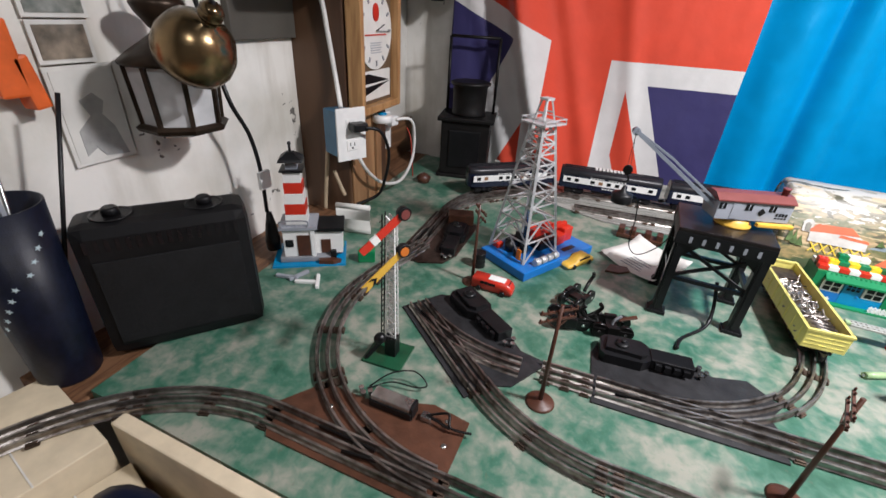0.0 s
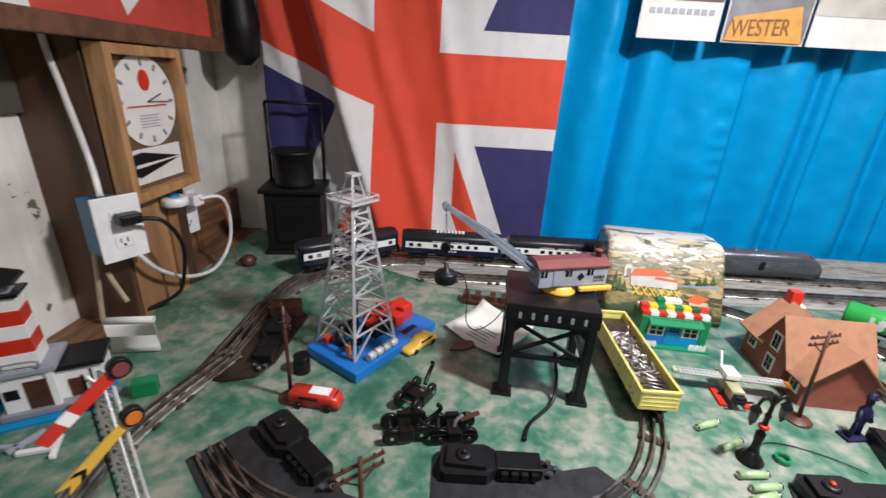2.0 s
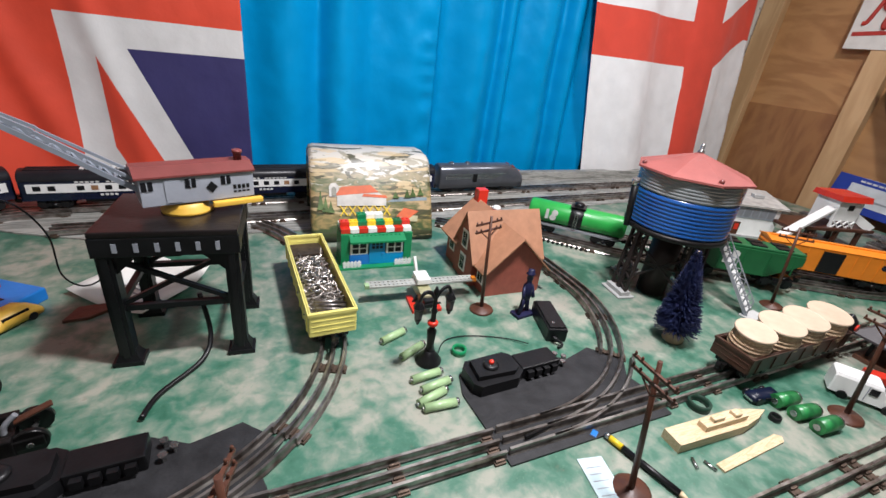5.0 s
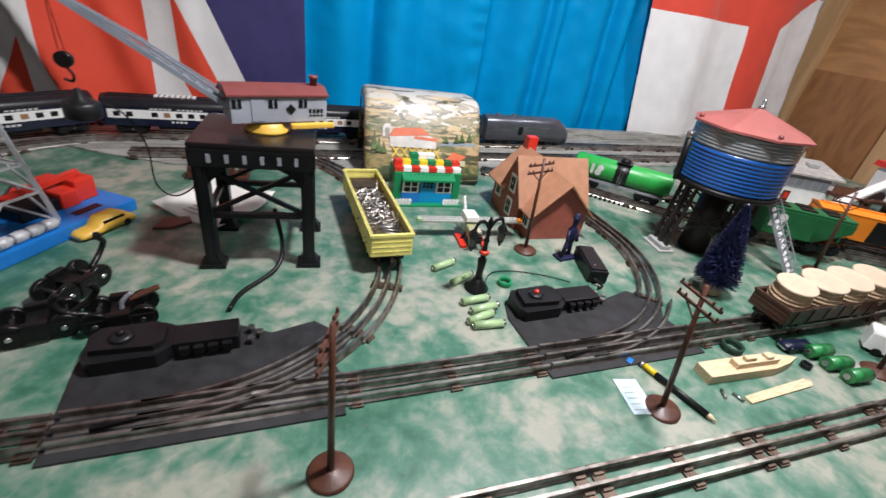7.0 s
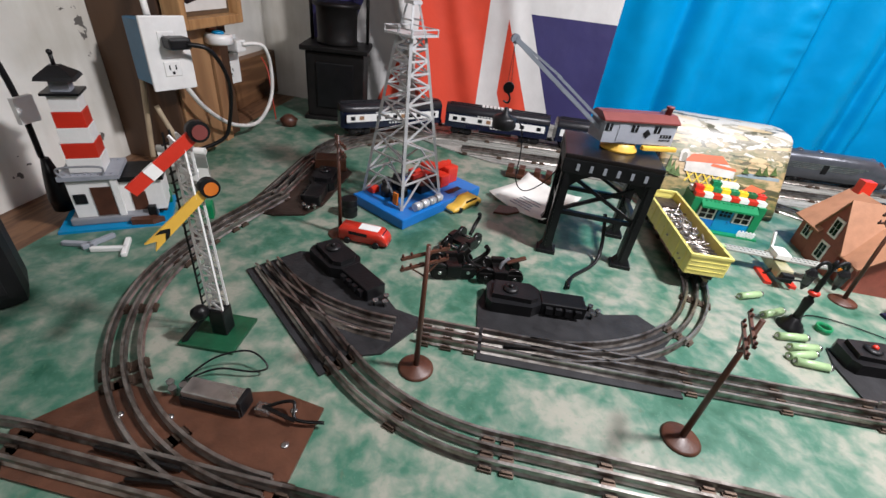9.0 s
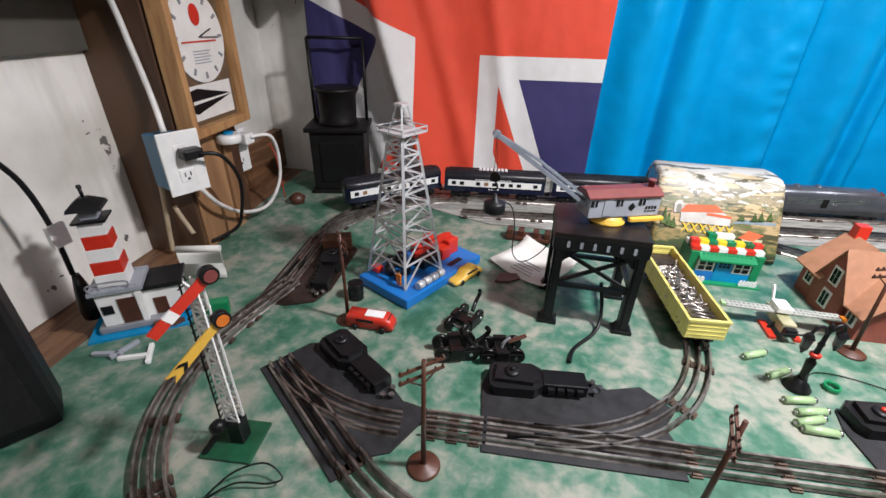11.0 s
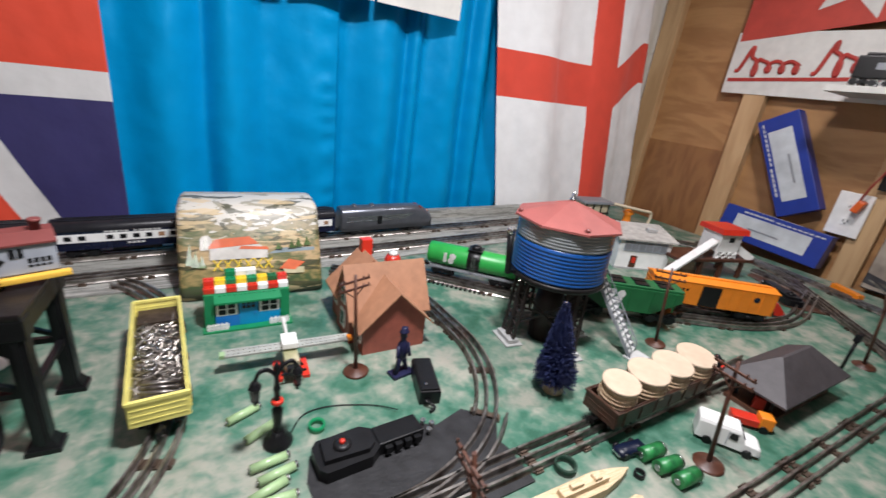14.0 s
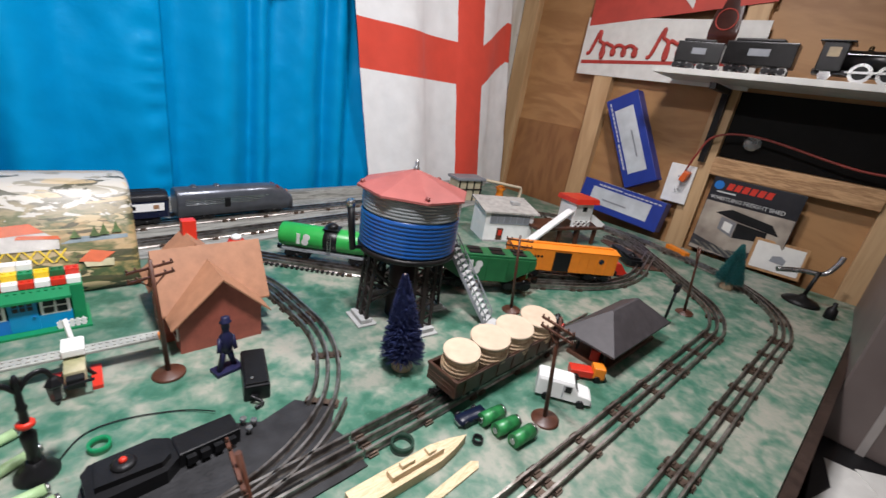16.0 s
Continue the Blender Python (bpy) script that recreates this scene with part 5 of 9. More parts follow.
def tin_print():
    """Lithographed tin: scrub below, tan fields, olive hills, white streaked snow and cloud on top."""
    m, t, b = nodes_of("lithographed_tin")
    q = Sums(t)
    co = t.nodes.new("ShaderNodeTexCoord")

    def noise_at(scale, stretch, detail=5, dist=1.0):
        mp = t.nodes.new("ShaderNodeMapping")
        mp.inputs["Scale"].default_value = stretch
        t.links.new(co.outputs["Object"], mp.inputs[0])
        n = t.nodes.new("ShaderNodeTexNoise")
        n.inputs["Scale"].default_value, n.inputs["Detail"].default_value, n.inputs["Distortion"].default_value = scale, detail, dist
        t.links.new(mp.outputs[0], n.inputs["Vector"])
        return n.outputs["Fac"]

    def ramp(v, stops):
        r = t.nodes.new("ShaderNodeValToRGB")
        for k, (p, c) in enumerate(stops):
            e = r.color_ramp.elements[k] if k < 2 else r.color_ramp.elements.new(p)
            e.position, e.color = p, (*c, 1)
        t.links.new(v, r.inputs[0])
        return r.outputs[0]

    sep = t.nodes.new("ShaderNodeSeparateXYZ")
    t.links.new(co.outputs["Object"], sep.inputs[0])
    z = sep.outputs[2]
    wave = noise_at(14, (1, 1, 2.2), 4, 1.5)
    fine = noise_at(20, (0.6, 1, 1.8), 5, 1.0)
    height = q.op("ADD", q.op("MULTIPLY", z, 5.0), q.op("ADD", q.op("MULTIPLY", q.op("SUBTRACT", wave, 0.5), 0.55), q.op("MULTIPLY", q.op("SUBTRACT", fine, 0.5), 0.25)))
    col = ramp(height, [(0.0, (0.05, 0.055, 0.03)), (0.16, (0.045, 0.075, 0.025)), (0.26, (0.3, 0.22, 0.09)), (0.34, (0.08, 0.1, 0.035)), (0.44, (0.42, 0.3, 0.16)), (0.54, (0.36, 0.25, 0.12)), (0.62, (0.1, 0.12, 0.055)), (0.72, (0.3, 0.25, 0.15)), (0.82, (0.14, 0.13, 0.09)), (0.92, (0.3, 0.28, 0.22))])
    streak = noise_at(9, (0.8, 1, 3.2), 5, 3.0)
    snow = q.op("MULTIPLY", q.op("GREATER_THAN", q.op("ADD", streak, q.op("MULTIPLY", q.op("SUBTRACT", z, 0.165), 3.0)), 0.53), q.op("GREATER_THAN", z, 0.105))
    col = q.paint(snow, col, (0.5, 0.48, 0.43))
    dark = q.op("GREATER_THAN", noise_at(16, (0.55, 1, 2.4), 5, 0.8), 0.575)
    col = q.paint(q.op("MULTIPLY", dark, 0.85), col, (0.04, 0.042, 0.02))
    glint = q.op("GREATER_THAN", noise_at(18, (0.45, 1, 3.2), 5, 1.0), 0.59)
    col = q.paint(q.op("MULTIPLY", glint, 0.7), col, (0.55, 0.42, 0.24))
    t.links.new(col, b.inputs["Base Color"])
    b.inputs["Roughness"].default_value = 0.42
    b.inputs["Coat Weight"].default_value = 0.05
    b.inputs["Coat Roughness"].default_value = 0.12
    bp = t.nodes.new("ShaderNodeBump")
    bp.inputs["Strength"].default_value, bp.inputs["Distance"].default_value = 0.3, 0.004
    t.links.new(noise_at(9, (1, 1, 1), 3, 0.5), bp.inputs["Height"])
    t.links.new(bp.outputs[0], b.inputs["Normal"])
    return m


def tunnel(m):
    """Tin train tunnel: sloping printed sides, rounded top, open portals at both ends."""
    ob = thing("tin_tunnel", "printed tin train tunnel with a painted mountain village scene", "train tunnel", m)
    def outline(k):
        pts = []
        for y, z in ((-0.16, 0.0), (-0.155, 0.02), (-0.113, 0.11), (-0.078, 0.178), (-0.068, 0.19), (-0.052, 0.196), (0.0, 0.198), (0.04, 0.194), (0.06, 0.17), (0.075, 0.1), (0.08, 0.0)):
            pts.append((y * k, z * k))
        return pts
    bm = B()
    rings = []
    for x, k in ((-0.152, 0.94), (-0.147, 0.985), (-0.138, 1.0), (0.138, 1.0), (0.147, 0.985), (0.152, 0.94)):
        o, i = outline(k), [(y * 0.965, max(z - 0.004, 0)) for y, z in outline(k)]
        rings.append([(x, y, z) for y, z in o] + [(x, y, z) for y, z in i[::-1]])
    loft(bm, rings)
    part("shell", bm, tin_print(), ob, "glossy printed mountain scene")
    for s in (-1, 1):
        bm = B()
        x = s * 0.15
        pts = [(y * 0.93, z * 0.93) for y, z in outline(1)]
        hole = [(0.05 * math.cos(a * math.pi / 8), 0.085 + 0.035 * math.sin(a * math.pi / 8)) for a in range(9)]
        ringo = pts
        poly = ringo + [(0.055, 0.0)] + [(y + 0.0, z) for y, z in hole] + [(-0.055, 0.0)]
        bm.faces.new([bm.verts.new((x, y - (0.0 if abs(y) < 0.056 and z < 0.121 else 0.0), z)) for y, z in poly])
        part("portal", bm, M_LGREY, ob, "printed stone end wall with an arched opening")
    # printed picture: flat coloured shapes on the sloping front
    a0, a1 = Vector((0, -0.148, 0.035)), Vector((0, -0.0785, 0.177))
    upv = (a1 - a0).normalized()
    nrm = Vector((0, -upv.z, upv.y))
    def at(u, v, lift):
        return Vector((u, 0, 0)) + a0 + upv * (v - 0.035) + nrm * (0.0012 + lift)
    def patch(name, pts, material, lift=0.0, label=""):
        bm = B()
        lo = [bm.verts.new(at(u, v, lift - 0.0006)) for u, v in pts]
        hi = [bm.verts.new(at(u, v, lift)) for u, v in pts]
        bm.faces.new(hi)
        for k in range(len(pts)):
            bm.faces.new((lo[k], lo[(k + 1) % len(pts)], hi[(k + 1) % len(pts)], hi[k]))
        part(name, bm, material, ob, label)
    patch("printed_river", [(0.03, 0.094), (0.137, 0.098), (0.137, 0.106), (0.06, 0.107)], mat("litho_water", (0.2, 0.25, 0.27), 0.25, coat=0.6), 0.0004)
    patch("printed_barn", [(-0.09, 0.085), (0.03, 0.085), (0.03, 0.105), (0.012, 0.118), (-0.09, 0.112)], M_LWHITE, 0.003, "printed white barn")
    patch("printed_roof", [(-0.096, 0.11), (-0.078, 0.132), (-0.008, 0.137), (0.012, 0.119)], M_LORANGE, 0.0035, "printed orange roof")
    patch("printed_roof", [(-0.03, 0.108), (0.033, 0.104), (0.03, 0.111), (-0.026, 0.115)], M_LORANGE, 0.0037, "printed orange roof")
    for k in range(6):
        u = -0.085 + k * 0.021
        patch("printed_trestle", [(u, 0.06), (u + 0.003, 0.06), (u + 0.02, 0.085), (u + 0.017, 0.085)], M_YELLOW, 0.0032)
        patch("printed_trestle", [(u + 0.017, 0.06), (u + 0.02, 0.06), (u + 0.003, 0.085), (u, 0.085)], M_YELLOW, 0.0034)
    patch("printed_hut", [(0.065, 0.045), (0.108, 0.043), (0.11, 0.058), (0.06, 0.06)], M_OCHRE, 0.003)
    patch("printed_roof", [(0.054, 0.057), (0.075, 0.079), (0.112, 0.07), (0.088, 0.052)], M_LORANGE, 0.0036, "printed orange roof")
    for u, v, h in ((-0.128, 0.075, 0.05), (-0.117, 0.07, 0.04), (-0.105, 0.068, 0.03), (0.085, 0.105, 0.022), (0.1, 0.107, 0.025), (0.12, 0.11, 0.024), (0.055, 0.104, 0.018)):
        patch("printed_tree", [(u - 0.009, v), (u + 0.009, v), (u + 0.003, v + h * 0.5), (u, v + h), (u - 0.004, v + h * 0.5)], M_LGREEN, 0.0045, "printed dark green tree")
    patch("printed_portal", [(-0.108, 0.108), (-0.085, 0.108), (-0.085, 0.135), (-0.092, 0.142), (-0.103, 0.14), (-0.108, 0.132)], M_LWHITE, 0.0028)
    patch("printed_portal", [(-0.102, 0.11), (-0.091, 0.11), (-0.091, 0.128), (-0.097, 0.133), (-0.102, 0.128)], M_LGREY, 0.0042)
    return ob


tunnel(pose(0.677, 1.388, 0.0042, 0, 0, -6) @ Matrix.Diagonal((0.97, 1, 0.945, 1)))


# ---- brick toy shop ----
def studs(bm, x0, x1, y, z, step=0.008):
    n = max(1, round((x1 - x0) / step))
    for k in range(n):
        lathe(bm, [(0.0024, 0), (0.0024, 0.0017)], 8, (x0 + (k + 0.5) * (x1 - x0) / n, y, z), smooth=False)


def toy_shop(m):
    ob = thing("toy_brick_shop", "small toy-brick shop with green walls and a striped roof", "toy house", m)
    part("base", box(B(), -0.076, 0.076, -0.045, 0.032, 0, 0.0035), M_GREENP, ob)
    part("back_wall", box(B(), -0.064, 0.064, 0.02, 0.028, 0.0035, 0.075), M_GREENP, ob)
    for s in (-1, 1):
        part("side_wall", box(B(), s * 0.064 - 0.008, s * 0.064 + 0.008, -0.03, 0.028, 0.0035, 0.07, bevel=0.0005), M_GREENP, ob)
        part("lower_wall", box(B(), s * 0.034 - 0.021, s * 0.034 + 0.021, -0.03, -0.022, 0.0035, 0.026), M_BLUE if s < 0 else M_TURQ, ob)
        w = part("window", box(B(), s * 0.036 - 0.0175, s * 0.036 + 0.0175, -0.03, -0.023, 0.026, 0.054, bevel=0.0006), M_WHITEP, ob, "white window frame")
        for i in (-1, 1):
            for j in (0, 1):
                x, z = s * 0.036 + i * 0.0075, 0.029 + j * 0.012
                part("pane", box(B(), x - 0.006, x + 0.006, -0.0308, -0.029, z, z + 0.0095), M_GAP, w)
        bm = B()
        for k in range(5):
            x = s * 0.052 - 0.014 + k * 0.007
            slab(bm, [(x - 0.0025, 0.004), (x + 0.0025, 0.004), (x + 0.0025, 0.015), (x, 0.019), (x - 0.0025, 0.015)], -0.001, 0.001, pose(0, -0.041, 0, 90, 0, 0))
        box(bm, s * 0.052 - 0.018, s * 0.052 + 0.018, -0.042, -0.040, 0.007, 0.010)
        box(bm, s * 0.052 - 0.018, s * 0.052 + 0.018, -0.042, -0.040, 0.0125, 0.015)
        part("fence", bm, M_WHITEP, ob, "white picket fence")
    door = part("door", box(B(), -0.016, 0.016, -0.031, -0.024, 0.0035, 0.055, bevel=0.0006), M_TURQ, ob, "bright blue door")
    for i in (-1, 0, 1):
        for j in (0, 1):
            part("pane", box(B(), i * 0.008 - 0.003, i * 0.008 + 0.003, -0.0318, -0.03, 0.038 + j * 0.008, 0.044 + j * 0.008), M_GAP, door)
    part("knob", ball(B(), (0.011, -0.033, 0.028), 0.0017, seg=8), M_BLUE, door)
    bm = B()
    loft(bm, [[(x, y, z) for y, z in ((-0.042, 0.055), (-0.042, 0.059), (-0.02, 0.07), (-0.02, 0.062))] for x in (-0.056, 0.056)], smooth=False)
    studs(bm, -0.05, 0.05, -0.027, 0.066)
    part("awning", bm, M_GREENP, ob)
    colours = [M_RED, M_WHITEP, M_RED, M_WHITEP, M_RED, M_WHITEP, M_RED, M_WHITEP]
    for row, (y, z, mats) in enumerate(((-0.016, 0.07, colours), (-0.002, 0.0795, [M_RED, M_YELLOW, M_GREENP, M_YELLOW, M_GREENP, M_YELLOW, M_GREEND, M_RED]), (0.012, 0.089, [None, None, M_GREENP, M_WHITEP, M_WHITEP, None, None, None]), (0.014, 0.07, colours[::-1]))):
        for k, mm in enumerate(mats):
            if mm is None:
                continue
            x0 = -0.071 + k * 0.0178
            bm = B()
            box(bm, x0, x0 + 0.0172, y - 0.008, y + 0.008, z, z + 0.0093, bevel=0.0004)
            studs(bm, x0, x0 + 0.0172, y, z + 0.0093)
            part("roof_brick", bm, mm, ob)
    return ob


toy_shop(pose(0.631, 1.145, 0, 0, 0, -4) @ Matrix.Scale(1.06, 4))


# ---- brick house ----
def house(m):
    ob = thing("card_house", "model brick-red house with a tan gabled roof", "toy house", m)
    def gable_box(x0, x1, y0, y1, eave, ridge, along_x):
        bm = B()
        if along_x:
            c = (y0 + y1) / 2
            rings = [[(x, y0, 0), (x, y1, 0), (x, y1, eave), (x, c, ridge), (x, y0, eave)] for x in (x0, x1)]
        else:
            c = (x0 + x1) / 2
            rings = [[(x1, y, 0), (x0, y, 0), (x0, y, eave), (c, y, ridge), (x1, y, eave)] for y in (y0, y1)]
        return loft(bm, rings, smooth=False)
    def roof(x0, x1, y0, y1, eave, ridge, along_x, over, t=0.003):
        out = []
        for s in (-1, 1):
            if along_x:
                c, h = (y0 + y1) / 2, (y1 - y0) / 2
                k = (ridge - eave) / h
                prof = [(c, ridge), (c + s * (h + over), ridge - k * (h + over)), (c + s * (h + over), ridge - k * (h + over) + t), (c, ridge + t * 1.2)]
                out.append(loft(B(), [[(x, y, z) for y, z in prof] for x in (x0 - over, x1 + over)], smooth=False))
            else:
                c, h = (x0 + x1) / 2, (x1 - x0) / 2
                k = (ridge - eave) / h
                prof = [(c, ridge), (c + s * (h + over), ridge - k * (h + over)), (c + s * (h + over), ridge - k * (h + over) + t), (c, ridge + t * 1.2)]
                out.append(loft(B(), [[(x, y, z) for x, z in prof] for y in (y0 - over, y1)], smooth=False))
        return out
    part("main_block", gable_box(-0.072, 0.075, 0.042, 0.122, 0.07, 0.139, True), M_BRICKRED, ob)
    part("wing_block", gable_box(-0.06, 0.06, 0.0, 0.09, 0.06, 0.118, False), M_BRICKRED, ob)
    part("rear_block", gable_box(-0.066, 0.05, 0.1, 0.178, 0.072, 0.132, False), M_BRICKRED, ob)
    for r in roof(-0.066, 0.075, 0.042, 0.122, 0.07, 0.139, True, 0.011):
        part("roof_panel", r, M_TAN, ob)
    for r in roof(-0.06, 0.06, 0.0, 0.095, 0.06, 0.118, False, 0.012):
        part("roof_panel", r, M_TAN, ob)
    for r in roof(-0.066, 0.05, 0.12, 0.19, 0.072, 0.132, False, 0.013):
        part("roof_panel", r, M_TAN, ob)
    part("chimney", box(B(), -0.014, 0.008, 0.162, 0.182, 0.1, 0.156, bevel=0.001), M_RED, ob, "bright red chimney")
    for x, y, z in ((-0.0605, 0.022, 0.018), (-0.0725, 0.082, 0.016), (-0.0725, 0.082, 0.066), (-0.0665, 0.15, 0.028)):
        w = part("window", box(B(), x - 0.0015, x + 0.0015, y - 0.0125, y + 0.0125, z, z + 0.037, bevel=0.0008), M_WHITEP, ob, "white framed window")
        for i in (-1, 1):
            for j in (0, 1):
                part("pane", box(B(), x - 0.002, x + 0.0005, y + i * 0.0047 - 0.0038, y + i * 0.0047 + 0.0038, z + 0.0045 + j * 0.0145, z + 0.018 + j * 0.0145), M_GAP, w)
    return ob


house(pose(0.862, 0.934, 0, 0, 0, -3) @ Matrix.Scale(1.06, 4))

# red toy with white cap behind the roof
ob = thing("red_toy", "small red toy with a white rounded top", "toy", pose(1.0, 1.24, 0))
part("body", lathe(B(), [(0.02, 0), (0.024, 0.01), (0.022, 0.05), (0.016, 0.062), (0.004, 0.066)], 16), M_RED, ob)
part("cap", lathe(B(), [(0.013, 0.0635), (0.011, 0.07), (0.004, 0.074)], 14), M_WHITEP, ob)


# ---- water tower ----
def water_tower(m):
    ob = thing("water_tower", "toy water tower with a ribbed blue tank and red roof", "water tower", m)
    R, z0, z1 = 0.096, 0.162, 0.274
    prof = [(R - 0.004, z0)]
    n = 9
    for k in range(n):
        z = z0 + 0.002 + k * 0.0075
        prof += [(R, z), (R + 0.0016, z + 0.0022), (R + 0.0016, z + 0.0045), (R, z + 0.0068)]
    prof.append((R, z0 + 0.071))
    part("tank", lathe(B(), prof, 40), M_BLUETANK, ob, "ribbed blue lower tank")
    prof = [(R - 0.0015, z0 + 0.0712)]
    for k in range(6):
        z = z0 + 0.073 + k * 0.0062
        prof += [(R, z), (R + 0.0014, z + 0.002), (R + 0.0014, z + 0.004), (R, z + 0.006)]
    prof.append((R - 0.001, z1))
    part("tank_rim", lathe(B(), prof, 40), mat("smoky_clear_plastic", (0.2, 0.215, 0.22), 0.2, var=0.2, scale=20, coat=0.4), ob, "smoky translucent upper tank")
    bm = B()
    rr = 0.110
    apex = bm.verts.new((0, 0, z1 + 0.04))
    low = [bm.verts.new((rr * math.cos(k * math.pi / 4 + 0.3), rr * math.sin(k * math.pi / 4 + 0.3), z1 + 0.003)) for k in range(8)]
    lo2 = [bm.verts.new((v.co.x, v.co.y, z1 - 0.001)) for v in low]
    for k in range(8):
        bm.faces.new((low[k], low[(k + 1) % 8], apex))
        bm.faces.new((lo2[(k + 1) % 8], lo2[k], low[k], low[(k + 1) % 8])[::-1])
    bm.faces.new(lo2)
    roof = part("roof", bm, M_TOWERROOF, ob)
    part("finial", lathe(B(), [(0.006, 0), (0.006, 0.004), (0.0035, 0.006), (0.004, 0.014), (0.002, 0.018), (0.0005, 0.019)], 12, (0, 0, z1 + 0.038)), M_STEEL, roof, "chrome finial")
    for a in (0.3 + math.pi * 1.25, 0.3 + math.pi * 0.75, 0.3):
        part("roof_clip", ball(B(), (0.1 * math.cos(a), 0.1 * math.sin(a), z1 + 0.008), 0.005, seg=8), M_MAROON, roof)
    part("floor_ring", lathe(B(), [(R + 0.003, z0 - 0.01), (R + 0.004, z0 - 0.004), (R + 0.002, z0)], 40), M_IRON, ob)
    part("core", lathe(B(), [(0.03, 0.0), (0.03, z0 - 0.01)], 14), mat("dark_core", (0.03, 0.02, 0.018), 0.5), ob)
    dk = mat("brown_black_tower_legs", (0.025, 0.018, 0.017), 0.45, var=0.3)
    for k in range(4):
        a, b = k * math.pi / 2 + 1.4, (k + 1) * math.pi / 2 + 1.4
        p0, p1 = Vector((0.088 * math.cos(a), 0.088 * math.sin(a), 0.012)), Vector((0.078 * math.cos(a), 0.078 * math.sin(a), z0 - 0.01))
        q0, q1 = Vector((0.088 * math.cos(b), 0.088 * math.sin(b), 0.012)), Vector((0.078 * math.cos(b), 0.078 * math.sin(b), z0 - 0.01))
        bm = B()
        bar(bm, p0, p1, 0.009)
        side = Vector((-math.sin(a), math.cos(a), 0)) * 0.022
        leg = part("leg", bm, dk, ob)
        for s in (-1, 1):
            part("edge_bar", bar(B(), p0 + side * s, p1 + side * s, 0.005), dk, leg)
            for i in range(5):
                part("lattice_bar", bar(B(), p0.lerp(p1, i / 5) - side * s, p0.lerp(p1, (i + 1) / 5) + side * s, 0.0035), dk, leg)
        bm = B()
        mm = Matrix.Translation((p0.x, p0.y, 0)) @ Matrix.Rotation(a, 4, "Z")
        box(bm, -0.02, 0.02, -0.032, 0.032, 0, 0.004, mm, 0.001)
        box(bm, -0.012, 0.012, -0.026, 0.026, 0.004, 0.013, mm, 0.001)
        part("pad", bm, M_SKIRT, leg, "grey footing pad")
        for f, g in ((0.15, 0.8), (0.8, 0.15), (0.5, 0.5)):
            part("brace", bar(B(), p0.lerp(p1, f), q0.lerp(q1, g), 0.004), dk, ob)
    # stair up to the tank, on the east side
    top, low = Vector((0.1, -0.03, 0.16)), Vector((0.14, -0.138, 0.004))
    sd = (top - low).cross(Vector((0, 0, 1))).normalized() * 0.021
    bm = B()
    for s in (-1, 1):
        bar(bm, low + sd * s, top + sd * s, 0.003, 0.006)
        bar(bm, low + sd * s + Vector((0, 0, 0.02)), top + sd * s + Vector((0, 0, 0.02)), 0.002)
        for k in range(9):
            p = low.lerp(top, k / 8) + sd * s
            bar(bm, p, p + Vector((0, 0, 0.02)), 0.0018)
            if k < 8:
                bar(bm, p + Vector((0, 0, 0.02)), low.lerp(top, (k + 1) / 8) + sd * s, 0.0014)
    st = part("stair", bm, M_GREY, ob, "grey stair with lattice rails")
    step_grey = mat("pale_step_plastic", (0.5, 0.5, 0.49), 0.4, var=0.15)
    part("landing", box(B(), low.x - 0.026, low.x + 0.026, low.y - 0.026, low.y + 0.004, 0, 0.004, bevel=0.001), step_grey, st)
    for k in range(14):
        p = low.lerp(top, (k + 0.5) / 14)
        part("step", bar(B(), p - sd, p + sd, 0.009, 0.002), step_grey, st)
    # spout
    bm = B()
    rod(bm, (-0.118, 0.02, 0.16), (-0.128, 0.02, 0.245), 0.006, 0.007)
    bar(bm, (-0.085, 0.02, 0.158), (-0.122, 0.02, 0.165), 0.006)
    part("spout", bm, M_BLACK, ob, "raised black spout")
    part("spout_cap", rod(B(), (-0.128, 0.02, 0.245), (-0.13, 0.02, 0.257), 0.0075), M_STEEL, ob)
    return ob


water_tower(pose(1.196, 0.866, 0, 0, 0, 0))


# ---- bristle trees ----
def tilted(x, y, turn, lean):
    """A light toy standing a little out of plumb, leaning to the north-west by lean degrees."""
    return Matrix.Translation((x, y, 0)) @ Matrix.Rotation(radians(lean), 4, Vector((-0.5, -0.86, 0))) @ Matrix.Rotation(radians(turn), 4, "Z")


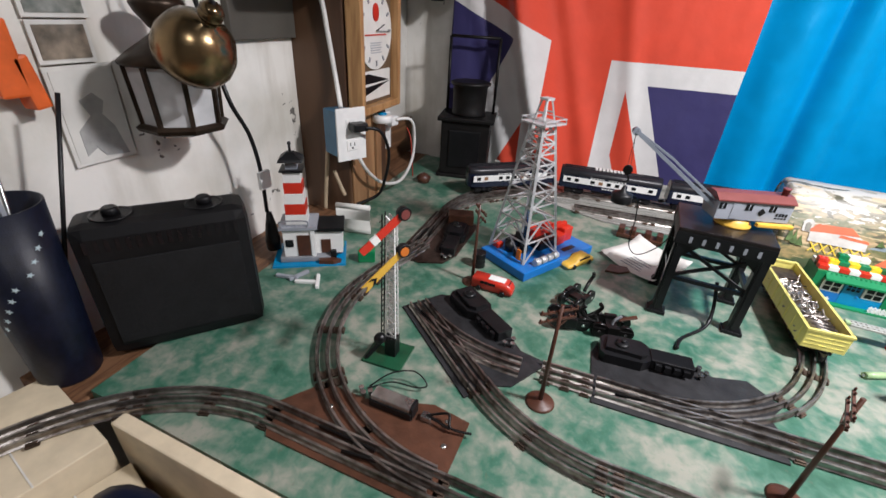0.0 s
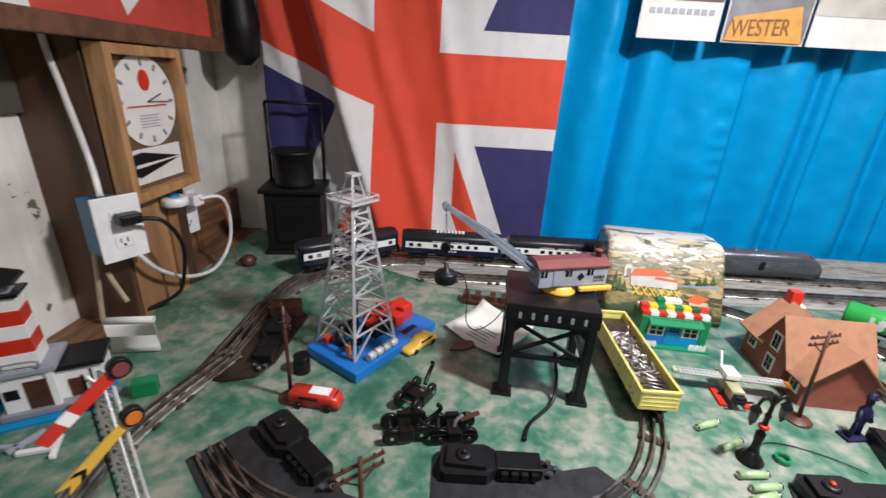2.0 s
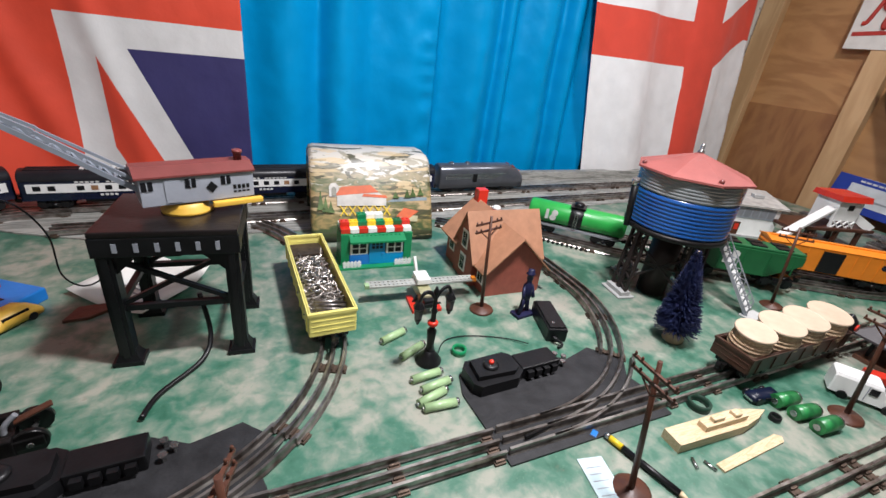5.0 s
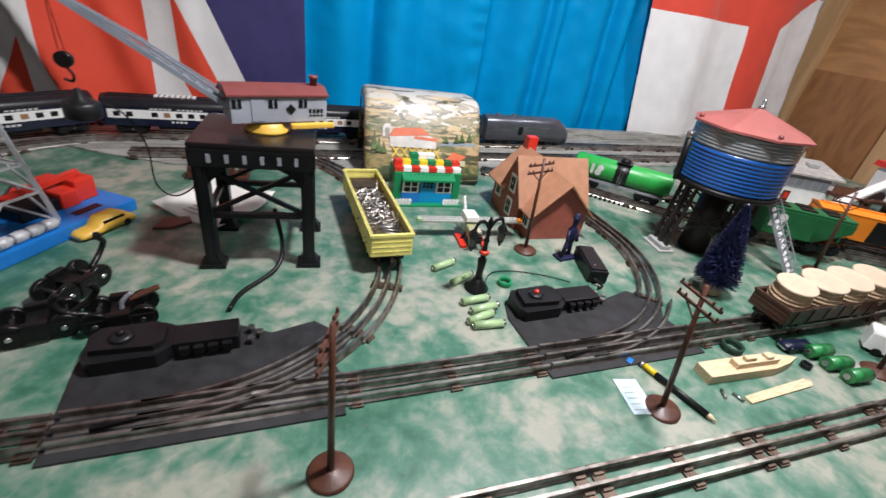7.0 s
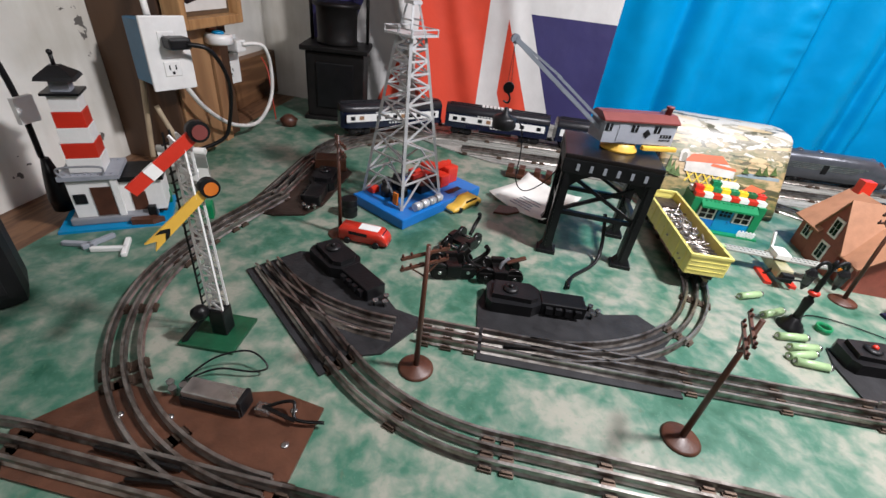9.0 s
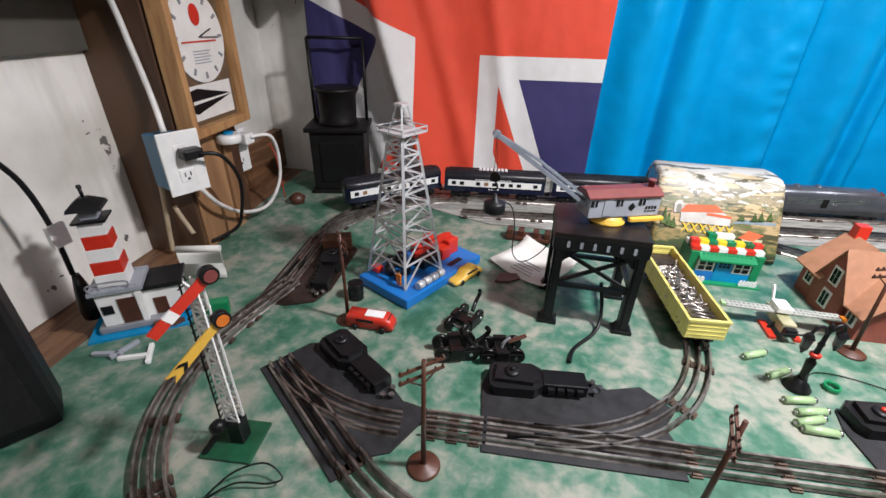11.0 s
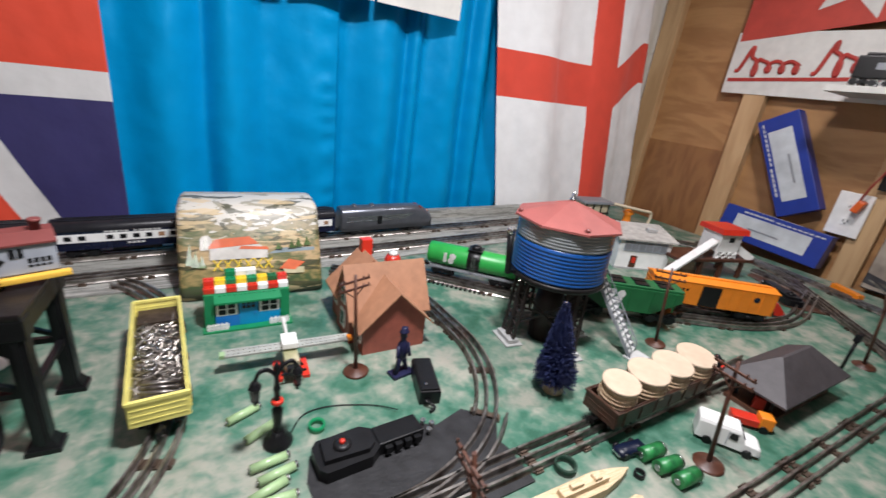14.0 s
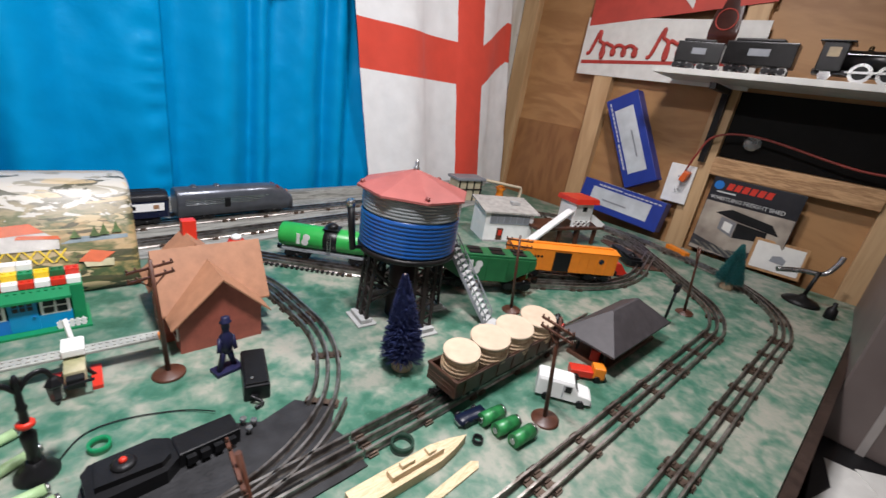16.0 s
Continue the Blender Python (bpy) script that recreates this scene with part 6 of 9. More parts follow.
def bristle_tree(m, label, material, h, r):
    ob = thing("bristle_tree", label, "toy tree", m, "bristle trees")
    part("trunk", lathe(B(), [(0.018, 0), (0.019, 0.002), (0.017, 0.022), (0.006, 0.024), (0.0015, 0.03), (0.001, h)], 14), mat("cork_base", (0.4, 0.3, 0.19), 0.8, var=0.3), ob, "pale wooden base and wire stem")
    verts, faces = [], []
    rg = random.Random(int(h * 1000))
    for k in range(4200):
        f = rg.random() ** 1.25
        z = 0.026 + (h - 0.028) * f
        a = rg.uniform(0, 6.283)
        l = r * (1 - f) ** 0.85 * rg.uniform(0.7, 1.12) + 0.004
        p = Vector((0, 0, z))
        q = Vector((l * math.cos(a), l * math.sin(a), z + l * rg.uniform(-0.1, 0.35)))
        s = Vector((-math.sin(a), math.cos(a), 0)) * 0.0007
        u = Vector((0, 0, 0.0007))
        n = len(verts)
        verts += [p + s, p - s, q + s * 0.8 + u, q - s * 0.8 + u, q - u * 0.6]
        faces += [(n, n + 1, n + 3, n + 2), (n, n + 2, n + 4), (n + 1, n + 4, n + 3), (n + 2, n + 3, n + 4)]
    me = bpy.data.meshes.new("crown")
    me.from_pydata([tuple(v) for v in verts], [], faces)
    me.materials.append(material)
    part("crown", me, material, ob, "dense conical bristles")
    return ob


bristle_tree(tilted(1.081, 0.714, 0, 5), "dark blue bottle-brush tree on a pale cork base", M_TREEBLUE, 0.182, 0.034)
bristle_tree(pose(2.22, 0.445, 0), "teal bottle-brush tree on a pale cork base", M_TREEGREEN, 0.155, 0.036)


# ---- telegraph poles ----
def telegraph_pole(m):
    ob = thing("telegraph_pole", "brown plastic telegraph pole with two cross arms", "telegraph pole", m, "telegraph poles")
    part("base", lathe(B(), [(0.0225, 0), (0.023, 0.0015), (0.02, 0.004), (0.008, 0.006), (0.005, 0.008)], 22), M_RUST, ob)
    part("pole", rod(B(), (0, 0, 0.004), (0, 0, 0.19), 0.0038, 0.0025, 10), M_RUST, ob)
    for z in (0.163, 0.177):
        bm = B()
        box(bm, -0.03, 0.03, 0.002, 0.005, z - 0.0016, z + 0.0016)
        for x in (-0.028, -0.018, 0.018, 0.028):
            lathe(bm, [(0.0012, 0), (0.0016, 0.002), (0.0008, 0.004)], 8, (x, 0.0035, z + 0.002))
        part("cross_arm", bm, M_RUST, ob)
    bm = B()
    bar(bm, (-0.018, 0.003, 0.163), (0, 0.003, 0.147), 0.0016)
    bar(bm, (0.018, 0.003, 0.163), (0, 0.003, 0.147), 0.0016)
    part("arm_brace", bm, M_RUST, ob)
    return ob


pole = telegraph_pole(tilted(0.771, 0.897, 12, 3))
for x, y, a, lean in ((0.757, 0.512, 82, 8), (0.348, 0.532, 68, 0), (0.023, 0.57, 38, 0), (1.187, 0.484, 80, 7), (1.868, 0.47, 15, 9), (-0.172, 0.856, -55, 0), (1.435, 0.735, -60, 6)):
    copy_thing(pole, tilted(x, y, a, lean))


# ---- street lamp ----
def street_lamp(m):
    ob = thing("street_lamp", "black twin-arm street lamp with a red band", "street lamp", m)
    part("base", lathe(B(), [(0.023, 0), (0.0235, 0.003), (0.019, 0.006), (0.018, 0.009), (0.011, 0.013), (0.009, 0.018)], 22), M_BLACK, ob)
    part("post", lathe(B(), [(0.0075, 0.014), (0.0065, 0.03), (0.0085, 0.045), (0.0085, 0.049), (0.005, 0.052), (0.0045, 0.075), (0.006, 0.078), (0.004, 0.082), (0.0035, 0.102), (0.005, 0.105), (0.002, 0.112)], 14), M_BLACK, ob)
    part("red_ring", lathe(B(), [(0.0075, 0.057), (0.0095, 0.0585), (0.0095, 0.0615), (0.0075, 0.063)], 16), M_RED, ob, "red plastic ring")
    for s in (-1, 1):
        arm = part("arm", tube(B(), [(0, 0, 0.094), (s * 0.012, 0, 0.106), (s * 0.026, 0, 0.107), (s * 0.033, 0, 0.096)], 0.0028), M_BLACK, ob)
        bm = B()
        lathe(bm, [(0.002, 0.066), (0.004, 0.07), (0.0065, 0.073), (0.0085, 0.088), (0.0105, 0.09), (0.006, 0.096), (0.002, 0.099)], 6, (s * 0.033, 0, 0), smooth=False)
        part("lantern", bm, M_BLACK, arm)
        bm = B()
        lathe(bm, [(0.0068, 0.075), (0.0084, 0.087)], 6, (s * 0.033, 0, 0), smooth=False)
        part("lens", bm, mat("smoky_lens", (0.08, 0.08, 0.08), 0.15, bump=0), arm)
    part("wire", tube(B(), [(0.02, 0, 0.003), (0.06, 0.03, 0.002), (0.11, 0.02, 0.002), (0.17, -0.02, 0.002), (0.2, -0.06, 0.004)], 0.0009), M_BLACK, ob)
    return ob


street_lamp(pose(0.617, 0.792, 0, 0, 0, 12) @ Matrix.Diagonal((0.86, 0.86, 1.2, 1)))


# ---- semaphore signal ----
def semaphore(m):
    ob = thing("semaphore_signal", "white lattice semaphore signal with red and yellow arms", "railway signal", m)
    part("base", box(B(), -0.042, 0.03, -0.035, 0.03, 0, 0.005, bevel=0.001), mat("dark_green_plate", (0.012, 0.075, 0.035), 0.3, var=0.4), ob, "dark green metal base plate")
    part("post_foot", box(B(), -0.01, 0.01, -0.01, 0.01, 0.005, 0.045, bevel=0.002), M_BLACK, ob)
    bm = B()
    for sx in (-1, 1):
        for sy in (-1, 1):
            bar(bm, (sx * 0.0085, sy * 0.006, 0.045), (sx * 0.006, sy * 0.005, 0.268), 0.0022)
    n = 17
    for k in range(n):
        z0, z1 = 0.045 + 0.223 * k / n, 0.045 + 0.223 * (k + 1) / n
        for sy in (-1, 1):
            s = 1 if k % 2 else -1
            bar(bm, (-s * 0.0075, sy * 0.0055, z0), (s * 0.0075, sy * 0.0055, z1), 0.0022)
            bar(bm, (s * 0.0075, sy * 0.0055, z0), (-s * 0.0075, sy * 0.0055, z0), 0.0018)
    part("mast", bm, M_WHITEP, ob)
    bm = B()
    for s in (-1, 1):
        bar(bm, (-0.018, s * 0.005, 0.03), (-0.013, s * 0.005, 0.27), 0.0016)
    for k in range(22):
        bar(bm, (-0.017, -0.005, 0.04 + k * 0.0103), (-0.017, 0.005, 0.04 + k * 0.0103), 0.0014)
    part("ladder", bm, M_BLACK, ob)
    part("stay", bar(B(), (-0.036, -0.03, 0.005), (-0.008, -0.006, 0.045), 0.005), M_BLACK, ob)
    part("stay", bar(B(), (-0.036, 0.025, 0.005), (-0.008, 0.006, 0.04), 0.005), M_BLACK, ob)
    part("weight", lathe(B(), [(0.009, 0), (0.01, 0.004), (0.009, 0.012), (0.003, 0.014)], 12, m=pose(-0.014, -0.012, 0.045, 70, 0, 0)), M_BLACK, ob)
    rot = pose(0, 0, 0, 0, 0, 55)
    for z, mm, nm, drop in ((0.262, M_RED, "red signal arm with a pale stripe", -34), (0.2, M_OCHREY, "yellow signal arm with a notched end and black chevron", -36)):
        am = rot @ Matrix.Translation((0, -0.009, z)) @ pose(0, 0, 0, 0, drop, 0)
        bm = B()
        if mm is M_RED:
            box(bm, -0.066, 0.012, -0.0012, 0.0012, -0.0065, 0.0065, am)
        else:
            slab(bm, [(-0.066, -0.0068), (0.012, -0.0055), (0.012, 0.0055), (-0.066, 0.0068), (-0.057, 0)], -0.0012, 0.0012, am @ Matrix.Rotation(radians(90), 4, "X"))
        arm = part("arm", bm, mm, ob, nm)
        if mm is M_RED:
            part("stripe", box(B(), -0.045, -0.033, -0.0018, 0.0018, -0.0066, 0.0066, am), M_WHITEP, arm)
        else:
            part("chevron", slab(B(), [(-0.052, -0.0062), (-0.046, -0.0062), (-0.039, 0), (-0.046, 0.0062), (-0.052, 0.0062), (-0.045, 0)], -0.0018, 0.0018, am @ Matrix.Rotation(radians(90), 4, "X")), M_BLACK, arm)
        part("spectacle", rod(B(), am @ Vector((0.018, -0.004, 0)), am @ Vector((0.018, 0.006, 0)), 0.0105, seg=18), M_BLACK, arm)
        part("lens", rod(B(), am @ Vector((0.018, -0.0055, 0)), am @ Vector((0.018, -0.0035, 0)), 0.0075, seg=16), M_AMBER if mm is M_OCHREY else M_MAROON, arm)
    return ob


semaphore(pose(-0.236, 0.575, 0, 0, 0, 0))
solo("loose_wire", tube(B(), [(-0.235, 0.492, 0.006), (-0.21, 0.515, 0.022), (-0.175, 0.53, 0.026), (-0.15, 0.522, 0.014), (-0.165, 0.514, 0.01), (-0.205, 0.508, 0.012), (-0.236, 0.488, 0.005)], 0.0012), M_BLACK, "loop of thin black wires by the signal", "wires")


# ---- small things on the table ----
def toy_van(m, L=0.046, w=0.018, h=0.042):
    ob = thing("toy_van", "white toy jeep van with dark windows", "toy van", m, "toy cars")
    shape = ((-L, 0.94, 0.93), (-L * 0.95, 1, 1), (L * 0.22, 1, 1), (L * 0.3, 1, 0.97), (L * 0.5, 0.98, 0.58), (L * 0.9, 0.94, 0.52), (L, 0.86, 0.44))
    part("body", loft(B(), [[(x, -w * k, 0.007), (x, w * k, 0.007), (x, w * k, h * 0.88 * q), (x, w * 0.86 * k, h * q), (x, -w * 0.86 * k, h * q), (x, -w * k, h * 0.88 * q)] for x, k, q in shape], smooth=False), M_WHITEP, ob)
    part("windscreen", box(B(), -0.001, 0.001, -w * 0.74, w * 0.74, -h * 0.15, h * 0.15, pose(L * 0.412, 0, h * 0.785, 0, -29, 0)), M_GAP, ob, "dark windscreen")
    for s in (-1, 1):
        part("window", box(B(), L * 0.0, L * 0.24, s * w - 0.001, s * w + 0.0008, h * 0.55, h * 0.82), M_GAP, ob)
        part("door_line", box(B(), -L * 0.06, -L * 0.04, s * w - 0.001, s * w + 0.0006, h * 0.25, h * 0.85), M_GREYP, ob)
        part("headlight", rod(B(), (L * 0.97, s * w * 0.6, h * 0.33), (L * 1.02, s * w * 0.6, h * 0.33), 0.0026, seg=12), M_STEEL, ob)
        for x in (-L * 0.6, L * 0.64):
            wh = part("wheel", rod(B(), (x, s * w - 0.004, 0.0068), (x, s * w + 0.0012, 0.0068), 0.0068, seg=16), M_BLACK, ob)
            part("hub", rod(B(), (x, s * w + 0.001, 0.0068), (x, s * w + 0.0018, 0.0068), 0.003, seg=10), M_STEEL, wh)
    part("grille", box(B(), L * 0.985, L * 1.01, -w * 0.4, w * 0.4, h * 0.22, h * 0.4), M_GREYP, ob)
    part("bumper", box(B(), L * 0.98, L * 1.05, -w * 0.85, w * 0.85, 0.006, 0.0105), M_GREY, ob)
    return ob


def toy_car(m, label, material, L=0.036, w=0.014, h=0.022, bus=False):
    ob = thing("toy_car", label, "toy car", m, "toy cars")
    bm = B()
    if bus:
        rings = [[(x, -w * k, 0.006), (x, w * k, 0.006), (x, w * k, h * 0.8 * q), (x, w * 0.8 * k, h * q), (x, -w * 0.8 * k, h * q), (x, -w * k, h * 0.8 * q)] for x, k, q in ((-L, 0.85, 0.85), (-L * 0.92, 1, 1), (L * 0.7, 1, 1), (L * 0.9, 0.97, 0.8), (L, 0.85, 0.6))]
    else:
        rings = [[(x, -w * k, 0.005), (x, w * k, 0.005), (x, w * k, z * 0.6 + 0.002), (x, w * 0.7 * k, z), (x, -w * 0.7 * k, z), (x, -w * k, z * 0.6 + 0.002)] for x, k, z in ((-L, 0.8, 0.012), (-L * 0.9, 1, 0.016), (-L * 0.5, 1, h), (L * 0.15, 1, h), (L * 0.4, 1, 0.0145), (L * 0.85, 0.95, 0.0135), (L, 0.7, 0.009))]
    part("body", loft(bm, rings), material, ob)
    for s in (-1, 1):
        part("window", box(B(), -L * 0.55, L * 0.2, s * w * 0.93 - 0.0012, s * w * 0.93 + 0.0008, h * 0.62, h * 0.83), M_GAP, ob)
        for x in (-L * 0.6, L * 0.58):
            part("wheel", rod(B(), (x, s * w - 0.004, 0.0062), (x, s * w + 0.001, 0.0062), 0.0062, seg=14), M_BLACK, ob)
    if bus:
        part("windscreen", box(B(), -0.0012, 0.0012, -w * 0.75, w * 0.75, -h * 0.13, h * 0.13, pose(L * 0.83, 0, h * 0.8, 0, -38, 0)), M_GAP, ob, "dark windscreen")
        part("roof_stripe", box(B(), -L * 0.2, L * 0.6, -w * 0.62, w * 0.62, h - 0.001, h + 0.0012, bevel=0.0006), M_WHITEP, ob, "white roof panel")
    part("bumper", box(B(), L * 0.95, L * 1.03, -w * 0.7, w * 0.7, 0.005, 0.008), M_STEEL, ob)
    return ob


toy_car(pose(0.045, 1.043, 0, 0, 0, 234), "yellow toy sedan parked by the derrick", M_OCHREY, 0.047, 0.016, 0.027)
toy_car(pose(-0.122, 0.845, 0, 0, 0, -5), "red toy bus with a white roof panel", M_RED, 0.046, 0.016, 0.03, True)
toy_van(pose(1.262, 0.498, 0, 0, 0, -58))
ob = thing("toy_tractor", "red toy truck with an open back", "toy truck", pose(1.35, 0.50, 0, 0, 0, -50), "toy cars")
part("body", box(B(), -0.03, 0.012, -0.012, 0.012, 0.006, 0.02, bevel=0.002), M_RED, ob)
part("cab", box(B(), 0.012, 0.034, -0.012, 0.012, 0.006, 0.03, bevel=0.003), M_ORANGE, ob)
for x in (-0.02, 0.02):
    for s in (-1, 1):
        part("wheel", rod(B(), (x, s * 0.012 - 0.002, 0.007), (x, s * 0.012 + 0.002, 0.007), 0.007, seg=14), M_BLACK, ob)
solo("red_container", box(B(), -0.012, 0.012, -0.009, 0.009, 0, 0.032, bevel=0.002), M_RED, "small red plastic container", "container", pose(1.415, 0.513, 0, 0, 0, 20))

# loose car trucks lying upside down
def loose_truck(m, label):
    ob = thing("loose_wheel_truck", label, "wheel set", m, "loose wheel trucks")
    bm = B()
    for s in (-1, 1):
        box(bm, -0.036, 0.036, s * 0.02 - 0.003, s * 0.02 + 0.003, 0.012, 0.024, bevel=0.001)
        box(bm, -0.012, 0.012, s * 0.02 - 0.005, s * 0.02 + 0.005, 0.008, 0.03, bevel=0.002)
    box(bm, -0.01, 0.01, -0.02, 0.02, 0.014, 0.022)
    part("side_frame", bm, M_BLACKM, ob)
    for x in (-0.024, 0.024):
        for s in (-1, 1):
            bm = B()
            rod(bm, (x, s * 0.017 - 0.004, 0.0165), (x, s * 0.017 + 0.003, 0.0165), 0.0155, seg=20)
            rod(bm, (x, s * 0.017 + s * 0.003, 0.0165), (x, s * 0.017 + s * 0.0055, 0.0165), 0.006, seg=12)
            part("wheel", bm, M_BLACKM, ob)
        part("axle", rod(B(), (x, -0.024, 0.0165), (x, 0.024, 0.0165), 0.003, seg=8), M_STEEL, ob)
    part("coupler_arm", tube(B(), [(0.03, 0, 0.02), (0.05, 0.004, 0.03), (0.06, 0.002, 0.045), (0.054, 0, 0.055)], 0.004), M_BLACKM, ob)
    return ob


lt = loose_truck(pose(0.055, 0.868, 0, 0, 0, 62), "black metal wheel truck lying loose on the table")
copy_thing(lt, pose(0.045, 0.79, 0, 0, 0, 15))
copy_thing(lt, pose(0.125, 0.795, 0, 0, 0, 188))
ob = thing("wire_clip", "rusty brown bent strip with a grey lead on the wheel truck", "metal strip", pose(0.158, 0.806, 0.03, 0, 0, 20))
part("strip", box(B(), -0.022, 0.012, -0.004, 0.004, 0.008, 0.011, pose(0, 0, 0, 8, -14, 0), 0.001), M_RUST, ob)
part("lead", tube(B(), [(-0.02, 0, 0.012), (-0.032, 0.0, 0.0), (-0.034, 0, -0.02)], 0.003), M_GREY, ob)

# drum, card, papers
solo("oil_drum", lathe(B(), [(0.015, 0), (0.016, 0.001), (0.0155, 0.012), (0.0165, 0.013), (0.0155, 0.0145), (0.0155, 0.024), (0.0165, 0.025), (0.0155, 0.0265), (0.0155, 0.037), (0.016, 0.038), (0.0145, 0.038), (0.014, 0.0365)], 20), M_BLACK, "small black ribbed oil drum by the derrick", "drum", pose(-0.178, 0.93, 0))
solo("dark_tile", slab(B(), [(-0.03, -0.016), (0.0, -0.02), (0.03, -0.006), (0.027, 0.014), (-0.012, 0.018)], 0, 0.005), M_BROWNP, "flat dark brown scrap of plastic", "scrap", pose(0.14, 1.055, 0, 0, 0, 10))
ob = thing("paper_sheet", "curled sheet of white paper under the gantry", "paper", pose(0.205, 1.12, 0.0, 0, 0, -42))
bm = B()
rows = [[bm.verts.new((x, y, 0.0015 + 0.011 * (x / 0.08) ** 2 + (0.02 * max(0, (y - 0.02) / 0.05) ** 2))) for x in [-0.08 + 0.016 * i for i in range(11)]] for y in [-0.07 + 0.014 * j for j in range(11)]]
for j in range(10):
    for i in range(10):
        bm.faces.new((rows[j][i], rows[j][i + 1], rows[j + 1][i + 1], rows[j + 1][i])).smooth = True
sheet = part("sheet", bm, M_PAPER, ob)
sheet.modifiers.new("thick", "SOLIDIFY").thickness = 0.0006
bm = B()
for k in range(5):
    box(bm, -0.03, 0.03 - 0.006 * (k % 3), -0.05 + k * 0.012, -0.047 + k * 0.012, 0.0042, 0.0048)
part("print_bars", bm, M_GREY, ob, "faint grey print lines")
ob = thing("brown_car_frame", "brown plastic car underframe lying by the gantry", "toy part", pose(0.2, 1.26, 0, 0, 0, -8))
part("frame", box(B(), -0.06, 0.06, -0.02, 0.02, 0.004, 0.014, bevel=0.002), M_RUST, ob)
for x in (-0.05, -0.02, 0.02, 0.05):
    part("block", box(B(), x - 0.008, x + 0.008, -0.016, 0.016, 0, 0.03, bevel=0.002), M_RUST, ob)

# spent cells
def cell(m, L=0.05, r=0.0062, label="lime green small battery lying on the table", material=None):
    ob = thing("battery_cell", label, "battery", m, "loose batteries")
    part("sleeve", rod(B(), (-L / 2, 0, r), (L / 2 - 0.004, 0, r), r, seg=14), material or M_LIME, ob)
    part("end_cap", rod(B(), (L / 2 - 0.004, 0, r), (L / 2, 0, r), r * 0.92, seg=14), M_STEEL, ob)
    part("tip", rod(B(), (-L / 2 - 0.002, 0, r), (-L / 2, 0, r), r * 0.45, seg=10), M_STEEL, ob)
    return ob


c0 = cell(pose(0.583, 0.86, 0, 0, 0, 22))
for x, y, a in ((0.6, 0.816, 26), (0.6, 0.757, 6), (0.606, 0.735, 9), (0.592, 0.716, 16)):
    copy_thing(c0, pose(x, y, 0, 0, 0, a))
copy_thing(c0, pose(0.597, 0.698, 0, 0, 0, -4))
c1 = cell(pose(1.112, 0.535, 0, 0, 0, -8), 0.045, 0.0108, "short fat green battery lying on the table", mat("printed_green_sleeve", (0.03, 0.27, 0.07), 0.35, var=0.3, scale=70, other=(0.012, 0.09, 0.03)))
for x, y, a in ((1.114, 0.508, -10), (1.119, 0.481, -6)):
    copy_thing(c1, pose(x, y, 0, 0, 0, a))
toy_car(pose(1.085, 0.555, 0, 0, 0, 170), "tiny dark blue and silver racing car", M_DARKBLUE, 0.026, 0.011, 0.014)


def ring(name, m, r, h, label, material):
    bm = B()
    n = 24
    rings = [[(q * math.cos(k * 2 * math.pi / n), q * math.sin(k * 2 * math.pi / n), z) for k in range(n)] for q, z in ((r, 0), (r, h), (r * 0.78, h), (r * 0.78, 0))]
    vs = [[bm.verts.new(p) for p in rr_] for rr_ in rings]
    for i in range(4):
        a, b = vs[i], vs[(i + 1) % 4]
        for k in range(n):
            bm.faces.new((a[k], a[(k + 1) % n], b[(k + 1) % n], b[k])).smooth = i in (0, 2)
    return solo(name, bm, material, label, "ring", m)


ring("plastic_ring", pose(0.968, 0.578, 0), 0.0165, 0.011, "dark green plastic ring on the table", mat("dark_green_ring", (0.012, 0.035, 0.022), 0.4))
ring("plastic_ring", pose(0.672, 0.795, 0), 0.012, 0.01, "bright green plastic ring behind the switch", M_GREENP)
ring("tyre", pose(1.062, 0.52, 0), 0.008, 0.008, "small black rubber tyre", M_BLACK)

# toy ship, stick, pencil, note
ob = thing("toy_ship", "pale carved wooden toy ship", "toy ship", pose(0.95, 0.537, 0, 0, 0, -4) @ Matrix.Diagonal((1.04, 0.78, 1, 1)))
part("hull", slab(B(), [(-0.085, -0.018), (0.035, -0.019), (0.068, -0.011), (0.093, 0), (0.068, 0.011), (0.035, 0.019), (-0.085, 0.018)], 0.0, 0.015), M_PALEWOOD, ob)
part("deckhouse", box(B(), -0.035, 0.045, -0.009, 0.009, 0.015, 0.024, bevel=0.001), M_PALEWOOD, ob)
part("funnel", box(B(), -0.02, 0.0, -0.005, 0.005, 0.024, 0.03, bevel=0.001), M_PALEWOOD, ob)
part("bridge", box(B(), 0.02, 0.032, -0.007, 0.007, 0.024, 0.029, bevel=0.001), M_PALEWOOD, ob)
solo("wooden_stick", slab(B(), [(-0.07, -0.006), (0.062, -0.007), (0.07, 0), (0.062, 0.007), (-0.07, 0.006)], 0, 0.003), M_PALEWOOD, "flat pale wooden stick", "stick", pose(0.965, 0.494, 0, 0, 0, 1))
ob = thing("pencil", "black pencil with a yellow grip and steel ends", "pencil", pose(0.798, 0.53, 0.005, 0, 0, -76))
part("barrel", rod(B(), (-0.03, 0, 0), (0.045, 0, 0), 0.0042, seg=10), M_BLACK, ob)
part("grip", rod(B(), (-0.048, 0, 0), (-0.03, 0, 0), 0.0042, seg=10), M_YELLOW, ob)
part("ferrule", rod(B(), (-0.055, 0, 0), (-0.048, 0, 0), 0.004, seg=10), M_STEEL, ob)
part("tip", rod(B(), (0.045, 0, 0), (0.056, 0, 0), 0.004, 0.001, seg=10), M_PALEWOOD, ob)
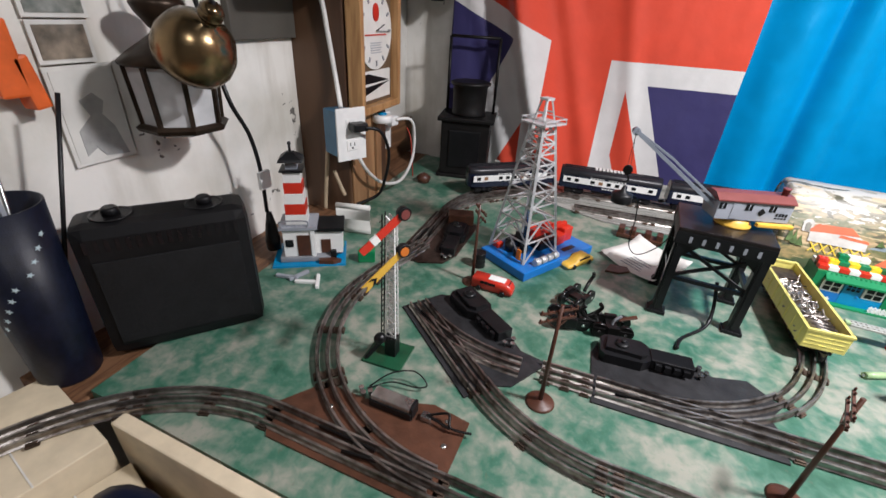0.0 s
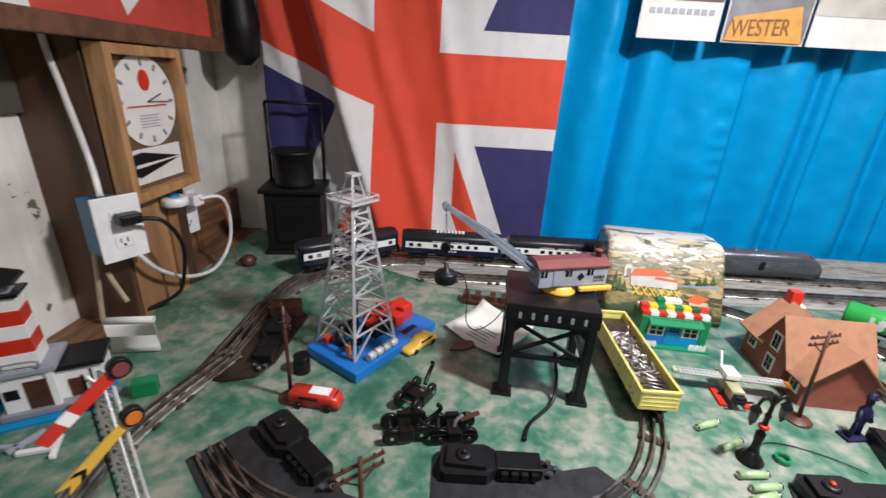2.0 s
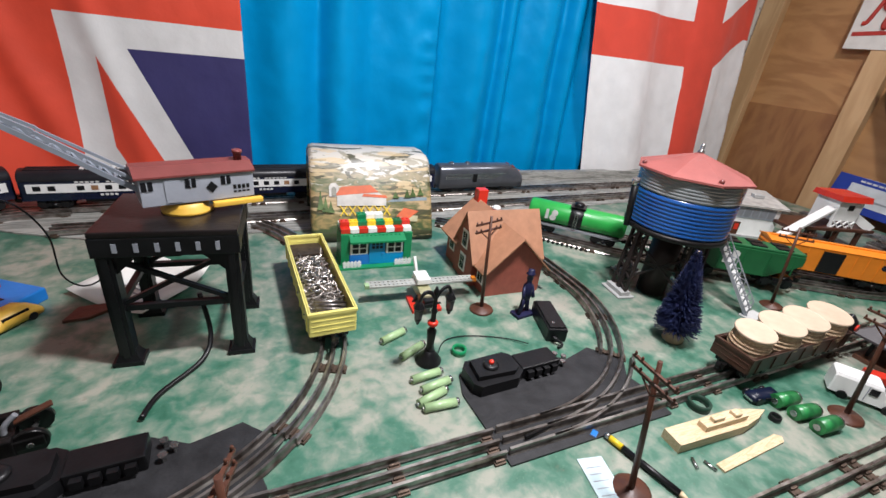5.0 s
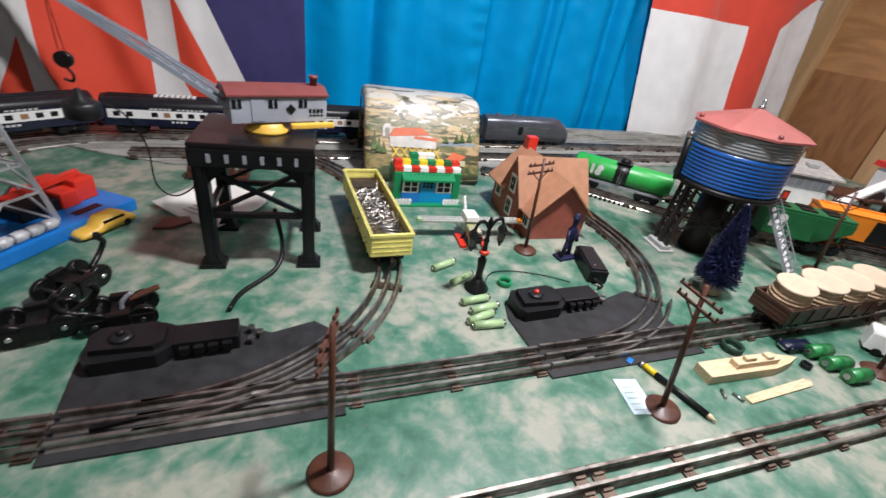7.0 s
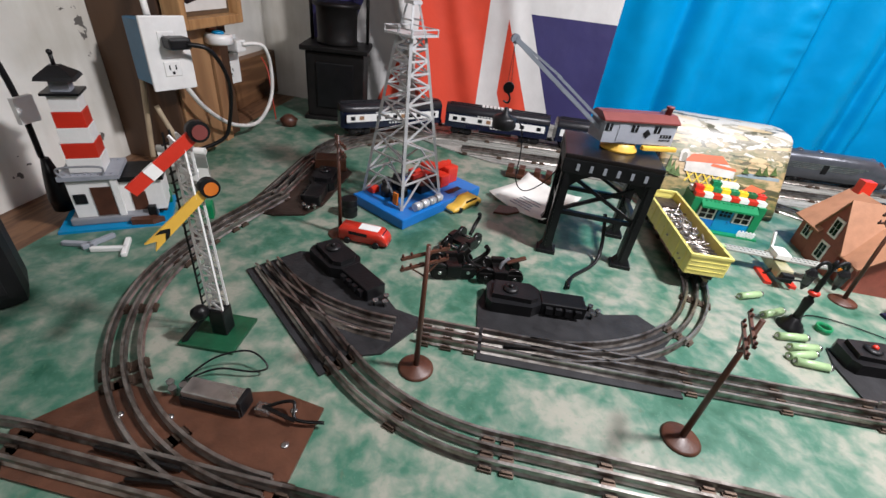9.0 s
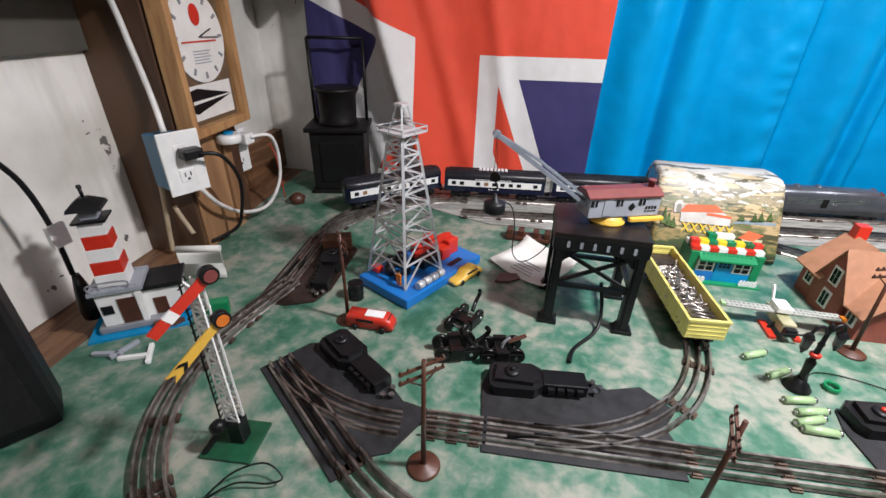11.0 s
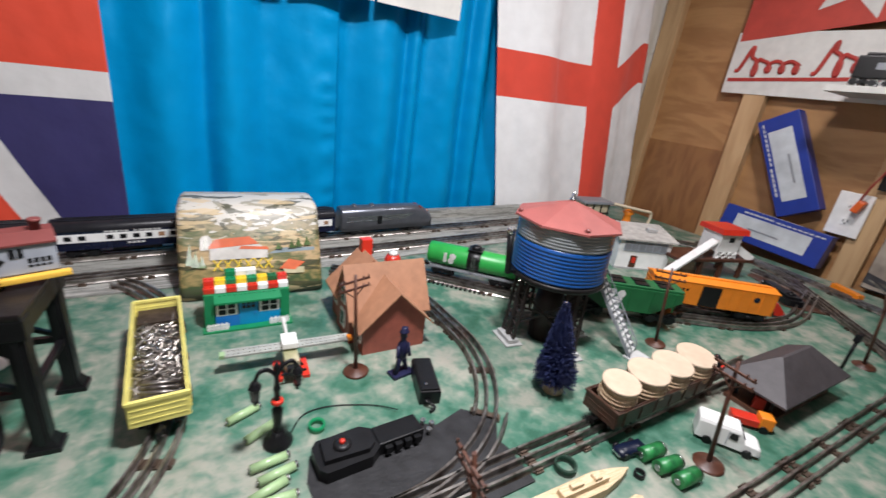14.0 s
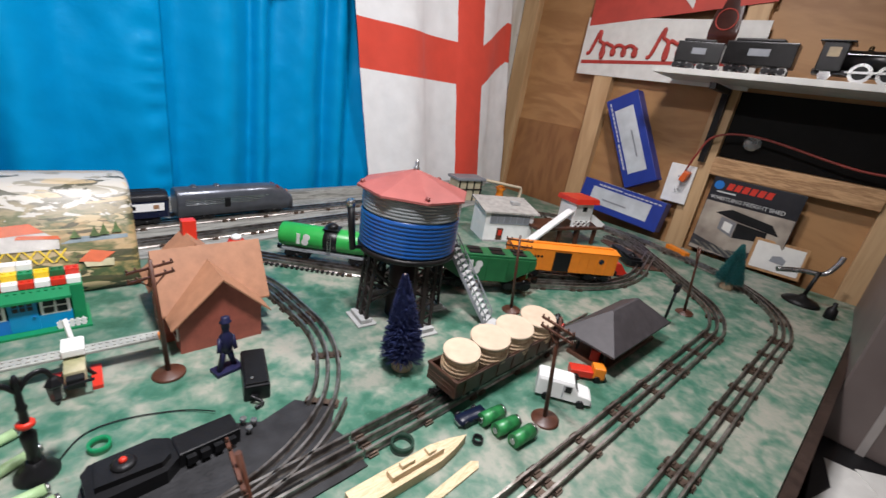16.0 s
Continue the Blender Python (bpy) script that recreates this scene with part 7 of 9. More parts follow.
ob = thing("note_card", "small pale blue note with handwriting", "note", pose(0.735, 0.537, 0.0005, 0, 0, -12))
part("card", box(B(), -0.017, 0.017, -0.028, 0.028, 0, 0.0008), M_BLUEPAPER, ob)
for k in range(5):
    part("ink_bar", box(B(), -0.012, 0.009 - 0.005 * (k % 2), 0.014 - k * 0.009, 0.0152 - k * 0.009, 0.0008, 0.0011), M_GREYP, ob)
solo("blue_clip", box(B(), -0.006, 0.006, -0.004, 0.004, 0, 0.005, bevel=0.001), M_BLUE, "small blue plastic clip", "clip", pose(0.772, 0.59, 0, 0, 0, 30))
for x, y, a in ((0.868, 0.51, 60), (0.885, 0.5, 100)):
    solo("tiny_pin", rod(B(), (-0.008, 0, 0.002), (0.008, 0, 0.002), 0.002, seg=8), M_STEEL, "tiny bright metal pin", "pin", pose(x, y, 0, 0, 0, a), "tiny pins")

# toy plane
ob = thing("toy_plane", "toy-brick seaplane with grey wings and red floats", "toy plane", pose(0.672, 0.965, 0, 0, 0, -6))
for s in (-1, 1):
    w = part("wing", box(B(), s * 0.008, s * 0.105, -0.01, 0.012, 0.034, 0.038, bevel=0.0008), mat("pale_grey_brick", (0.36, 0.37, 0.34), 0.4), ob, "pale grey studded wing")
    bm = B()
    for j in (-0.004, 0.006):
        studs(bm, min(s * 0.01, s * 0.1), max(s * 0.01, s * 0.1), j, 0.038)
    part("stud_strip", bm, mat("pale_grey_stud", (0.38, 0.39, 0.36), 0.4, bump=0), w)
    part("wing_tip", box(B(), s * 0.105 - 0.004, s * 0.105 + 0.004, -0.01, 0.002, 0.034, 0.041), M_ORANGE if s > 0 else M_LIME, w)
    part("float", slab(B(), [(s * 0.022 - 0.006, -0.05), (s * 0.022 + 0.006, -0.05), (s * 0.022 + 0.006, 0.004), (s * 0.022 - 0.006, 0.004)], 0, 0.006), M_RED, ob, "red float")
    part("strut", bar(B(), (s * 0.02, -0.02, 0.005), (s * 0.01, -0.02, 0.02), 0.004), M_BLACK, ob)
bm = B()
box(bm, -0.012, 0.012, -0.045, 0.03, 0.014, 0.034, bevel=0.002)
part("fuselage", bm, M_OCHRE, ob)
part("nose", box(B(), -0.01, 0.01, -0.058, -0.045, 0.014, 0.03, bevel=0.002), M_BLACK, ob)
part("cockpit", box(B(), -0.013, 0.013, -0.015, 0.02, 0.038, 0.05, bevel=0.002), M_WHITEP, ob)
part("tail_fin", bar(B(), (0.0, 0.03, 0.03), (-0.006, 0.04, 0.07), 0.006, 0.003), M_WHITEP, ob)
part("propeller", bar(B(), (-0.02, -0.06, 0.022), (0.02, -0.06, 0.026), 0.004, 0.002), M_BLACK, ob)

# figure and its box
ob = thing("signal_box_relay", "black moulded relay box behind the switch", "relay box", pose(0.866, 0.815, 0, 0, 0, 72))
part("box", box(B(), -0.046, 0.046, -0.018, 0.018, 0, 0.026, bevel=0.003), M_BLACK, ob)
part("lid", box(B(), -0.042, 0.042, -0.015, 0.015, 0.026, 0.029, bevel=0.001), M_BLACK, ob)
part("screw", lathe(B(), [(0.0025, 0.029), (0.0025, 0.0302)], 10, (-0.03, 0.006, 0)), M_STEEL, ob)
part("lead", tube(B(), [(-0.046, 0, 0.008), (-0.05, 0.008, 0.012), (-0.058, -0.006, 0.005), (-0.066, 0.004, 0.004)], 0.0025), M_BLACK, ob)
bm = B()
for s in (-1, 1):
    rod(bm, (s * 0.012, s * 0.003, 0.003), (s * 0.003, 0, 0.03), 0.0036, 0.0048, 8)
lathe(bm, [(0.007, 0.026), (0.0095, 0.036), (0.0095, 0.048), (0.005, 0.053), (0.0045, 0.056), (0.006, 0.06), (0.0055, 0.066), (0.0085, 0.067), (0.006, 0.068), (0.006, 0.073), (0.002, 0.074)], 12)
rod(bm, (-0.009, 0, 0.047), (-0.014, -0.009, 0.033), 0.0032, seg=8)
rod(bm, (0.009, 0, 0.047), (0.01, -0.008, 0.03), 0.0032, seg=8)
box(bm, -0.019, 0.019, -0.013, 0.013, 0, 0.004)
solo("figurine", bm, mat("navy_figurine", (0.012, 0.013, 0.045), 0.45, var=0.3), "small navy painted railwayman figurine on a plinth", "figurine", pose(0.842, 0.862, 0, 0, 0, 8) @ Matrix.Diagonal((1.1, 0.95, 1.32, 1)))

# ---- hip-roofed platform ----
ob = thing("station_shelter", "low station shelter with a dark hipped roof", "toy station", pose(1.515, 0.517, 0, 0, 0, -3))
part("platform", box(B(), -0.12, 0.12, -0.042, 0.042, 0, 0.008, bevel=0.001), M_BROWNP, ob)
for x in (-0.1, -0.035, 0.035, 0.1):
    for y in (-0.03, 0.03):
        part("post", bar(B(), (x, y, 0.008), (x, y, 0.052), 0.005), M_BLACK, ob)
part("wall", box(B(), -0.05, 0.05, -0.02, 0.02, 0.008, 0.052), M_BROWNP, ob)
bm = B()
lo = [(-0.135, -0.058), (0.135, -0.058), (0.135, 0.058), (-0.135, 0.058)]
loft(bm, [[(x, y, 0.048) for x, y in lo], [(x, y, 0.052) for x, y in lo], [(x * 0.45, y * 0.04, 0.102) for x, y in lo]], smooth=False)
part("roof", bm, M_SLATE, ob, "dark grey hipped roof")
ob = thing("signal_lantern", "small black lantern post with a red lens", "signal lamp", pose(1.36, 0.585, 0))
part("post", rod(B(), (0, 0, 0), (0, 0, 0.06), 0.003), M_BLACK, ob)
part("head", lathe(B(), [(0.012, 0.055), (0.013, 0.06), (0.013, 0.078), (0.008, 0.084), (0.003, 0.09)], 12), M_BLACK, ob)
part("lens", rod(B(), (0.0, -0.013, 0.069), (0.0, -0.016, 0.069), 0.007, seg=12), M_RED, ob)
ob = thing("signal_stand", "black toy crossing signal on a green foot", "railway signal", pose(1.75, 0.485, 0))
part("foot", box(B(), -0.02, 0.02, -0.012, 0.012, 0, 0.006, bevel=0.001), M_GREENP, ob)
part("post", rod(B(), (0, 0, 0.006), (0.012, 0, 0.1), 0.0035), M_BLACK, ob)
part("head", box(B(), 0.0, 0.022, -0.006, 0.006, 0.085, 0.105, bevel=0.003), M_BLACK, ob)

# ---- white depot, coal ramp with red-roofed tower ----
def depot(m):
    ob = thing("white_depot", "white toy depot with grey roof and red door", "toy house", m)
    bm = B()
    loft(bm, [[(x, -0.05, 0), (x, 0.05, 0), (x, 0.05, 0.085), (x, -0.05, 0.075)] for x in (-0.085, 0.085)], smooth=False)
    part("wall_block", bm, M_WHITEP, ob)
    part("window", box(B(), -0.07, 0.07, -0.0525, -0.049, 0.045, 0.07), M_GREYP, ob, "long grey glazed window")
    for k in range(6):
        x = -0.058 + k * 0.0232
        part("pane", box(B(), x - 0.0095, x + 0.0095, -0.0532, -0.052, 0.048, 0.067), M_GREY, ob)
    part("door", box(B(), -0.04, -0.02, -0.0535, -0.049, 0.004, 0.034), M_RUST, ob)
    part("door_panel", box(B(), -0.036, -0.024, -0.0545, -0.053, 0.016, 0.03), M_RED, ob)
    part("sill", box(B(), -0.088, 0.088, -0.056, -0.049, 0.0, 0.004), M_SKIRT, ob)
    part("vent", box(B(), 0.02, 0.05, -0.01, 0.01, 0.084, 0.092, bevel=0.001), M_SKIRT, ob)
    bm = B()
    loft(bm, [[(x, y, z + k * 0.004) for (y, z), k in (((-0.062, 0.073), 0), ((0.058, 0.0875), 0), ((0.058, 0.0875), 1), ((-0.062, 0.073), 1))] for x in (-0.097, 0.097)], smooth=False)
    part("roof", bm, mat("pale_grey_felt", (0.4, 0.38, 0.35), 0.7, var=0.3, scale=60), ob)
    return ob


depot(pose(1.855, 1.10, 0, 0, 0, -28) @ Matrix.Diagonal((1.06, 1.15, 1.4, 1)))
ob = thing("coal_tower", "brown timber ramp with a white red-roofed loading tower", "toy tower", pose(2.045, 0.965, 0, 0, 0, -18) @ Matrix.Scale(1.22, 4))
part("deck", box(B(), -0.13, 0.13, -0.045, 0.045, 0.05, 0.058, bevel=0.001), M_RUST, ob)
for x in (-0.11, -0.04, 0.03, 0.1):
    for y in (-0.035, 0.035):
        part("trestle_post", bar(B(), (x, y, 0), (x, y, 0.05), 0.009), M_RUST, ob)
part("tower", box(B(), 0.0, 0.07, -0.035, 0.03, 0.075, 0.13, bevel=0.001), M_WHITEP, ob)
for x in (0.003, 0.067):
    for y in (-0.032, 0.027):
        part("lattice_post", bar(B(), (x, y, 0.058), (x, y, 0.076), 0.006), M_WHITEP, ob)
for k in range(3):
    x = 0.003 + k * 0.0213
    part("lattice_bar", bar(B(), (x, -0.036, 0.058), (x + 0.0213, -0.036, 0.076), 0.003), M_WHITEP, ob)
    part("lattice_bar", bar(B(), (x + 0.0213, -0.036, 0.058), (x, -0.036, 0.076), 0.003), M_WHITEP, ob)
part("window", box(B(), 0.028, 0.044, -0.0365, -0.034, 0.105, 0.118), M_GAP, ob)
bm = B()
loft(bm, [[(x, -0.045, 0.128), (x, 0.04, 0.128), (x, 0.036, 0.142), (x, -0.04, 0.142)] for x in (-0.01, 0.08)], smooth=False)
part("roof", bm, M_RED, ob)
part("chute", bar(B(), (0.0, -0.02, 0.105), (-0.18, -0.07, 0.03), 0.022, 0.006), M_WHITEP, ob, "white sloping chute")
part("arm", bar(B(), (0.07, -0.02, 0.09), (0.12, -0.04, 0.06), 0.008, 0.02), M_WHITEP, ob)
ob = thing("pump_frame", "small framed toy yard with an orange pump", "toy yard", pose(2.25, 1.46, 0.004, 0, 0, -14) @ Matrix.Scale(1.3, 4))
part("hut", box(B(), -0.17, -0.07, -0.025, 0.03, 0, 0.07, bevel=0.001), mat("tudor_cream", (0.5, 0.44, 0.3), 0.6), ob)
for k in range(4):
    part("timber", bar(B(), (-0.165 + k * 0.03, -0.026, 0.0), (-0.165 + k * 0.03, -0.026, 0.07), 0.004), M_BLACK, ob)
part("timber", bar(B(), (-0.17, -0.026, 0.04), (-0.07, -0.026, 0.04), 0.004), M_BLACK, ob)
part("hut_roof", box(B(), -0.178, -0.062, -0.034, 0.038, 0.07, 0.08, bevel=0.003), M_GREY, ob)
part("frame", tube(B(), [(-0.06, -0.03, 0.075), (0.05, -0.05, 0.06), (0.09, -0.05, 0.05), (0.085, -0.05, 0.0)], 0.005), M_CARD, ob)
part("pump", lathe(B(), [(0.02, 0), (0.014, 0.015), (0.012, 0.035), (0.02, 0.045), (0.006, 0.055)], 14, (0.02, -0.02, 0)), M_ORANGE, ob)
ob = thing("red_wedge", "orange-red track bumper at the end of the siding", "bumper", pose(1.95, 0.70, 0, 0, 0, -40))
part("body", slab(B(), [(-0.02, 0), (0.035, 0), (0.0, 0.04), (-0.02, 0.04)], -0.018, 0.018, Matrix.Rotation(radians(90), 4, "X")), M_RED, ob)
part("foot", box(B(), -0.022, 0.038, -0.022, 0.022, 0, 0.004), M_BLACK, ob)

# ---- cartons, outlet, magazine and frame by the plywood wall ----
def carton(m, L, H, D, label):
    ob = thing("model_carton", label, "carton", m, "blue cartons")
    part("box", box(B(), -L / 2, L / 2, -D / 2, D / 2, 0, H, bevel=0.002), M_BLUEBOX, ob)
    part("window", box(B(), -L * 0.36, L * 0.36, -D / 2 - 0.0012, -D / 2 + 0.001, H * 0.22, H * 0.8), mat("pale_carton_window", (0.55, 0.58, 0.6), 0.3, var=0.3, scale=14), ob, "pale clear window")
    for k in range(6):
        part("print_bar", box(B(), -L * 0.3 + k * L * 0.05, -L * 0.27 + k * L * 0.05 + 0.004, -D / 2 - 0.0012, -D / 2 + 0.001, H * 0.87, H * 0.92), M_LETTER, ob)
    for k in range(9):
        part("print_bar", box(B(), L * 0.02 + k * L * 0.05, L * 0.055 + k * L * 0.05, -D / 2 - 0.0012, -D / 2 + 0.001, H * 0.86, H * 0.9), M_LETTER, ob)
        part("print_bar", box(B(), -L * 0.3 + k * L * 0.06, -L * 0.26 + k * L * 0.06, -0.004, 0.004, H - 0.001, H + 0.0012), M_LETTER, ob)
    part("inner_shadow", box(B(), -L * 0.2, L * 0.1, -D / 2 - 0.002, -D / 2 + 0.001, H * 0.4, H * 0.45), M_GREY, ob)
    return ob


# the wall faces west: local -y turned to -x
carton(Matrix.Translation((2.575, 0.985, 0.0)) @ pose(0, 0, 0, -8, 0, -90) @ pose(0, 0, 0.03, 0, 3, 0), 0.38, 0.13, 0.07, "long royal blue model carton with clear window")
carton(Matrix.Translation((2.635, 1.03, 0.37)) @ pose(0, 0, 0, -3, 0, -90) @ pose(0, 0, 0, 0, -120, 0) @ pose(0, 0, -0.07), 0.40, 0.14, 0.07, "royal blue model carton leaning upright on its end")


def outlet(name, m, label, w=0.075, h=0.12):
    ob = thing(name, label, "outlet", m)
    part("plate", box(B(), -w / 2, w / 2, -0.006, 0, -h / 2, h / 2, bevel=0.002), M_WHITEP, ob)
    for z in (-0.027, 0.027):
        s = part("socket", box(B(), -0.016, 0.016, -0.0075, -0.005, z - 0.014, z + 0.014, bevel=0.002), M_WHITEP, ob)
        for x in (-0.006, 0.006):
            part("slot", box(B(), x - 0.0012, x + 0.0012, -0.0079, -0.007, z - 0.002, z + 0.007), M_GAP, s)
        part("slot", box(B(), -0.0025, 0.0025, -0.0079, -0.007, z - 0.01, z - 0.005), M_GAP, s)
    return ob


outlet("wall_outlet", pose(RIGHT - 0.06, 0.795, 0.235, 0, 0, -90) @ pose(0, 0, 0, 0, 0, 0), "white double power outlet on the plywood wall", 0.1, 0.16)
ob = thing("orange_plug", "orange extension plug in the outlet", "plug", pose(RIGHT - 0.07, 0.775, 0.265, 0, 0, 0))
part("plug", box(B(), -0.04, 0.0, -0.012, 0.012, -0.015, 0.03, pose(0, 0, 0, 18, 0, 0), 0.005), M_ORANGECORD, ob)
part("cord", tube(B(), [(-0.03, 0, 0.03), (-0.04, -0.02, 0.1), (-0.03, -0.06, 0.18), (-0.02, -0.2, 0.2), (-0.02, -0.5, 0.15), (-0.02, -0.68, 0.16)], 0.004), mat("dark_red_cord", (0.25, 0.03, 0.02), 0.4, bump=0), ob)

ob = thing("freight_shed_carton", "dark printed carton with a freight shed picture against the rail", "carton", pose(2.612, 0.52, 0.0, 0, 0, -90) @ pose(0, 0, 0, -3.5, 0, 0))
part("cover", box(B(), -0.15, 0.15, -0.004, 0.004, 0, 0.30, bevel=0.001), mat("magazine_black", (0.02, 0.02, 0.025), 0.3), ob)
RX = Matrix.Rotation(radians(90), 4, "X")
for k in range(6):
    part("print_title", slab(B(), [(-0.098 + k * 0.026, 0.258), (-0.078 + k * 0.026, 0.258), (-0.072 + k * 0.026, 0.284), (-0.092 + k * 0.026, 0.284)], 0.0035, 0.0052, RX), M_RED, ob, "red title block")
part("print_roundel", rod(B(), (-0.125, -0.0055, 0.27), (-0.125, 0.0, 0.27), 0.017, seg=20), M_BLUE, ob, "blue and white roundel")
part("print_bar", box(B(), -0.125, -0.06, -0.0052, 0.0, 0.243, 0.248), M_LETTER, ob)
part("print_photo", box(B(), -0.148, 0.148, -0.005, 0.0, 0.004, 0.205), mat("photo_tan", (0.5, 0.44, 0.36), 0.3, var=0.35, scale=9, other=(0.16, 0.13, 0.11)), ob, "pale printed photograph")
part("print_platform", slab(B(), [(-0.148, 0.06), (-0.02, 0.03), (0.148, 0.07), (0.148, 0.02), (0.0, 0.004), (-0.148, 0.02)], 0.0, 0.0056, RX), mat("print_dark_grey", (0.05, 0.05, 0.055), 0.3, var=0.3), ob)
part("print_roof", slab(B(), [(-0.1, 0.165), (-0.05, 0.19), (0.09, 0.17), (0.12, 0.135), (-0.02, 0.15)], 0.0, 0.0064, RX), M_BLACK, ob)
part("print_wall", slab(B(), [(-0.075, 0.155), (-0.02, 0.145), (-0.02, 0.085), (-0.075, 0.105)], 0.0, 0.006, RX), mat("print_shed_grey", (0.2, 0.2, 0.21), 0.3), ob)
part("print_front", slab(B(), [(-0.018, 0.145), (0.085, 0.138), (0.085, 0.1), (-0.018, 0.085)], 0.0, 0.006, RX), M_BLACK, ob)
part("print_door", slab(B(), [(-0.06, 0.14), (-0.03, 0.134), (-0.03, 0.098), (-0.06, 0.108)], 0.0, 0.0066, RX), M_PAPER, ob)
for k in range(6):
    part("print_rail", slab(B(), [(-0.14 + k * 0.03, 0.036), (-0.125 + k * 0.03, 0.036), (-0.075 + k * 0.03, 0.008), (-0.085 + k * 0.03, 0.008)], 0.0, 0.0062, RX), M_LGREY, ob)
cu = bpy.data.curves.new("cover_words", "FONT")
cu.body, cu.size, cu.extrude = "WHISTLING FREIGHT SHED", 0.0205, 0.0004
words = new("cover_words_curve", cu)
bpy.context.view_layer.update()
me = bpy.data.meshes.new_from_object(words)
bpy.data.objects.remove(words)
me.transform(Matrix.Translation((-0.14, -0.0052, 0.215)) @ RX)
me.materials.append(M_LETTER)
tw = new("cover_words", me)
tw.parent = ob
# clear bag and clip on the dark shade panel under the shelf
solo("plastic_bag", ball(B(), (0, 0, 0), 0.032, 0.9, 10), mat("crumpled_clear_bag", (0.45, 0.45, 0.44), 0.2, var=0.5, scale=30, alpha=0.5, bump=0.8), "small crumpled clear bag pinned under the shelf", "bag", pose(RIGHT - 0.036, 0.6, 0.44))
ob = thing("small_framed_print", "small wooden frame with a dark engraving", "picture frame", pose(2.6, 0.375, 0.0, 0, 0, -80) @ pose(0, 0, 0, -12, 0, 0))
part("frame", box(B(), -0.085, 0.085, -0.006, 0.006, 0, 0.12, bevel=0.002), M_OAK, ob)
part("mount", box(B(), -0.075, 0.075, -0.0075, 0, 0.01, 0.11), M_PAPER, ob)
part("print_engraving", slab(B(), [(-0.02, 0.045), (0.025, 0.04), (0.028, 0.06), (0.01, 0.072), (-0.015, 0.065)], 0, 0.0085, Matrix.Rotation(radians(90), 4, "X")), M_GREY, ob)
ob = thing("pedestal_lamp", "black stand with a bent metal arm", "stand", pose(2.36, 0.26, 0))
part("foot", lathe(B(), [(0.05, 0), (0.052, 0.004), (0.04, 0.014), (0.012, 0.022), (0.008, 0.03)], 24), M_IRON, ob)
part("stem", rod(B(), (0, 0, 0.02), (0.01, -0.01, 0.11), 0.006), M_IRON, ob)
part("arm", tube(B(), [(-0.04, 0.09, 0.09), (0, 0.03, 0.1), (0.02, -0.02, 0.105), (0.03, -0.04, 0.14), (0.035, -0.045, 0.17)], 0.008), M_STEEL, ob)
solo("bottle_small", lathe(B(), [(0.014, 0), (0.015, 0.002), (0.014, 0.03), (0.006, 0.038), (0.006, 0.05), (0.004, 0.052)], 14), M_IRON, "small dark bottle on the table edge", "bottle", pose(2.3, 0.185, 0))
solo("orange_box", box(B(), -0.05, 0.05, -0.012, 0.012, 0, 0.025, bevel=0.002), M_ORANGE, "flat orange and white carton on the table", "carton", pose(2.42, 0.66, 0, 0, 0, 60))
# gear under the shelf
ob = thing("wall_bracket", "dark metal shelf bracket", "bracket", pose(RIGHT, 0.74, 0.62))
part("arm", box(B(), -0.28, 0, -0.01, 0.01, -0.02, 0), M_IRON, ob)
part("upright", box(B(), -0.075, -0.047, -0.012, 0.012, -0.28, 0), M_IRON, ob)
# added near-black panel: puts the shelf's shade on the wall into colour
setting("shelf_shade_panel", "near-black panel standing in for the shade under the shelf", box(B(), RIGHT - 0.012, RIGHT, 0.18, 0.70, 0.372, 0.62), mat("near_black_shade", (0.006, 0.0055, 0.005), 0.9))

shelf = thing("wall_shelf", "white-edged wall shelf carrying old toy engines", "shelf", pose(0, 0, 0))
part("board", box(B(), RIGHT - 0.30, RIGHT, 0.10, 0.95, 0.635, 0.655, bevel=0.002), M_SHELFW, shelf)


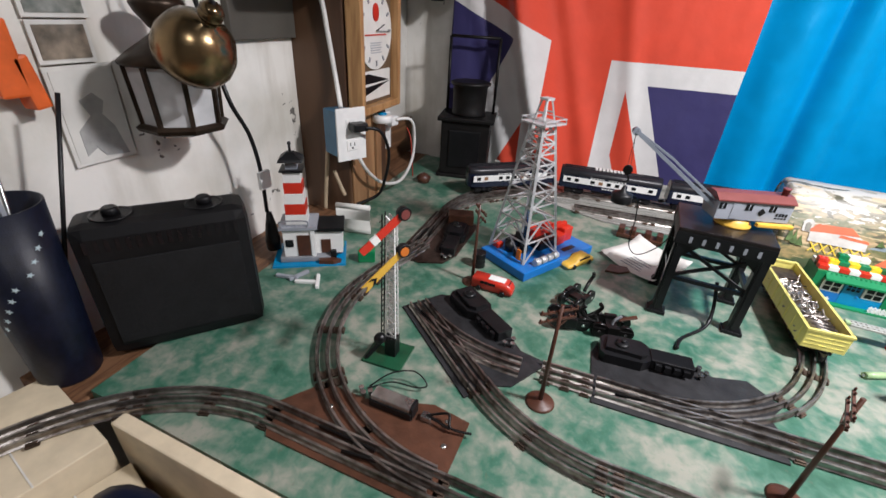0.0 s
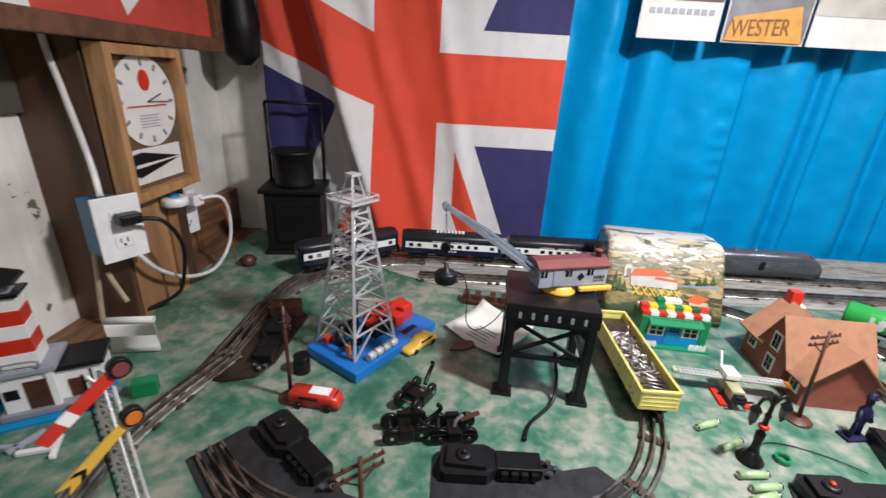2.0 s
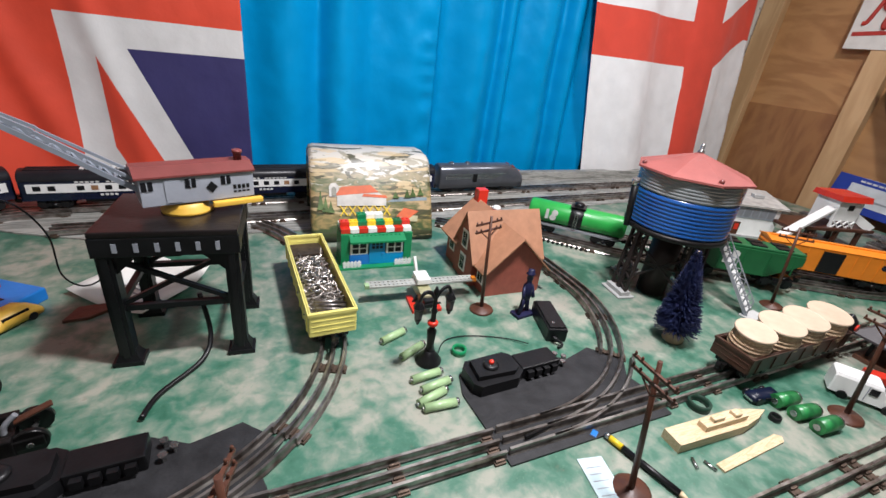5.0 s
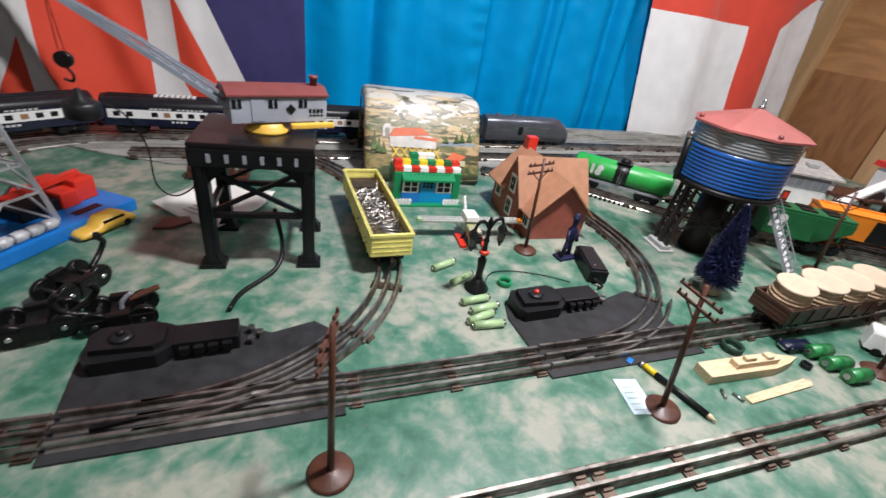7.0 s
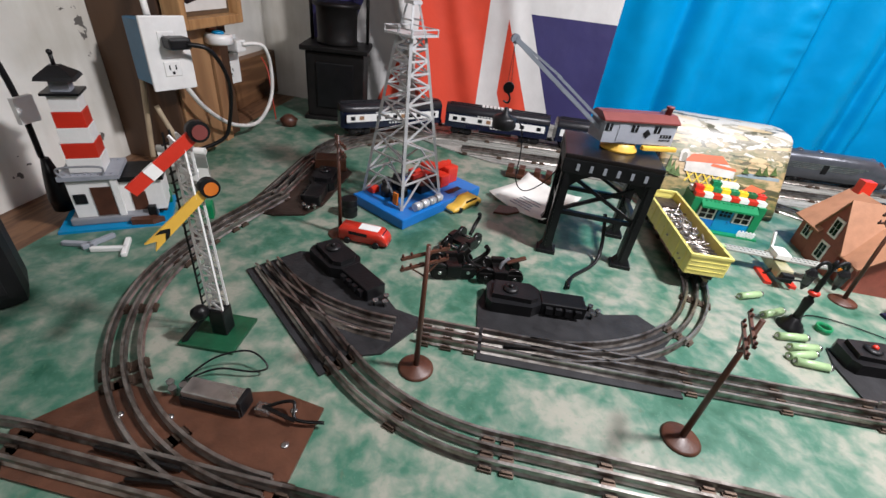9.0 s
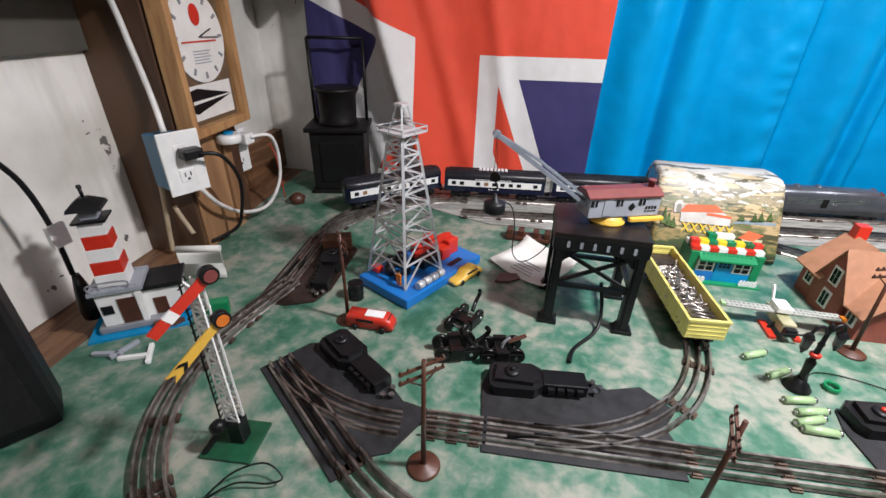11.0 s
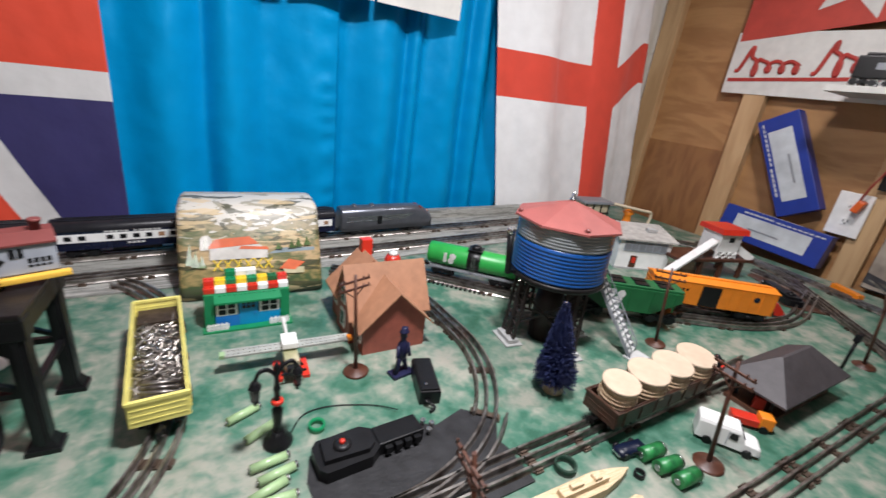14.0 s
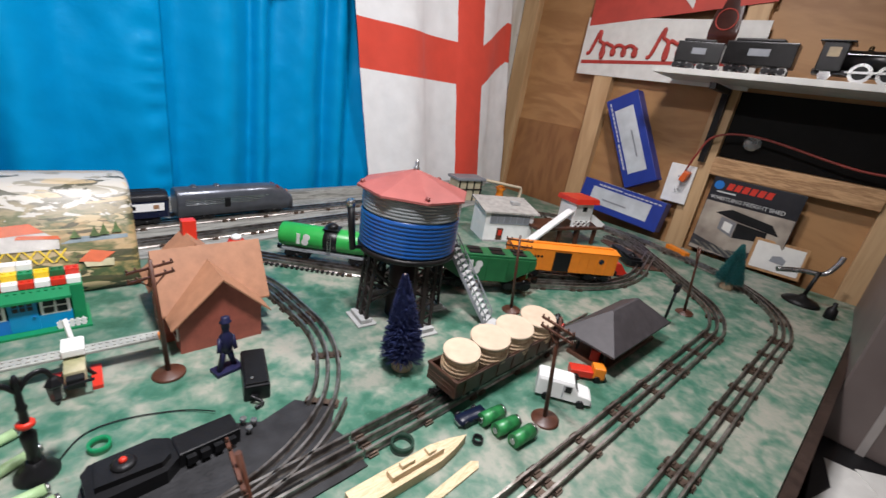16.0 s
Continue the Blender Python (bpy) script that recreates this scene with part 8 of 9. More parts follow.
def steam_engine(m):
    ob = thing("steam_locomotive", "black toy steam locomotive on the wall shelf", "locomotive", m)
    part("boiler", rod(B(), (-0.02, 0, 0.055), (0.15, 0, 0.055), 0.026, seg=20), M_BLACKM, ob)
    part("cab", box(B(), -0.075, -0.02, -0.03, 0.03, 0.025, 0.095, bevel=0.002), M_BLACKM, ob)
    part("cab_window", box(B(), -0.06, -0.035, -0.0315, -0.029, 0.06, 0.083), mat("warm_cab_window", (0.35, 0.26, 0.14), 0.3, bump=0), ob)
    part("cab_roof", box(B(), -0.085, -0.01, -0.034, 0.034, 0.095, 0.1, bevel=0.002), M_BLACKM, ob)
    part("frame", box(B(), -0.08, 0.15, -0.02, 0.02, 0.018, 0.03), M_BLACKM, ob)
    for x in (0.02, 0.075):
        w = part("driver", rod(B(), (x, -0.026, 0.025), (x, -0.02, 0.025), 0.024, seg=24), M_STEEL, ob, "large bright spoked wheel")
        part("hub", rod(B(), (x, -0.028, 0.025), (x, -0.025, 0.025), 0.016, seg=20), M_BLACKM, w)
    part("driver", rod(B(), (-0.05, -0.026, 0.015), (-0.05, -0.02, 0.015), 0.014, seg=18), M_STEEL, ob)
    part("side_rod", bar(B(), (-0.01, -0.03, 0.025), (0.12, -0.03, 0.03), 0.005), M_STEEL, ob)
    part("stack", lathe(B(), [(0.01, 0), (0.009, 0.02), (0.014, 0.032), (0.011, 0.034)], 14, (0.13, 0, 0.078)), M_BLACKM, ob)
    part("dome", lathe(B(), [(0.012, 0), (0.012, 0.014), (0.006, 0.02), (0.002, 0.021)], 14, (0.06, 0, 0.077)), M_BLACKM, ob)
    part("bell", lathe(B(), [(0.006, 0), (0.005, 0.01), (0.002, 0.012)], 10, (0.02, 0, 0.081)), M_BRONZE, ob)
    part("handrail", bar(B(), (-0.02, -0.028, 0.068), (0.14, -0.027, 0.068), 0.002), M_STEEL, ob)
    return ob


steam_engine(pose(2.47, 0.40, 0.655, 0, 0, -90) @ Matrix.Scale(1.15, 4))


def tender(m, L, label):
    ob = thing("tender", label, "tender", m, "tenders on the shelf")
    part("body", box(B(), -L, L, -0.028, 0.028, 0.02, 0.07, bevel=0.002), M_BLACKM, ob)
    part("coal", box(B(), -L * 0.8, L * 0.6, -0.02, 0.02, 0.07, 0.078, bevel=0.004), M_IRON, ob)
    part("panel", box(B(), -L * 0.3, L * 0.3, -0.0295, -0.027, 0.04, 0.055), M_GREY, ob)
    for s in (-1, 1):
        truck(ob, s * L * 0.55, 0.0, 0.0115, M_STEEL)
    return ob


tender(pose(2.47, 0.645, 0.655, 0, 0, -90) @ Matrix.Diagonal((1.12, 1.12, 1.45, 1)), 0.09, "black toy tender on bright wheels")
tender(pose(2.48, 0.835, 0.655, 0, 0, -80) @ Matrix.Diagonal((1.15, 1.12, 1.35, 1)), 0.064, "small black toy tender car")

# cola poster: plain shapes
pst = thing("wall_poster", "red and white drink advertisement poster with a bottle", "poster", pose(RIGHT - 0.046, 1.05, 0.62, 0, 0, -90))
part("sheet", box(B(), -0.35, 0.37, -0.003, 0, 0, 0.24), M_PAPER, pst)
part("print_red_field", slab(B(), [(-0.34, 0.205), (0.36, 0.30), (0.37, 0.75), (-0.34, 0.75)], 0.0, 0.005, Matrix.Rotation(radians(90), 4, "X")), M_POSTERRED, pst, "faded red upper field")
part("print_star", slab(B(), [(0.16 * (0.5 if k % 2 else 1) * math.sin(k * math.pi / 5 + 0.2) + 0.02, 0.42 + 0.16 * (0.45 if k % 2 else 1) * math.cos(k * math.pi / 5 + 0.2)) for k in range(10)], 0.0, 0.0065, Matrix.Rotation(radians(90), 4, "X")), M_PAPER, pst, "pale star shape")
part("print_underline", slab(B(), [(-0.34, 0.045), (0.36, 0.085), (0.36, 0.098), (-0.34, 0.06)], 0, 0.0045, Matrix.Rotation(radians(90), 4, "X")), M_SCRIPT, pst, "red underline")
for x0, n, hh in ((-0.30, 4, 0.085), (-0.02, 4, 0.1)):
    pts = [Vector((x0 - 0.02, -0.005, 0.09)), Vector((x0 - 0.005, -0.005, 0.10)), Vector((x0 + 0.025, -0.005, 0.10 + hh))]
    for k in range(n * 8):
        a = k * math.pi / 4
        pts.append(Vector((x0 + 0.03 + k * 0.0062 + 0.016 * math.sin(a), -0.005, 0.11 + 0.06 * (x0 + 0.3) + hh * (0.42 if k < 8 else 0.24) * math.cos(a))))
    part("print_script", tube(B(), pts, 0.0078, 6), M_SCRIPT, pst, "red brush-stroke shape in place of a brand")
part("print_bottle", lathe(B(), [(0.05, 0.15), (0.055, 0.2), (0.045, 0.3), (0.02, 0.4), (0.016, 0.5), (0.02, 0.52)], 20, m=pose(0.22, -0.002, 0) @ Matrix.Diagonal((1, 0.08, 1, 1))), mat("bottle_brown", (0.06, 0.018, 0.012), 0.25), pst, "dark brown bottle shape")
bm = B()
ring_pts = [Vector((0.22 + 0.036 * math.cos(k * math.pi / 10), -0.0085, 0.24 + 0.036 * math.sin(k * math.pi / 10))) for k in range(21)]
part("print_roundel", tube(bm, ring_pts, 0.0022, 6), M_POSTERRED, pst, "faded red ring on the bottle")

# ---- posters over the curtain ----
def print_sheet(x0, x1, z0, z1, label, top_m, split):
    ob = thing("train_poster", label, "poster", pose(0, 0, 0), "posters over the curtain")
    part("sheet", box(B(), x0, x1, 1.662, 1.665, z0, z1), M_PAPER, ob)
    part("backing", box(B(), x0 + 0.02, x1 - 0.02, 1.665, 1.80, z1 - 0.012, z1 - 0.004), M_STUD, ob)
    part("print_picture", box(B(), x0 + 0.004, x1 - 0.004, 1.66, 1.663, z0 + split, z1 - 0.004), top_m, ob)
    return ob


p = print_sheet(0.60, 0.83, 0.70, 1.05, "white train poster with a dark picture and caption", mat("poster_dark", (0.12, 0.06, 0.07), 0.4, var=0.6, scale=12), 0.1)
for k in range(9):
    part("caption_bar", box(B(), 0.625 + k * 0.021, 0.64 + k * 0.021, 1.6605, 1.6625, 0.765, 0.78), M_GREYP, p)
p = print_sheet(0.845, 1.08, 0.70, 1.05, "poster with an orange painted station sign", mat("poster_grey", (0.2, 0.2, 0.21), 0.4, var=0.6, scale=12), 0.005)
part("print_sign", slab(B(), [(0.85, 0.705), (1.07, 0.705), (1.045, 0.8), (0.86, 0.765)], 1.655, 1.658, Matrix.Diagonal((1, 1, 1, 1)) @ Matrix(((1, 0, 0, 0), (0, 0, 1, 0), (0, 1, 0, 0), (0, 0, 0, 1)))), mat("sign_orange", (0.62, 0.3, 0.06), 0.5, var=0.2), p)
cu = bpy.data.curves.new("sign_words", "FONT")
cu.body, cu.size, cu.extrude = "WESTER", 0.062, 0.0006
tmp = bpy.data.objects.new("sign_words", cu)
scene.collection.objects.link(tmp)
me = bpy.data.meshes.new_from_object(tmp.evaluated_get(bpy.context.evaluated_depsgraph_get()))
bpy.data.objects.remove(tmp)
me.materials.clear()
me.materials.append(mat("sign_brown", (0.22, 0.09, 0.03), 0.6, bump=0))
w = part("sign_words", me, None, p, "brown painted sign letters")
w.matrix_basis = pose(0.862, 1.6535, 0.716, 90, -3, 0) @ Matrix.Diagonal((0.72, 1, 1, 1))
print_sheet(1.09, 1.385, 0.70, 1.05, "white-edged train poster with a pale picture", mat("poster_pale", (0.5, 0.48, 0.44), 0.4, var=0.3, scale=12), 0.08)
solo("curtain_clip", box(B(), -0.035, 0.035, -0.01, 0.01, 0, 0.03, bevel=0.004), M_IRON, "dark clip holding the curtain", "clip", pose(1.3, 1.66, 0.86))

# ---- the west side: clock, outlets, lantern, stove ----
WX = -0.60
clk = thing("wall_clock", "oak framed wall clock with a train picture", "clock", pose(WX, 1.19, 0.275, 0, 0, 90))
for x0, x1, z0, z1 in ((-0.115, -0.097, 0, 0.31), (0.097, 0.115, 0, 0.31), (-0.097, 0.097, 0, 0.02), (-0.097, 0.097, 0.29, 0.31)):
    part("frame_bar", box(B(), x0, x1, -0.042, 0, z0, z1, bevel=0.003), M_OAK, clk)
part("back_panel", box(B(), -0.097, 0.097, -0.018, 0, 0.02, 0.29), mat("clock_back", (0.12, 0.075, 0.04), 0.6), clk)
dial = part("dial", lathe(B(), [(0.094, 0), (0.094, 0.004)], 40, m=pose(-0.0, -0.018, 0.2, 90, 0, 0)), M_PAPER, clk, "round white dial")
for k in range(12):
    a = k * math.pi / 6
    part("numeral_bar", box(B(), -0.0028, 0.0028, -0.0245, -0.0215, 0.072, 0.085, pose(0, 0, 0.2) @ pose(0, 0, 0, 0, k * 30, 0)), M_GREY, dial)
part("emblem", lathe(B(), [(0.019, 0), (0.019, 0.002)], 24, m=pose(0.0, -0.0225, 0.243, 90, 0, 0) @ Matrix.Diagonal((0.85, 1.1, 1, 1))), M_RED, dial, "red oval emblem")
part("print_bar", box(B(), -0.06, 0.06, -0.0235, -0.0215, 0.189, 0.1925), M_POSTERRED, dial)
for k in range(5):
    part("print_line", box(B(), -0.03, 0.03 - 0.006 * (k % 2), -0.0232, -0.0215, 0.147 + k * 0.006, 0.1488 + k * 0.006), M_GREYP, dial)
part("hand", bar(B(), (0, -0.025, 0.2), (0.045, -0.025, 0.215), 0.004, 0.001), M_BLACK, dial)
part("hand", bar(B(), (0, -0.026, 0.2), (0.07, -0.026, 0.198), 0.003, 0.001), M_BLACK, dial)
part("train_print", box(B(), -0.085, 0.085, -0.0205, -0.0175, 0.03, 0.104), M_PAPER, clk, "white card below the dial")
part("print_engine", slab(B(), [(-0.075, 0.05), (-0.06, 0.045), (0.085, 0.072), (-0.045, 0.098), (-0.07, 0.095), (-0.08, 0.07)], 0.0205, 0.0225, Matrix.Rotation(radians(90), 4, "X")), M_BLACK, clk, "black engine shape")
part("print_stripe", slab(B(), [(-0.07, 0.066), (0.08, 0.0715), (0.08, 0.0735), (-0.07, 0.073)], 0.0228, 0.0236, Matrix.Rotation(radians(90), 4, "X")), M_PAPER, clk)

pb = pose(-0.578, 1.04, 0.237, 0, 0, 62)
outlet("power_outlet", pb, "white double outlet plate on a blue box", 0.085, 0.135)
ob = thing("outlet_box", "blue plastic junction box behind the outlet", "junction box", pb)
part("box", box(B(), -0.038, 0.038, 0.0002, 0.07, -0.058, 0.058, bevel=0.003), mat("steel_blue_box", (0.06, 0.17, 0.28), 0.4, var=0.2), ob)
ob = thing("black_power_plug", "black plug and lead in the outlet", "plug", pb)
part("plug", box(B(), -0.012, 0.03, -0.04, -0.009, 0.012, 0.034, bevel=0.005), M_BLACK, ob)
part("lead", tube(B(), [(0.02, -0.038, 0.022), (0.06, -0.05, 0.01), (0.1, -0.03, -0.06), (0.105, 0.0, -0.15), (0.09, 0.02, -0.2), (0.02, 0.05, -0.226)], 0.0045), M_BLACK, ob)
solo("white_conduit", tube(B(), [(-0.665, 1.066, 0.9), (-0.66, 1.066, 0.6), (-0.648, 1.066, 0.5), (-0.628, 1.064, 0.37), (-0.603, 1.04, 0.3)], 0.006), M_WHITECORD, "white cable running down the post", "cable")
outlet("power_outlet_low", pose(-0.635, 1.335, 0.175, 0, 0, 80), "second white outlet plate below the clock", 0.075, 0.12)
ob = thing("white_charger", "white plug with a curling cable", "charger", pose(-0.62, 1.335, 0.215, 0, 0, 80))
part("plug", box(B(), -0.018, 0.018, -0.035, -0.0, -0.015, 0.015, bevel=0.005), M_WHITEP, ob)
part("cable", tube(B(), [(0.0, -0.035, 0.005), (0.05, -0.06, 0.0), (0.075, -0.06, -0.06), (0.06, -0.06, -0.14), (-0.02, -0.07, -0.185), (-0.13, -0.085, -0.16), (-0.22, -0.1, -0.1), (-0.262, -0.1, -0.045)], 0.005), M_WHITECORD, ob)
ob = thing("puck_sensor", "round white puck with a blue top under the clock", "sensor", pose(-0.575, 1.215, 0.235))
part("puck", lathe(B(), [(0.026, 0), (0.03, 0.003), (0.03, 0.018), (0.026, 0.022)], 24), M_WHITEP, ob)
part("cap", lathe(B(), [(0.014, 0.022), (0.012, 0.027), (0.004, 0.028)], 16), M_TURQ, ob)
part("bracket", box(B(), -0.026, 0.0, -0.008, 0.008, 0.002, 0.02), M_WHITEP, ob)

pic = thing("framed_flag_picture", "dark wooden frame with a red and white flag print", "picture frame", pose(-0.585, 1.175, 0.588, 0, 0, 90))
for x0, x1, z0, z1 in ((-0.33, -0.3, 0, 0.45), (0.3, 0.33, 0, 0.45), (-0.3, 0.3, 0, 0.035), (-0.3, 0.3, 0.42, 0.45)):
    part("frame_bar", box(B(), x0, x1, -0.03, 0, z0, z1, bevel=0.004), M_WALNUT, pic)
part("print", box(B(), -0.3, 0.3, -0.012, 0, 0.035, 0.42), M_POSTERRED, pic, "red print behind glass")
part("print_pale", box(B(), -0.3, -0.21, -0.0135, -0.011, 0.035, 0.42), M_PAPER, pic)
part("print_leaf", slab(B(), [(0.0, 0.05), (0.06, 0.1), (0.14, 0.16), (0.08, 0.2), (0.1, 0.32), (0.02, 0.3), (-0.06, 0.32), (-0.04, 0.2), (-0.1, 0.16), (-0.02, 0.1)], 0.0115, 0.0135, Matrix.Rotation(radians(90), 4, "X")), M_PAPER, pic, "pale leaf-like shape")

# lantern and brass lampshade on the west wall
lan = thing("wall_lantern", "aged bronze wall lantern with pale glass panes", "lantern", pose(-0.672, 0.64, 0.325, 0, 0, 15))
mb = mat("dark_bronze", (0.045, 0.03, 0.02), 0.4, 0.6, var=0.5)
glass = mat("lantern_glass", (0.66, 0.67, 0.68), 0.2, alpha=0.8, bump=0, var=0.15)
part("base", lathe(B(), [(0.03, -0.012), (0.05, -0.006), (0.07, 0.0), (0.074, 0.007), (0.066, 0.012)], 8, smooth=False), mb, lan)
for k in range(8):
    a0, a1 = k * math.pi / 4, (k + 1) * math.pi / 4
    p0, p1 = Vector((0.062 * math.cos(a0), 0.062 * math.sin(a0), 0.011)), Vector((0.068 * math.cos(a0), 0.068 * math.sin(a0), 0.105))
    q0, q1 = Vector((0.062 * math.cos(a1), 0.062 * math.sin(a1), 0.011)), Vector((0.068 * math.cos(a1), 0.068 * math.sin(a1), 0.105))
    part("post", bar(B(), p0, p1, 0.007), mb, lan)
    bm = B()
    n = (p0 + q0).normalized() * 0.001
    bm.faces.new([bm.verts.new(v - n) for v in (p0, q0, q1, p1)])
    g = part("pane", bm, glass, lan, "dusty glass pane")
    g.visible_shadow = False
part("roof", lathe(B(), [(0.074, 0.104), (0.076, 0.109), (0.06, 0.122), (0.035, 0.138), (0.018, 0.15), (0.014, 0.155)], 16), mb, lan)
part("chimney", lathe(B(), [(0.014, 0.152), (0.02, 0.158), (0.034, 0.178), (0.039, 0.19), (0.037, 0.196), (0.024, 0.204), (0.008, 0.207)], 20), mb, lan)
part("hanger", tube(B(), [(-0.024, -0.01, 0.2), (-0.022, -0.008, 0.23), (-0.006, 0, 0.246), (0.012, 0.0, 0.235), (0.03, 0.008, 0.2)], 0.0022), M_IRON, lan)
part("hook", tube(B(), [(0.0, 0.0, 0.243), (-0.04, -0.02, 0.275), (-0.08, -0.03, 0.3)], 0.003), M_IRON, lan)
shade = thing("brass_lampshade", "dented shiny brass lampshade hanging on the wall", "lampshade", Matrix.Translation((-0.545, 0.588, 0.474)) @ pose(0, 0, 0, 25, 38, 30) @ Matrix.Scale(0.9, 4))
part("shade", lathe(B(), [(0.05, -0.05), (0.057, -0.046), (0.062, -0.03), (0.061, -0.008), (0.05, 0.018), (0.032, 0.033), (0.016, 0.04), (0.013, 0.046), (0.018, 0.05), (0.018, 0.054), (0.013, 0.058), (0.018, 0.062), (0.012, 0.07), (0.004, 0.072)], 32), M_BRONZE, shade)
part("lead", tube(B(), [(0, 0, 0.068), (-0.03, 0.01, 0.1), (-0.05, 0.02, 0.16)], 0.004), M_BLACK, shade)
solo("black_lamp_cord", tube(B(), [(-0.735, 0.76, 0.66), (-0.732, 0.765, 0.56), (-0.72, 0.77, 0.48), (-0.675, 0.75, 0.36), (-0.665, 0.78, 0.28), (-0.66, 0.79, 0.2), (-0.66, 0.79, 0.1)], 0.0045), M_BLACK, "black lamp cord hanging down the wall", "cord")
ob = thing("cord_plug", "black plug with a white tag on the cord", "plug", pose(-0.655, 0.79, 0.06))
part("plug", lathe(B(), [(0.016, -0.055), (0.018, -0.03), (0.012, 0.01), (0.006, 0.04)], 14), M_BLACK, ob)
part("tag", box(B(), -0.002, 0.006, -0.016, 0.016, 0.1, 0.14), M_WHITEP, ob)
for pts in ([(-0.668, 1.066, 0.19), (-0.674, 1.062, 0.12), (-0.682, 1.06, 0.05), (-0.684, 1.055, 0.0)], [(-0.65, 1.062, 0.12), (-0.636, 1.06, 0.09), (-0.617, 1.058, 0.052)]):
    solo("tan_cable", tube(B(), pts, 0.0055), mat("tan_cable_skin", (0.42, 0.33, 0.22), 0.6, var=0.2), "stiff tan cable end hanging below the outlet", "cable", group="tan cables")
# pictures and papers pinned to the wall
for y, z, w, h, mm, lb in ((0.54, 0.516, 0.09, 0.05, mat("faded_photo", (0.3, 0.3, 0.27), 0.3, var=0.3, scale=55, other=(0.05, 0.07, 0.06), bump=0), "grey picture of an engine pinned to the wall"), (0.537, 0.459, 0.082, 0.058, mat("brown_photo", (0.32, 0.26, 0.2), 0.3, var=0.3, scale=45, other=(0.06, 0.055, 0.045), bump=0), "brown photograph pinned to the wall"), (0.545, 0.352, 0.1, 0.15, M_PAPER, "torn white papers pinned to the wall")):
    ob = thing("pinned_print", lb, "paper", pose(LEFT + 0.006, y, z, 0, 0, 90), "papers on the wall")
    part("sheet", box(B(), -w / 2, w / 2, -0.0015, 0, -h / 2, h / 2), M_PAPER, ob)
    part("print", box(B(), -w / 2 + 0.006, w / 2 - 0.006, -0.0028, -0.0012, -h / 2 + 0.006, h / 2 - 0.006), mm, ob)
    if h > 0.1:
        part("print_grey", slab(B(), [(-0.03, -0.06), (-0.012, -0.05), (0.0, -0.066), (0.038, -0.07), (0.026, -0.02), (0.012, 0.0), (0.02, 0.02), (0.006, 0.034), (-0.016, 0.024), (-0.006, 0.0), (-0.03, -0.02)], 0.0026, 0.004, Matrix.Rotation(radians(90), 4, "X")), M_SKIRT, ob, "grey torn shape on the paper")

# stove-like black lamp house in the corner
st = thing("black_toy_stove", "black iron box lantern with a round pot on top", "stove", pose(-0.415, 1.575, 0, 0, 0, 10))
part("body", box(B(), -0.085, 0.085, -0.07, 0.07, 0.012, 0.2, bevel=0.004), M_IRON, st)
part("plinth", box(B(), -0.095, 0.095, -0.08, 0.08, 0, 0.012, bevel=0.003), M_IRON, st)
part("cornice", box(B(), -0.098, 0.098, -0.083, 0.083, 0.2, 0.214, bevel=0.003), M_IRON, st)
part("door", box(B(), -0.055, 0.055, -0.076, -0.069, 0.04, 0.17, bevel=0.003), M_BLACK, st)
part("pot", lathe(B(), [(0.06, 0.214), (0.062, 0.22), (0.058, 0.23), (0.06, 0.31), (0.068, 0.315), (0.07, 0.322), (0.06, 0.326)], 26), M_IRON, st)
bm = B()
for s in (-1, 1):
    rod(bm, (s * 0.085, 0.05, 0.21), (s * 0.085, 0.05, 0.46), 0.005)
rod(bm, (-0.085, 0.05, 0.46), (0.085, 0.05, 0.46), 0.005)
part("handle_frame", bm, M_IRON, st)
solo("black_mask", lathe(B(), [(0.02, 0), (0.05, 0.03), (0.055, 0.12), (0.045, 0.2), (0.055, 0.28), (0.03, 0.33)], 16), M_IRON, "tall black hanging ornament in the corner", "ornament", pose(-0.585, 1.665, 0.56))
solo("red_wire", tube(B(), [(-0.56, 1.42, 0.005), (-0.57, 1.43, 0.08), (-0.58, 1.44, 0.14), (-0.6, 1.45, 0.17)], 0.002), mat("red_wire_skin", (0.4, 0.04, 0.02), 0.4, bump=0), "thin red wire in the corner", "wire")
solo("corner_cap", lathe(B(), [(0.02, 0), (0.022, 0.008), (0.026, 0.018), (0.012, 0.03), (0.003, 0.034)], 14), M_RUST, "small brown cap-shaped toy in the corner", "toy", pose(-0.51, 1.4, 0))


